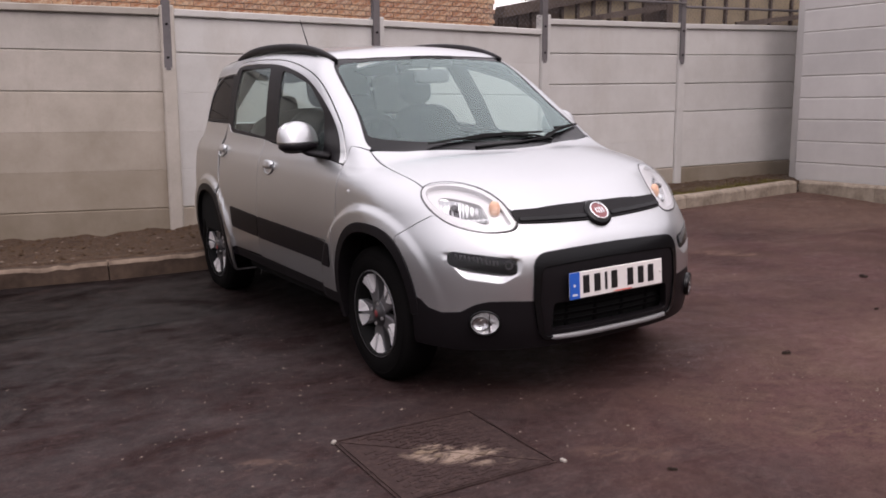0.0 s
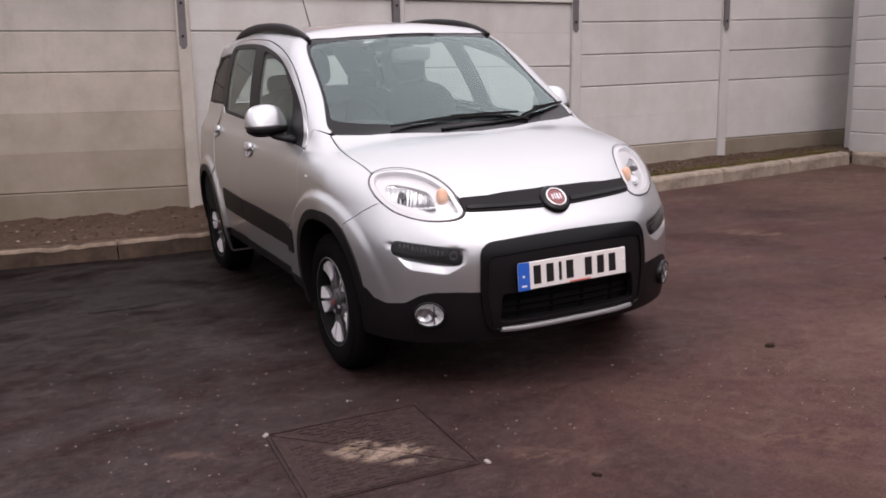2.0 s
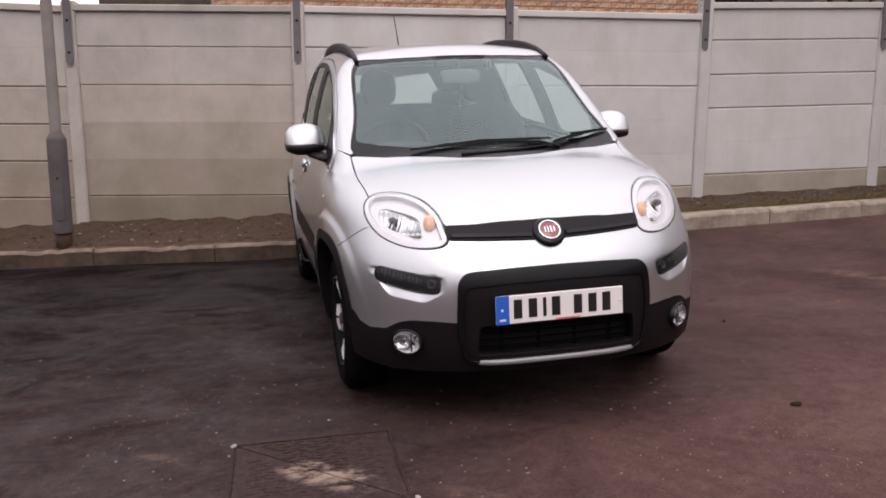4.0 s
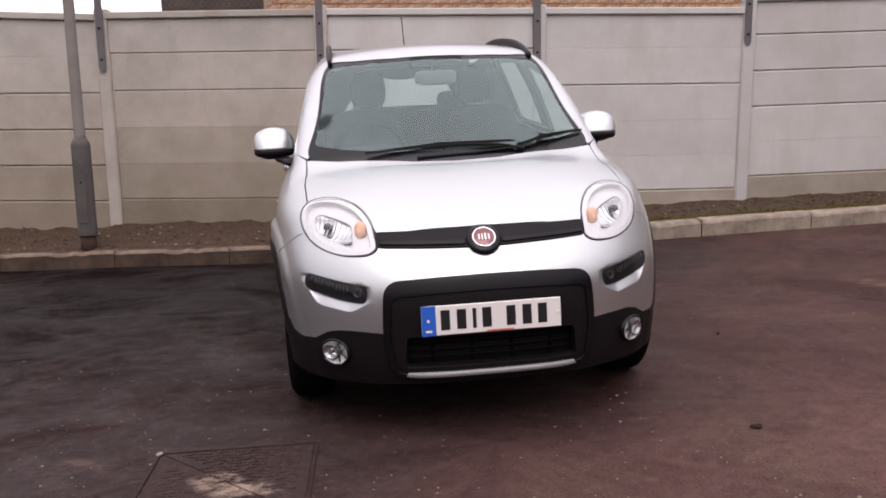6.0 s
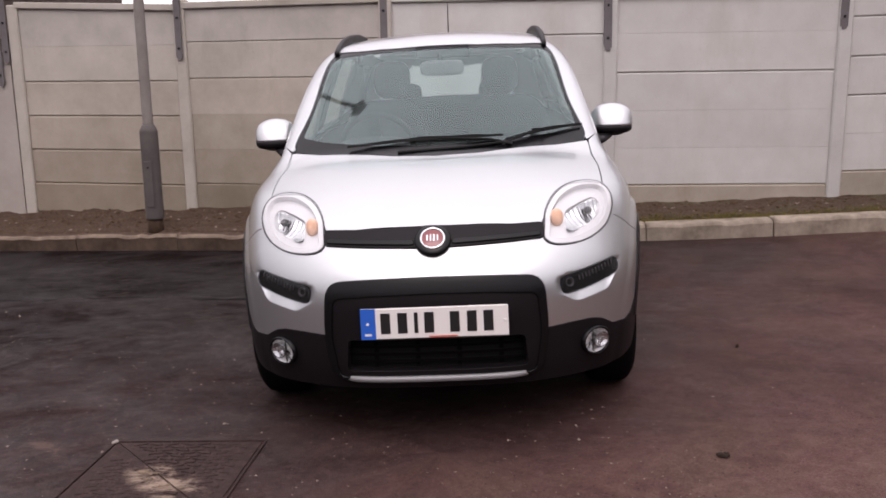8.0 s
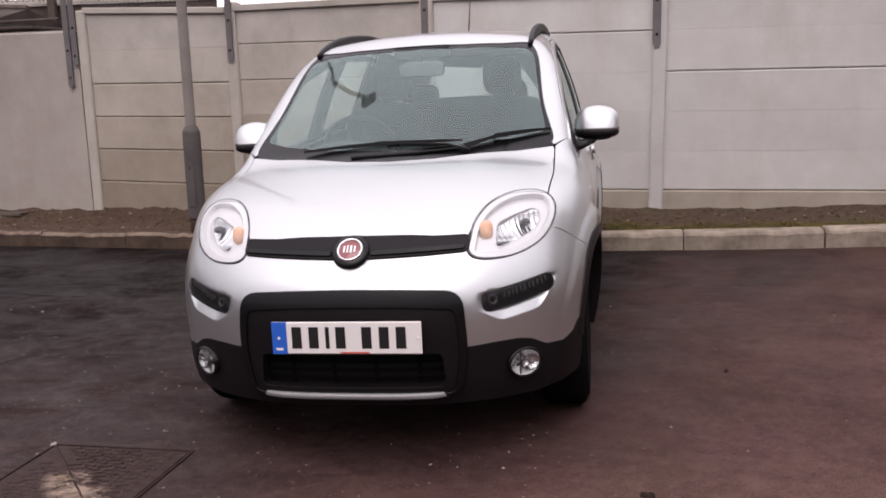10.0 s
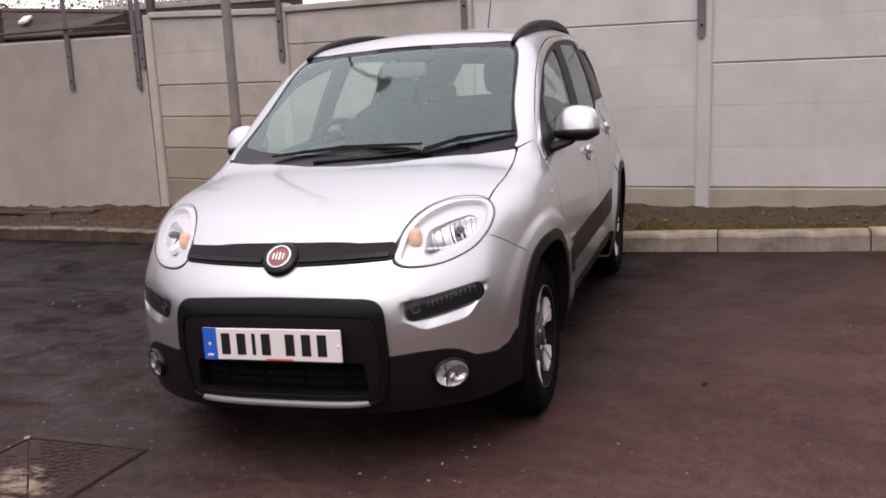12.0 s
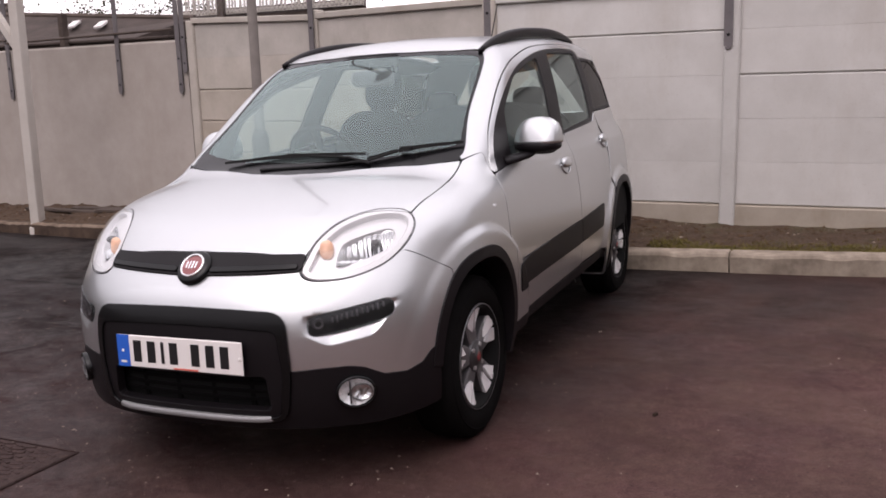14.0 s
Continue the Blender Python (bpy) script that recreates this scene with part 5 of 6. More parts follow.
two("mirror_foot", lambda: sweep(bm_new(), [(0.715, 1.25, 0.985), (0.745, 1.29, 0.990), (0.785, 1.365, 1.000), (0.812, 1.415, 1.018)], lambda u: circle(0.050 - 0.018 * u, 12, 1.0, 0.42)), "clad", mirrors)
two("mirror_pane", lambda: box(bm_new(), (-0.07, 0.056, -0.058), (0.07, 0.067, 0.042), MIR, 0.002), "chrome", mirrors)

# door handles, side repeater, locks
for y, z, ps in ((1.94, 0.912, doors_f), (2.765, 0.967, doors_r)):
    hm = on_form(0.8, y, z, (-1, 0, 0), 0.012)
    two("door_handle", lambda: solid(bm_new(), (0, 0, 0), (0.066, 0.025, 0.015), 2.8, 22, 10, hm), "paint", ps)
    two("handle_recess", lambda: sweep(bm_new(), [tuple(hm @ Vector((0.070 * math.cos(a), 0.052 * math.sin(a), -0.0105))) for a in np.linspace(math.pi * 1.02, math.pi * 1.98, 22)], circle(0.0042, 8)), "paint", ps)
lk = on_form(0.8, 2.01, 0.888, (-1, 0, 0), 0.0)
two("door_lock", lambda: lathe(bm_new(), [(0.014, -0.003), (0.013, 0.004), (0.0005, 0.005)], 16, lk), "paint", doors_f)
rp = on_form(0.8, 0.93, 0.846, (-1, 0, 0), 0.0)
two("side_repeater", lambda: solid(bm_new(), (0, 0, 0), (0.019, 0.010, 0.007), 2.2, 16, 8, rp), "lens", CAR, "small clear side repeater")
two("side_repeater_bulb", lambda: solid(bm_new(), (0, 0, -0.001), (0.014, 0.007, 0.004), 2.2, 14, 6, rp), "lamp_body", CAR)

# roof bars and aerial
def roof_bar():
    ys = np.linspace(1.575, 3.09, 40)
    pts = []
    for y in ys:
        u = (y - 1.575) / 1.515
        x = 0.522 - 0.006 * u
        rise = 1 - abs(2 * u - 1) ** 3.2
        crown = 0.045 - 0.017 * float(smooth_step(1.7, 2.6, np.array(y)))
        z = float(roof_y(np.array(y))) - crown * (x / 0.55) ** 2 - 0.018 + 0.010 * u + (0.044 - 0.006 * u) * rise
        pts.append((x, float(y), z))
    sec = [(-1, -1.7), (-0.75, 0.6), (-0.2, 1.0), (0.45, 0.95), (0.95, 0.45), (1.0, -1.7)]
    return sweep(bm_new(), pts, lambda u: [(a * (0.011 + 0.006 * (1 - abs(2 * u - 1) ** 6)), b * (0.007 + 0.010 * (1 - abs(2 * u - 1) ** 5))) for a, b in sec])


two("roof_bar", roof_bar, "clad", CAR, "black roof bar")
aerial = part("aerial", tube(bm_new(), (0, 3.10, 1.56), (0, 3.255, 1.80), 0.0045, 0.003, 8), "clad", CAR, "thin black roof aerial")
part("aerial_foot", solid(bm_new(), (0, 3.10, 1.556), (0.018, 0.03, 0.016), 2.2, 14, 8), "clad", aerial, smooth=True)

# wipers lying over the cowl
def wiper(a, b, arm, bend):
    a, b = Vector(a), Vector(b)
    line = [a.lerp(b, t) + Vector((0, -0.008 * math.sin(math.pi * t), 0.008 * math.sin(math.pi * t))) for t in np.linspace(0, 1, 9)]
    blade = part("wiper", sweep(bm_new(), line, lambda u: [(p * (0.5 + 1.2 * min(u, 1 - u)), q * (0.6 + 0.9 * min(u, 1 - u))) for p, q in ((-0.010, 0), (-0.006, 0.014), (0.006, 0.016), (0.011, 0.0))]), "wiper", CAR, "black wiper on the screen")
    mid = a.lerp(b, bend)
    part("wiper_arm", sweep(bm_new(), [*arm, mid + Vector((0, -0.008, 0.018))], lambda u: circle(0.011 - 0.004 * u, 8, 1, 0.6)), "wiper", blade)
    part("wiper_joint", box(bm_new(), (-0.03, -0.012, 0.008), (0.03, 0.010, 0.026), Matrix.Translation(mid), 0.004), "wiper", blade)


wiper((-0.395, 0.880, 1.036), (0.285, 0.888, 1.058), [(0.32, 0.850, 1.026), (0.22, 0.868, 1.050)], 0.50)
wiper((0.295, 0.872, 1.040), (0.640, 1.040, 1.080), [(-0.17, 0.812, 1.014), (0.10, 0.826, 1.022), (0.30, 0.858, 1.036)], 0.42)


# wheels
def wheel_at(m):
    """One alloy wheel, outer face towards +z of its own axes."""
    n = 48
    rim = part("wheel", lathe(bm_new(), [(0.150, -0.10), (0.186, -0.10), (0.182, -0.02), (0.190, 0.012), (0.197, 0.018), (0.199, 0.024), (0.193, 0.027), (0.187, 0.022), (0.180, 0.010), (0.172, -0.05), (0.0005, -0.055)], n), "liner", CAR, "alloy wheel with paired silver spokes", True)
    rim.matrix_basis = m
    part("rim_edge", lathe(bm_new(), [(0.1985, 0.014), (0.2000, 0.022), (0.198, 0.0265), (0.194, 0.026), (0.189, 0.016)], n), "alloy_grey_light", rim, smooth=True)
    tyre = [(0.192, -0.135), (0.205, -0.150), (0.250, -0.157), (0.285, -0.150), (0.300, -0.136), (0.3045, -0.115), (0.3045, -0.02), (0.301, 0.006), (0.288, 0.020), (0.262, 0.030), (0.232, 0.032), (0.208, 0.026), (0.198, 0.020), (0.192, 0.0)]
    ty = part("tyre", lathe(bm_new(), tyre, n), "rubber", rim, "black tyre", True)
    part("sidewall_ring", lathe(bm_new(), [(0.266, 0.0290), (0.268, 0.0305), (0.271, 0.0300), (0.273, 0.0268)], n), "rubber", rim)
    for k in range(5):
        turn = Matrix.Rotation(2 * math.pi * k / 5 + 0.3, 4, "Z")
        # dark grey spoke, with two broad bright cut faces towards the rim
        line = [turn @ Vector((r, 0, z)) for r, z in ((0.045, 0.004), (0.08, 0.000), (0.12, -0.002), (0.160, 0.0), (0.188, 0.008))]
        wide = lambda u: 0.030 + 0.040 * u
        part("spoke", sweep(bm_new(), line, lambda u: [(w * wide(u), h) for w, h in ((-1, -0.030), (-1, -0.004), (-0.8, 0.0), (0.8, 0.0), (1, -0.004), (1, -0.030))]), "alloy_grey_light", rim, "grey painted spoke")
        for s in (-1, 1):
            bm = bm_new()
            ring0 = [Vector((r * math.cos(s * a), r * math.sin(s * a), z)) for r, a, z in ((0.100, 0.10, 0.006), (0.140, 0.055, 0.010), (0.190, 0.035, 0.017), (0.1905, 0.19, 0.016), (0.190, 0.350, 0.013), (0.155, 0.325, 0.004), (0.122, 0.27, 0.001))]
            n = len(ring0)
            hi = [bm.verts.new(turn @ p) for p in ring0]
            lo = [bm.verts.new(turn @ (p + Vector((0, 0, -0.016)))) for p in ring0]
            bm.faces.new(hi)
            for j in range(n):
                bm.faces.new((lo[j], lo[(j + 1) % n], hi[(j + 1) % n], hi[j]))
            bmesh.ops.recalc_face_normals(bm, faces=bm.faces)
            part("cut_face", bm, "cut_alloy", rim, "bright cut face of a spoke")
    part("hub", lathe(bm_new(), [(0.062, -0.03), (0.062, 0.003), (0.054, 0.009), (0.034, 0.011), (0.032, 0.016), (0.0005, 0.019)], 30), "alloy_dark", rim, smooth=True)
    part("hub_cap", lathe(bm_new(), [(0.019, 0.0185), (0.016, 0.0205), (0.0005, 0.0215)], 24), "badge_red", rim, smooth=True)
    for k in range(4):
        a = math.pi / 4 + k * math.pi / 2
        part("wheel_bolt", lathe(bm_new(), [(0.009, 0.004), (0.008, 0.016), (0.0005, 0.017)], 6, Matrix.Translation((0.049 * math.cos(a), 0.049 * math.sin(a), 0))), "alloy", rim)
    part("brake_disc", lathe(bm_new(), [(0.0005, -0.045), (0.12, -0.045), (0.12, -0.055)], 30), "liner", rim)
    return rim


def wheel_pose(x, y, turn):
    z_out = Vector((math.copysign(1, x), 0, 0))
    up = Vector((0, 0, 1))
    ax = up.cross(z_out)
    return Matrix.Translation((x, y, HUB)) @ Matrix((ax, up, z_out)).transposed().to_4x4() @ Matrix.Rotation(turn, 4, "Z")


first_wheel = wheel_at(wheel_pose(0.752, AXLE_F, 0.1))
for x, y, turn in ((-0.752, AXLE_F, 0.5), (0.752, AXLE_R, 1.0), (-0.752, AXLE_R, 0.2)):
    copy_thing(first_wheel, wheel_pose(x, y, turn))

# arch linings, floor, bulkhead
for yc in (ARCH_F, ARCH_R):
    def lining():
        bm = bm_new()
        loop = arch(yc, 0.32, 0.405, lo=2, hi=178, n=24)
        r = [[bm.verts.new((x, p[1], p[2])) for p in loop] for x in (0.36, 0.74)]
        for j in range(len(loop) - 1):
            bm.faces.new((r[0][j], r[0][j + 1], r[1][j + 1], r[1][j]))
        bm.faces.new(r[0])
        return bm
    two("arch_lining", lining, "liner", CAR)
part("floor_pan", box(bm_new(), (-0.70, 1.10, 0.225), (0.70, 2.62, 0.30), bevel=0.02), "liner", CAR)
part("under_tray", box(bm_new(), (-0.42, 0.14, 0.235), (0.42, 3.50, 0.33), bevel=0.02), "liner", CAR)
part("bulkhead", box(bm_new(), (-0.66, 1.02, 0.3), (0.66, 1.08, 0.97)), "liner", CAR)
part("rear_floor", box(bm_new(), (-0.62, 2.6, 0.45), (0.62, 3.5, 0.52)), "cabin", CAR)
tail_hole = rounded([(-0.55, 0, 1.10), (0.55, 0, 1.10), (0.51, 0, 1.39), (0.46, 0, 1.460), (-0.46, 0, 1.460), (-0.51, 0, 1.39)], 0.04)
tail = rounded([(-0.72, 0, 0.30), (0.72, 0, 0.30), (0.70, 0, 1.0), (0.58, 0, 1.482), (-0.58, 0, 1.482), (-0.70, 0, 1.0)], 0.06)
BACK = Flat((0, -1, 0))
tailgate = panel("tailgate", panel_data([tail, tail_hole], BACK, 0.03), "paint")
tg = panel("tailgate_window", panel_data([tail_hole], BACK, 0.06, -0.006, 0), "glass", tailgate)
tg.visible_shadow = False

# rear corners and rear bumper, closing the body behind
corner = [(0.70, 3.48, 0.30), (0.70, 3.50, 0.9), (0.65, 3.47, 1.12), (0.60, 3.38, 1.38), (0.47, 3.42, 1.47), (0.30, 3.5, 1.46), (0.50, 3.56, 1.1), (0.55, 3.6, 0.9), (0.45, 3.64, 0.30)]
both("rear_corner", panel_data([np.array(corner)], Flat((-0.75, -0.65, -0.1)), 0.03, -0.016, 0), "paint")
rear_low = rounded([(-0.70, 0, 0.26), (0.70, 0, 0.26), (0.71, 0, 0.62), (-0.71, 0, 0.62)], 0.05)
panel("rear_bumper", panel_data([rear_low], BACK, 0.03, 0.008, 0.02), "clad", label="black rear bumper")
for x in (1, -1):
    lamp_loop = rounded([(x * 0.555, 0, 0.95), (x * 0.655, 0, 0.95), (x * 0.60, 0, 1.34), (x * 0.53, 0, 1.36)], 0.03)
    panel("tail_lamp", panel_data([lamp_loop], BACK, 0.02, 0.006, 0.012), "badge_red", label="red upright tail lamp")

# cabin: dashboard, wheel, seats, mirror, headlining
def dash():
    bm = bm_new()
    sec = [(1.06, 0.70), (1.06, 0.985), (1.12, 1.00), (1.34, 0.995), (1.44, 0.975), (1.49, 0.93), (1.47, 0.80), (1.40, 0.62)]
    r = [[bm.verts.new((x, y, z)) for y, z in sec] for x in (-0.66, 0.66)]
    for j in range(len(sec)):
        bm.faces.new((r[0][j], r[0][(j + 1) % len(sec)], r[1][(j + 1) % len(sec)], r[1][j]))
    bm.faces.new(r[0]), bm.faces.new(r[1][::-1])
    bmesh.ops.recalc_face_normals(bm, faces=bm.faces)
    return bm


part("dashboard", dash(), "cabin", CAR, "dark grey dashboard")
part("instrument_hood", solid(bm_new(), (-0.34, 1.40, 1.00), (0.18, 0.09, 0.045), 2.6, 22, 10), "cabin", CAR, smooth=True)
sw = Matrix.Translation((-0.34, 1.60, 0.985)) @ Matrix.Rotation(radians(-62), 4, "X")
ringb = bm_new()
k = 36
rg = [[ringb.verts.new(sw @ Vector(((0.185 + 0.015 * math.cos(b)) * math.cos(a), (0.185 + 0.015 * math.cos(b)) * math.sin(a), 0.015 * math.sin(b)))) for b in (2 * math.pi * j / 8 for j in range(8))] for a in (2 * math.pi * i / k for i in range(k))]
for i in range(k):
    for j in range(8):
        ringb.faces.new((rg[i][j], rg[(i + 1) % k][j], rg[(i + 1) % k][(j + 1) % 8], rg[i][(j + 1) % 8]))
wheel_ring = part("steering_wheel", ringb, "clad", CAR, "black steering wheel", True)
hubb = solid(bm_new(), (0, 0, -0.01), (0.075, 0.06, 0.03), 2.5, 18, 8, sw)
box(hubb, (-0.18, -0.018, -0.012), (0.18, 0.018, 0.008), sw)
box(hubb, (-0.02, -0.18, -0.012), (0.02, 0.0, 0.008), sw)
part("wheel_hub", hubb, "clad", wheel_ring)


def seat_pad(c, r, tilt):
    return solid(bm_new(), (0, 0, 0), r, 3.2, 24, 14, Matrix.Translation(c) @ Matrix.Rotation(radians(tilt), 4, "X"))


for x in (-0.35, 0.35):
    s = part("front_seat", seat_pad((x, 2.12, 0.88), (0.245, 0.085, 0.33), -13), "seat", CAR, "grey cloth front seat", True)
    part("cushion", seat_pad((x, 1.86, 0.58), (0.245, 0.25, 0.08), 6), "seat", s, smooth=True)
    part("headrest", seat_pad((x * 0.885, 2.215, 1.312), (0.106, 0.055, 0.106), -10), "seat", s, smooth=True)
    for dx in (-0.06, 0.06):
        part("headrest_rod", tube(bm_new(), (x * 0.885 + dx, 2.19, 1.12), (x * 0.885 + dx, 2.215, 1.24), 0.007, n=8), "chrome", s)
bench = part("rear_bench", seat_pad((0, 2.88, 0.875), (0.58, 0.08, 0.325), -9), "seat", CAR, "grey cloth rear bench", True)
part("cushion", seat_pad((0, 2.62, 0.60), (0.58, 0.24, 0.09), 5), "seat", bench, smooth=True)
for x in (-0.285, 0.285):
    part("headrest", seat_pad((x, 2.95, 1.215), (0.098, 0.045, 0.065), -8), "seat", bench, smooth=True)
rvm = part("rear_view_mirror", solid(bm_new(), (0.010, 1.50, 1.363), (0.108, 0.022, 0.038), 4.5, 22, 10), "mirror_grey", CAR, "grey rear-view mirror", True)
part("sensor_cover", box(bm_new(), (-0.120, 1.500, 1.411), (0.150, 1.512, 1.470), bevel=0.008), "cabin", rvm, "dark grey cover above the mirror")
part("mirror_stalk", tube(bm_new(), (0, 1.505, 1.39), (0, 1.50, 1.432), 0.012, n=10), "cabin", rvm)
lining = rounded(sym([(0, 1.56, 0), (0.45, 1.62, 0), (0.50, 1.8, 0), (0.50, 3.05, 0), (0.46, 3.20, 0), (0, 3.22, 0)]).tolist(), 0.03)
panel("headlining", panel_data([lining], TOP, 0.06, -0.022, 0), "headlining")
trim_in = both("pillar_trim", panel_data([rail], RAIL_VIEW, 0.03, -0.03, 0), "cabin")
door_in = rounded([(0.8, 1.08, 0.30), (0.8, 1.10, 0.94), (0.8, 1.6, 0.985), (0.8, 2.72, 1.05), (0.8, 3.45, 1.05), (0.8, 3.45, 0.5), (0.8, 2.6, 0.5), (0.8, 2.6, 0.30)], 0.02)
both("door_lining", panel_data([door_in], SIDE, 0.06, -0.06, 0), "cabin")


# ---- steel fence posts, wire, rail ----
def angle_post(z0, z1, w=0.062, t=0.007):
    bm = bm_new()
    box(bm, (-w / 2, -t, z0 + 0.02), (w / 2, 0, z1))
    box(bm, (-w / 2, 0.0, z0 + 0.05), (-w / 2 + t, 0.05, z1))
    box(bm, (-w / 2 + 0.012, -t - 0.001, z0), (w / 2 - 0.012, -0.001, z0 + 0.022))
    return bm


TOPS = {-7.07: (1.25, 2.6), -5.25: (1.28, 2.6), -4.315: (1.27, 2.7), -4.232: (1.48, 2.7), -2.52: (1.48, 2.7), -0.66: (1.49, 2.7), 1.20: (1.50, 2.7), 3.08: (1.64, 2.75), 4.96: (1.67, 2.75), 6.80: (1.72, 2.75)}
for x, (z0, z1) in TOPS.items():
    y, a = path_frame(fence_y, x)
    sp = thing("steel_post", "galvanised steel angle post bolted to the fence", "post", pose(x - 0.012, y - 0.007, 0, 0, random.uniform(-0.6, 0.6), math.degrees(a)), "steel fence posts")
    part("angle_bar", angle_post(z0, z1), "steel", sp)
    for z in (z0 + 0.10, z0 + 0.36):
        part("bolt", lathe(bm_new(), [(0.011, 0.0), (0.010, 0.008), (0.0005, 0.009)], 6, Matrix.Translation((0.0, -0.007, z)) @ Matrix.Rotation(radians(90), 4, "X")), "liner", sp)


def wire_net(bm, a, b, z0, z1, pitch=0.052, r=0.0016):
    pa, pb = Vector((a, float(fence_y(a)) + 0.02, 0)), Vector((b, float(fence_y(b)) + 0.02, 0))
    length = (pb - pa).length
    d = (pb - pa).normalized()
    h = z1 - z0
    for s in (-1, 1):
        k = -h
        while k < length:
            u0, u1 = k, k + h
            v0, v1 = (0, h) if s > 0 else (h, 0)
            lo, hi = max(0.0, -u0 / h), min(1.0, (length - u0) / h)
            if hi - lo > 0.05:
                p = pa + d * (u0 + h * lo) + Vector((0, 0, z0 + v0 + (v1 - v0) * lo))
                q = pa + d * (u0 + h * hi) + Vector((0, 0, z0 + v0 + (v1 - v0) * hi))
                tube(bm, p, q, r, n=3, caps=False)
            k += pitch
    return bm


net_bm = bm_new()
for a, b in zip(POSTS, POSTS[1:]):
    wire_net(net_bm, a, b, 2.0 if a < 2.5 else 2.13, 2.62)
tagged(part("wire_mesh", net_bm, "steel"), "thin diamond wire mesh above the fence", "wire mesh", "", "stuff")
rail_bm = bm_new()
for a, b in zip(POSTS[4:], POSTS[5:]):
    tube(rail_bm, (a, float(fence_y(a)) - 0.015, 2.29), (b, float(fence_y(b)) - 0.015, 2.33), 0.014, n=8)
tagged(part("fence_rail", rail_bm, "steel"), "thin steel rail between the fence posts", "rail")
rail_bm = bm_new()
for a, b in ((-14, -7.07), (-7.07, -4.40)):
    tube(rail_bm, (a, float(fence_y(a)) - 0.015, 1.90), (b, float(fence_y(b)) - 0.015, 1.93), 0.014, n=8)
tagged(part("fence_rail", rail_bm, "timber"), "thin dark rail above the rendered wall", "rail")

# ---- lamp column with its arm and lantern overhead ----
col = thing("lamp_column", "grey steel lamp column standing in the soil bed", "lamp column", pose(-2.515, 4.01, float(bed_z(np.array(-2.515), np.array(4.01))) - 0.05))
part("foot", lathe(bm_new(), [(0.0005, 0), (0.062, 0), (0.060, 0.155), (0.0005, 0.156)], 20), "rust", col, "rusty brown foot", True)
part("base_compartment", lathe(bm_new(), [(0.0005, 0.150), (0.072, 0.150), (0.0725, 0.158), (0.0715, 0.17), (0.071, 0.845), (0.069, 0.86), (0.046, 0.905), (0.0005, 0.906)], 24), "column_base", col, "darker grey base", True)
part("shaft", lathe(bm_new(), [(0.0005, 0.88), (0.0415, 0.88), (0.0415, 0.92), (0.036, 4.2), (0.035, 4.30), (0.0005, 4.32)], 24), "column", col, smooth=True)
part("door_plate", box(bm_new(), (-0.033, -0.075, 0.25), (0.033, -0.068, 0.62), bevel=0.004), "column_base", col)
part("door_bolt", lathe(bm_new(), [(0.008, 0), (0.007, 0.006), (0.0005, 0.007)], 8, Matrix.Translation((0, -0.075, 0.57)) @ Matrix.Rotation(radians(90), 4, "X")), "liner", col)
part("arm", sweep(bm_new(), [(0, 0, 4.20), (0.0, -0.30, 4.42), (0.01, -0.62, 4.54), (0.10, -0.88, 4.60), (0.42, -1.09, 4.66), (0.72, -1.25, 4.70)], circle(0.022, 8)), "column", col)
lantern = part("lantern", solid(bm_new(), (0.80, -1.30, 4.70), (0.13, 0.055, 0.045), 3.2, 20, 8), "timber", col, "dark lantern on its arm", True)
part("lantern_bowl", solid(bm_new(), (0.80, -1.30, 4.664), (0.10, 0.043, 0.03), 2.4, 18, 6), "smoke", lantern, smooth=True)

# white square post by the western kerb
wp = thing("timber_post", "white painted square post by the kerb", "post", pose(-5.80, 4.50, float(ground_z(-5.80, 4.5)) - 0.02, 0, 1.0, 6))
part("shaft", box(bm_new(), (-0.055, -0.055, 0), (0.055, 0.055, 3.4), bevel=0.008), "white_post", wp)
part("collar", box(bm_new(), (-0.07, -0.07, 0), (0.07, 0.07, 0.10), bevel=0.012), "white_post", wp)
part("brace", sweep(bm_new(), [(-0.03, 0, 1.95), (-0.45, 0.05, 2.5), (-0.9, 0.1, 3.1)], [(-0.035, -0.035), (0.035, -0.035), (0.035, 0.035), (-0.035, 0.035)]), "white_post", wp)

# planks lying on the bed
for x, y, a, w in ((-5.35, 5.05, 4, 0.95), (-5.9, 4.98, -5, 1.3), (-5.1, 4.93, 9, 0.5)):
    z = float(bed_z(np.array(x), np.array(y)))
    pl = part("plank", box(bm_new(), (-w / 2, -0.045, 0), (w / 2, 0.045, 0.028), bevel=0.004), "timber")
    pl.matrix_world = pose(x, y, z + 0.012, 0, random.uniform(-1, 1), a)
    tagged(pl, "dark weathered plank lying on the soil", "plank", "planks on the soil")

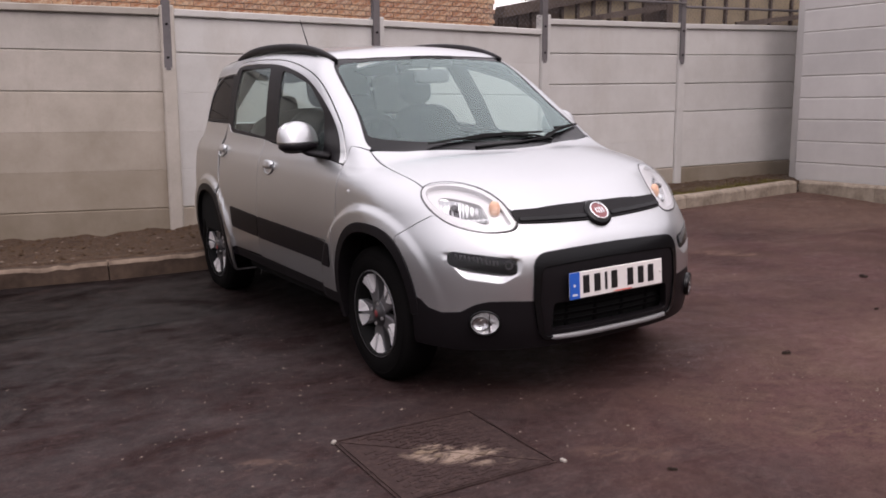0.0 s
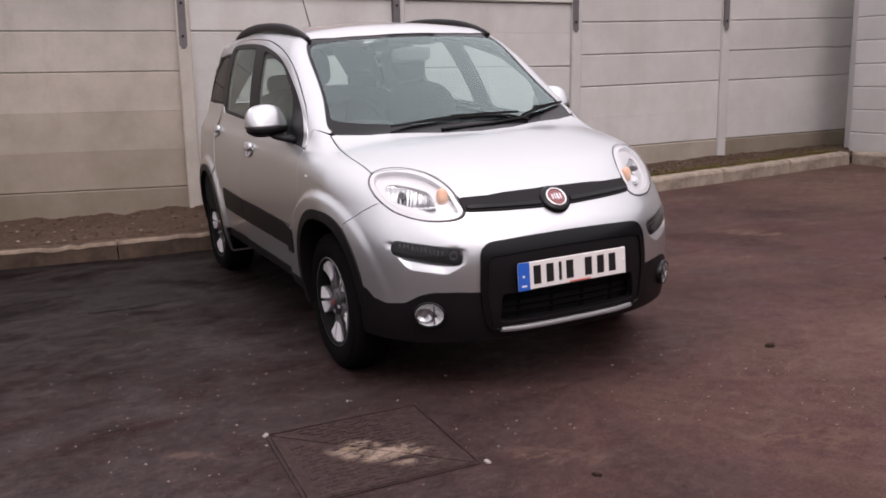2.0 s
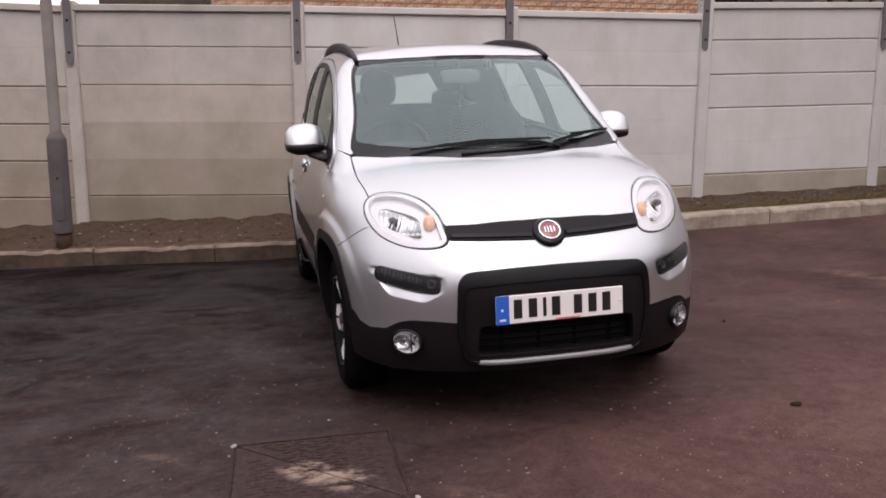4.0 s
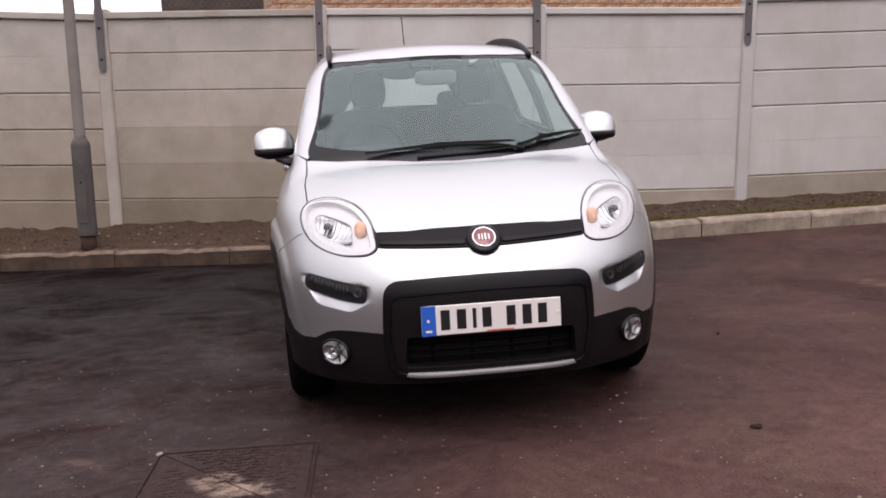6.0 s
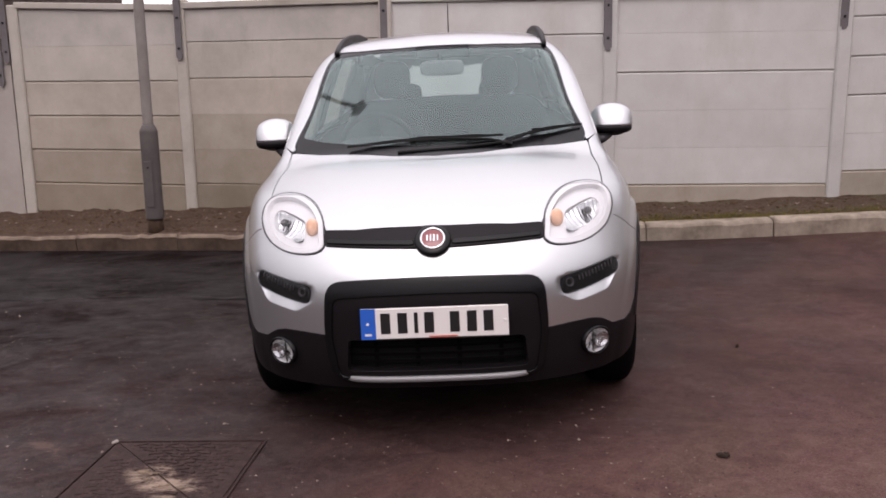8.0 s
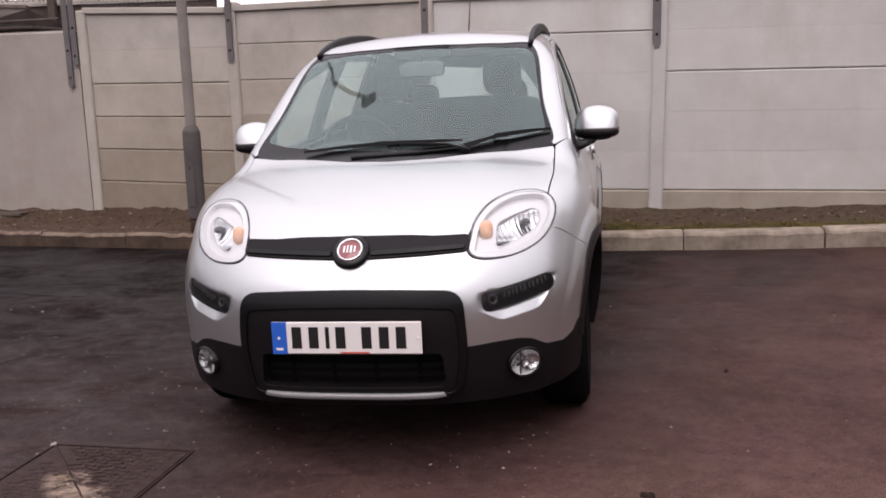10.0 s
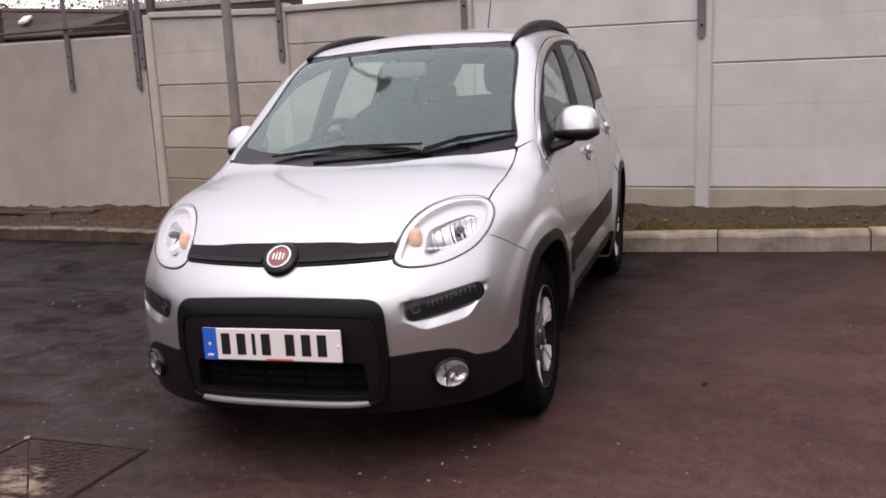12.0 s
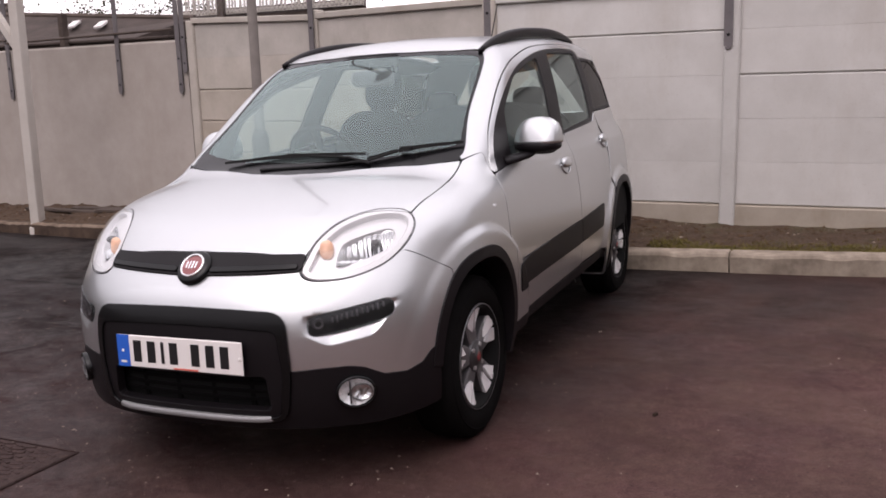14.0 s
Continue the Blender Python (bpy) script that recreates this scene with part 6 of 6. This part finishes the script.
# ---- inspection cover in the asphalt ----
cz = float(ground_z(-0.98, -0.13))
cover = thing("manhole_cover", "worn cast-iron inspection cover split into two triangles", "manhole cover", pose(-0.978, -0.135, cz + 0.0035, 0, -2.0, -2.5))
H = 0.288
for name_sign in (1, -1):
    bm = bm_new()
    tri_pts = [(-H, H), (H, H), (H, -H)] if name_sign > 0 else [(-H, H), (H, -H), (-H, -H)]
    c = Vector((sum(p[0] for p in tri_pts) / 3, sum(p[1] for p in tri_pts) / 3, 0))
    pts = [c + (Vector((*p, 0)) - c) * 0.972 for p in tri_pts]
    lo = [bm.verts.new((p.x, p.y, -0.02)) for p in pts]
    hi = [bm.verts.new((p.x, p.y, 0.0)) for p in pts]
    bm.faces.new(hi)
    for j in range(3):
        bm.faces.new((lo[j], lo[(j + 1) % 3], hi[(j + 1) % 3], hi[j]))
    # raised, worn tread: rows of stubby interlocking bars
    for iu in range(-4, 5):
        for iv in range(-10, 11):
            u, v = iu * 0.062 + (0.031 if iv % 2 else 0.0), iv * 0.0265
            if (u + v > 0.02) == (name_sign > 0) and abs(u + v) > 0.035 and abs(u) < 0.245 and abs(v) < 0.268:
                worn = 0.0045 if u + v > -0.05 and u < 0.10 else 0.0020
                box(bm, (-0.026, -0.008, -0.001), (0.026, 0.008, worn), pose(u, v, 0, 0, 0, 16 if (iu + iv) % 2 else -16), 0.002)
    bmesh.ops.recalc_face_normals(bm, faces=bm.faces)
    part("cover_half", bm, "iron", cover)
rim = bm_new()
for a, b in (((-H - 0.010, H + 0.005), (H + 0.010, H + 0.011)), ((-H - 0.010, -H - 0.011), (H + 0.010, -H - 0.005)), ((-H - 0.011, -H - 0.005), (-H - 0.005, H + 0.005)), ((H + 0.005, -H - 0.005), (H + 0.011, H + 0.005))):
    box(rim, (*a, -0.03), (*b, 0.002))
part("cover_frame", rim, "iron", cover)


def blotch(name, x, y, rx, ry, turn, seed, material="mud", h=0.004):
    """A thin crust with a ragged edge lying on the ground."""
    rnd = random.Random(seed)
    bm = bm_new()
    n = 34
    ph = [rnd.uniform(0, 6.28) for _ in range(5)]
    rim_v, top_v = [], []
    for i in range(n):
        t = 2 * math.pi * i / n
        k = 1 + 0.22 * math.sin(2 * t + ph[0]) + 0.16 * math.sin(5 * t + ph[1]) + 0.10 * math.sin(9 * t + ph[2]) + rnd.uniform(-0.08, 0.08)
        px, py = x + rx * k * math.cos(t) * math.cos(turn) - ry * k * math.sin(t) * math.sin(turn), y + rx * k * math.cos(t) * math.sin(turn) + ry * k * math.sin(t) * math.cos(turn)
        qx, qy = x + (px - x) * 0.86, y + (py - y) * 0.86
        rim_v.append(bm.verts.new((px, py, float(ground_z(px, py)) + 0.0025)))
        top_v.append(bm.verts.new((qx, qy, float(ground_z(qx, qy)) + 0.0025 + h * rnd.uniform(0.5, 1))))
    for j in range(n):
        bm.faces.new((rim_v[j], rim_v[(j + 1) % n], top_v[(j + 1) % n], top_v[j]))
    bm.faces.new(top_v)
    return part(name, bm, material, None, smooth=True)


rnd = random.Random(77)
for i in range(7):
    u = rnd.random()
    x, y = -1.07 + 0.27 * u + rnd.gauss(0, 0.028), -0.09 - 0.21 * u + rnd.gauss(0, 0.026)
    r = rnd.uniform(0.010, 0.022)
    b = blotch("mud_crust", x, y, r, r * rnd.uniform(0.35, 0.7), rnd.uniform(-0.9, 0.4), i, "mud", 0.0025)
    b.location.z += 0.0035 + 0.0002 * i
    tagged(b, "pale dried mud crust on the iron cover", "dried mud", "mud crusts")

# ---- loose grit, stones, leaves ----
def scatter(name, count, area, size, zf, material, label, category, seed, flat=0.6, dense=None):
    rnd = random.Random(seed)
    co, fs = [], []
    base = [(1, 0, 0), (-0.5, 0.87, 0), (-0.5, -0.87, 0), (0.1, 0.1, 0.8), (0.0, -0.1, -0.6)]
    tri = [(0, 1, 3), (1, 2, 3), (2, 0, 3), (1, 0, 4), (2, 1, 4), (0, 2, 4)]
    pts = []
    while len(pts) < count:
        x, y = rnd.uniform(area[0], area[1]), rnd.uniform(area[2], area[3])
        if dense is None or rnd.random() < dense(x, y):
            pts.append((x, y))
    zs = zf(np.array([p[0] for p in pts]), np.array([p[1] for p in pts]))
    for (x, y), z in zip(pts, zs):
        s = size[0] + (size[1] - size[0]) * rnd.random() ** 3
        a = rnd.uniform(0, 6.28)
        k = len(co)
        for u, v, w in base:
            u, v = u * rnd.uniform(0.7, 1.2), v * rnd.uniform(0.7, 1.2)
            co.append((x + s * (u * math.cos(a) - v * math.sin(a)), y + s * (u * math.sin(a) + v * math.cos(a)), float(z) + s * flat * (w + 0.3)))
        fs += [tuple(k + i for i in t) for t in tri]
    me = bpy.data.meshes.new(name)
    me.from_pydata(co, [], fs)
    return tagged(link_mesh(name, me, material), label, category, "", "stuff")


yard = lambda x, y: (1.0 if y < 2.3 else 0.15) * (1.0 if y < kerb_y(min(x, 6)) - 0.05 else 0.0) * (1 if x < 1.5 else 0.5)
scatter("grit", 3000, (-4.5, 4.5, -2.2, 3.6), (0.0016, 0.005), ground_z, "grit_brown", "loose pale grit on the asphalt", "grit", 3, 0.6, yard)
scatter("pale_grit", 2600, (-4.0, 0.9, -2.2, 2.6), (0.0018, 0.0068), ground_z, "pebble", "loose pale chippings on the asphalt", "grit", 4, 0.6, yard)
scatter("pebbles", 220, (-3.5, 4.0, -1.6, 3.4), (0.004, 0.011), ground_z, "pebble", "small stones scattered on the asphalt", "stones", 5, 0.6, yard)
in_bed = lambda x, y: 1.0 if kerb_y(min(x, 6)) + 0.13 < y < fence_y(x) else 0.0
scatter("bed_litter", 4200, (-7.5, 6.4, 3.6, 5.5), (0.004, 0.030), bed_z, "litter", "dead leaves and twigs on the soil", "litter", 7, 0.5, in_bed)
scatter("bed_stones", 520, (-7.5, 6.4, 3.6, 5.5), (0.004, 0.022), bed_z, "pebble", "pale stones and rubble on the soil", "stones", 8, 0.6, in_bed)


def tufts(name, count, x0, x1, seed):
    rnd = random.Random(seed)
    co, fs = [], []
    for _ in range(count):
        x = rnd.uniform(x0, x1)
        y = float(kerb_y(min(x, 6.0))) + 0.13 + abs(rnd.gauss(0, 0.13))
        z = float(bed_z(np.array(x), np.array(y)))
        for _ in range(5):
            a, h, l = rnd.uniform(0, 6.28), rnd.uniform(0.006, 0.022), rnd.uniform(0.006, 0.024)
            k = len(co)
            dx, dy = math.cos(a), math.sin(a)
            co += [(x - dy * 0.002, y + dx * 0.002, z), (x + dy * 0.002, y - dx * 0.002, z), (x + dx * l, y + dy * l, z + h)]
            fs.append((k, k + 1, k + 2))
    me = bpy.data.meshes.new(name)
    me.from_pydata(co, [], fs)
    return tagged(link_mesh(name, me, "moss"), "low moss and grass tufts along the kerb", "grass", "", "stuff")


tufts("moss_tufts", 6500, 0.8, 6.0, 11)
for i, (x, y, r) in enumerate(((0.975, -0.09, 0.022), (2.77, 0.71, 0.030), (-0.42, -0.72, 0.014), (2.05, 0.15, 0.016), (1.35, 1.1, 0.012))):
    lf = blotch("dead_leaf", x, y, r, r * 0.55, i * 1.1, 30 + i, "litter_dark", 0.012)
    tagged(lf, "dark curled dead leaf on the asphalt", "leaf", "dead leaves")
for i, (x, y) in enumerate(((-1.262, 0.165), (-0.672, -0.452))):
    st = part("stone_chip", box(bm_new(), (-0.013, -0.008, -0.004), (0.012, 0.009, 0.008), pose(x, y, float(ground_z(x, y)) + 0.004, 12, -9, 40 + 70 * i), 0.004), "chip")
    tagged(st, "small pale stone chip beside the iron cover", "stone", "stone chips")

# crack where the newer strip of asphalt begins
pts = []
rnd = random.Random(21)
for x in np.linspace(-4.2, -1.25, 60):
    pts.append((float(x), 2.50 - 0.16 * (x + 2.2) / 1.2 * 0.9 + 0.03 * math.sin(5 * x) + rnd.uniform(-0.012, 0.012)))
bm = bm_new()
rows = [[bm.verts.new((x, y + o * w, float(ground_z(x, y)) + 0.004)) for o in (-1, 1)] for (x, y), w in ((p, rnd.uniform(0.002, 0.010)) for p in pts)]
for k, (a, b) in enumerate(zip(rows, rows[1:])):
    if math.sin(0.9 * k) + math.sin(0.37 * k) > -0.5:
        bm.faces.new((a[0], b[0], b[1], a[1]))
tagged(part("asphalt_crack", bm, "liner"), "ragged crack along the edge of the newer asphalt", "crack", "", "stuff")

# ---- beyond the fence ----
bw = thing("brick_building", "orange brick building behind the fence", "building")
part("wall", box(bm_new(), (-1.45, 9.0, 0), (5.5, 9.5, 3.5)), "mortar", bw)
brick = bm_new()
box(brick, (-0.1075, -0.012, -0.0325), (0.1075, 0.02, 0.0325), bevel=0.004)
brick_me = bpy.data.meshes.new("brick")
brick.to_mesh(brick_me)
brick.free()
brick_me.materials.append(M["brick"])
rest = bm_new()
for k in range(25):
    z = 1.62 + 0.075 * k
    x = -1.34 + (0.1125 if k % 2 else 0)
    while x < 5.42:
        m = Matrix.Translation((x, 8.996 + random.uniform(-0.003, 0.003), z))
        if 8 <= k < 18:
            b = new("brick", brick_me)
            b.parent = bw
            b.matrix_world = m
        else:
            box(rest, (-0.1075, -0.012, -0.0325), (0.1075, 0.02, 0.0325), m)
        x += 0.225
tagged(part("brickwork", rest, "brick", bw), "orange brickwork", kind="stuff")
part("gutter", box(bm_new(), (-1.6, 8.85, 3.5), (5.7, 9.1, 3.62)), "timber", bw)

shed = thing("glazed_workshop", "dark-framed workshop with dull ochre panes", "building")


def shed_top(x):
    """Its roof rises to the east."""
    return 2.80 + 0.205 * (x - 6.1)


def upright(pts, y0, y1):
    """A slab between two upright planes, cut to an outline of (x, z)."""
    bm = bm_new()
    a, b = ([bm.verts.new((x, y, z)) for x, z in pts] for y in (y0, y1))
    bm.faces.new(a), bm.faces.new(b[::-1])
    for k in range(len(pts)):
        bm.faces.new((a[k], b[k], b[(k + 1) % len(pts)], a[(k + 1) % len(pts)]))
    bmesh.ops.recalc_face_normals(bm, faces=bm.faces)
    return bm


part("back_wall", upright([(6.1, 0), (16, 0), (16, shed_top(16)), (6.1, shed_top(6.1))], 9.75, 10.2), "timber", shed)
MULLIONS = (6.14, 6.45, 6.73, 7.05, 7.36, 7.71, 8.07, 8.44, 8.84, 9.28, 9.75, 10.25, 10.83, 11.44, 12.06, 12.75, 13.4, 14.1, 14.8, 15.6)
for k, (x, b) in enumerate(zip(MULLIONS, MULLIONS[1:])):
    part("pane", upright([(x + 0.03, 1.7), (b - 0.03, 1.7), (b - 0.03, shed_top(b) - 0.10), (x + 0.03, shed_top(x) - 0.10)], 9.66, 9.70), "timber" if x < 7.3 or k == 9 else "sheet", shed)
    part("mullion", box(bm_new(), (x - 0.026, 9.60, 1.6), (x + 0.026, 9.72, shed_top(x) - 0.02)), "timber", shed)
part("fascia", upright([(6.05, shed_top(6.05) - 0.14), (16, shed_top(16) - 0.14), (16, shed_top(16) + 0.05), (6.05, shed_top(6.05) + 0.05)], 9.5, 9.75), "timber", shed)
part("post", box(bm_new(), (9.68, 9.45, 0), (9.84, 9.58, 3.6), bevel=0.01), "timber", shed)
part("brace", sweep(bm_new(), [(6.9, 9.5, 2.55), (8.15, 9.5, 2.77), (9.72, 9.5, 3.04)], [(-0.03, -0.05), (0.03, -0.05), (0.03, 0.05), (-0.03, 0.05)]), "timber", shed)
part("brace", sweep(bm_new(), [(11.6, 9.5, 2.80), (13.15, 9.5, 3.0), (15.0, 9.5, 3.25)], [(-0.03, -0.05), (0.03, -0.05), (0.03, 0.05), (-0.03, 0.05)]), "timber", shed)

out = thing("timber_outbuilding", "dark brown outbuilding beside the brick wall", "building")
part("wall", box(bm_new(), (-3.0, 10.4, 0), (-1.5, 13.0, 3.0)), "timber", out)
part("roof", sweep(bm_new(), [(-3.2, 10.2, 3.0), (-1.4, 10.2, 3.0)], [(0.0, 0.0), (-3.2, 0.0), (-1.6, 0.9)]), "roof_tile", out)


def house(name, x0, x1, y, eaves, ridge, drop, label, lights=()):
    """A low house; drop: how far the ridge falls from its west to its east end."""
    h = thing(name, label, "house")
    part("wall", box(bm_new(), (x0, y, 0), (x1, y + 4, eaves - 0.1)), "timber", h)
    bm = bm_new()
    a = [bm.verts.new(p) for p in ((x0 - 0.2, y - 0.3, eaves - 0.08), (x1 + 0.2, y - 0.3, eaves - 0.08), (x1 + 0.2, y + 2, ridge - drop), (x0 - 0.2, y + 2, ridge), (x0 - 0.2, y + 4.3, eaves - 0.08), (x1 + 0.2, y + 4.3, eaves - 0.08))]
    bm.faces.new(a[:4]), bm.faces.new((a[3], a[2], a[5], a[4])), bm.faces.new((a[0], a[3], a[4])), bm.faces.new((a[1], a[5], a[2])), bm.faces.new((a[0], a[4], a[5], a[1]))
    bmesh.ops.recalc_face_normals(bm, faces=bm.faces)
    part("roof", bm, "roof_tile", h)
    tube_bm = tube(bm_new(), (x0 - 0.2, y + 2, ridge + 0.01), (x1 + 0.2, y + 2, ridge - drop + 0.01), 0.05, n=8)
    part("ridge", tube_bm, "timber", h)
    # roof lights in plain white, the sky's reflection put into the colour
    for x in lights:
        top = ridge - drop * (x - x0) / (x1 - x0)
        t = 0.74
        bm = box(bm_new(), (-0.07, -0.24, 0.0), (0.07, 0.24, 0.05), Matrix.Translation((x, y - 0.3 + 2.3 * t, eaves - 0.08 + (top - eaves + 0.08) * t)) @ Matrix.Rotation(math.atan2(top - eaves + 0.08, 2.3), 4, "X") @ Matrix.Rotation(radians(30), 4, "Z"), 0.01)
        part("roof_light", bm, "plate", h, "roof light, sky reflection painted white")
    return h


house("house", -13.5, -8.7, 8.6, 2.02, 2.84, 0.34, "low house with a dark slate roof", (-10.72, -10.08))
house("house", -34, -24, 18, 2.6, 4.2, 0.0, "distant house with a dark roof")
low = thing("low_outbuilding", "low dark outbuilding behind the rendered wall", "building")
part("wall", box(bm_new(), (-13.0, 6.72, 0), (-5.75, 7.6, 1.93)), "timber", low)
part("roof_edge", box(bm_new(), (-13.1, 6.66, 1.93), (-5.70, 7.7, 1.97), bevel=0.01), "roof_tile", low)
part("corner_post", box(bm_new(), (-7.47, 6.60, 0), (-7.38, 6.70, 2.32), bevel=0.01), "timber", low)


def tree(x, y, h, seed):
    rnd = random.Random(seed)
    t = thing("tree", "distant bare-topped tree with thin olive foliage", "tree", pose(x, y, float(ground_z(x, y)) - 0.05), "distant trees")
    bm = bm_new()
    tube(bm, (0, 0, 0), (0.05, 0, h * 0.45), 0.14, 0.09, 10)
    tips = []
    for k in range(9):
        a, z = k * 2.4, h * (0.30 + 0.03 * k)
        e = Vector((math.cos(a) * h * 0.26, math.sin(a) * h * 0.26, z + h * rnd.uniform(0.18, 0.38)))
        tube(bm, (0.03, 0, z), e, 0.05, 0.012, 6)
        tips += [e, e * 0.85 + Vector((rnd.uniform(-0.5, 0.5), rnd.uniform(-0.5, 0.5), 0.4)), e * 0.6 + Vector((0, 0, h * 0.3))]
    part("trunk", bm, "timber", t)
    co, fs = [], []
    for e in tips:
        for _ in range(75):
            p = e + Vector([rnd.gauss(0, h * 0.075) for _ in range(3)])
            s, k = rnd.uniform(0.03, 0.09), len(co)
            u, v = Vector([rnd.uniform(-1, 1) for _ in range(3)]).normalized() * s, Vector([rnd.uniform(-1, 1) for _ in range(3)]).normalized() * s
            co += [p, p + u, p + u + v, p + v]
            fs.append((k, k + 1, k + 2, k + 3))
    me = bpy.data.meshes.new("crown")
    me.from_pydata([tuple(c) for c in co], [], fs)
    link_mesh("crown", me, "leaf", t)
    return t


for i, (x, y, h) in enumerate(((-17.6, 20.5, 4.9), (-20.2, 21.5, 5.2), (-23.5, 22, 5.0))):
    tree(x, y, h, 40 + i)

# pale pickets on a brown board, behind the fence's west end
pick = thing("picket_fence", "pale picket fence above a brown board", "fence")
part("board", box(bm_new(), (-10.1, 12.05, 0), (-5.9, 12.10, 2.78)), "timber", pick)
part("rail", box(bm_new(), (-10.1, 12.0, 2.66), (-5.9, 12.05, 2.75), bevel=0.006), "white_post", pick)
bm = box(bm_new(), (-0.021, -0.012, 2.70), (0.021, 0.0, 3.5), bevel=0.003)
picket_me = bpy.data.meshes.new("picket")
bm.to_mesh(picket_me)
bm.free()
picket_me.materials.append(M["white_post"])
for k in range(54):
    b = new("picket", picket_me)
    b.parent = pick
    b.matrix_world = pose(-10.05 + 0.077 * k, 11.998, random.uniform(-0.01, 0.01), 0, random.uniform(-0.8, 0.8), 0)
part("post", box(bm_new(), (-9.03, 11.90, 0), (-8.89, 12.0, 3.6), bevel=0.01), "timber", pick)

# pale overcast distance behind everything
pale = bpy.data.materials.new("pale_distance")
pale.use_nodes = True
pale.node_tree.nodes["Principled BSDF"].inputs["Base Color"].default_value = (0.8, 0.8, 0.8, 1)
pale.node_tree.nodes["Principled BSDF"].inputs["Emission Color"].default_value = (1.0, 0.985, 0.98, 1)
pale.node_tree.nodes["Principled BSDF"].inputs["Emission Strength"].default_value = 0.72
tagged(part("backdrop", box(bm_new(), (-420, 170, -6), (420, 171, 26)), pale), "pale overcast sky low over the distance", "sky", "", "structure")
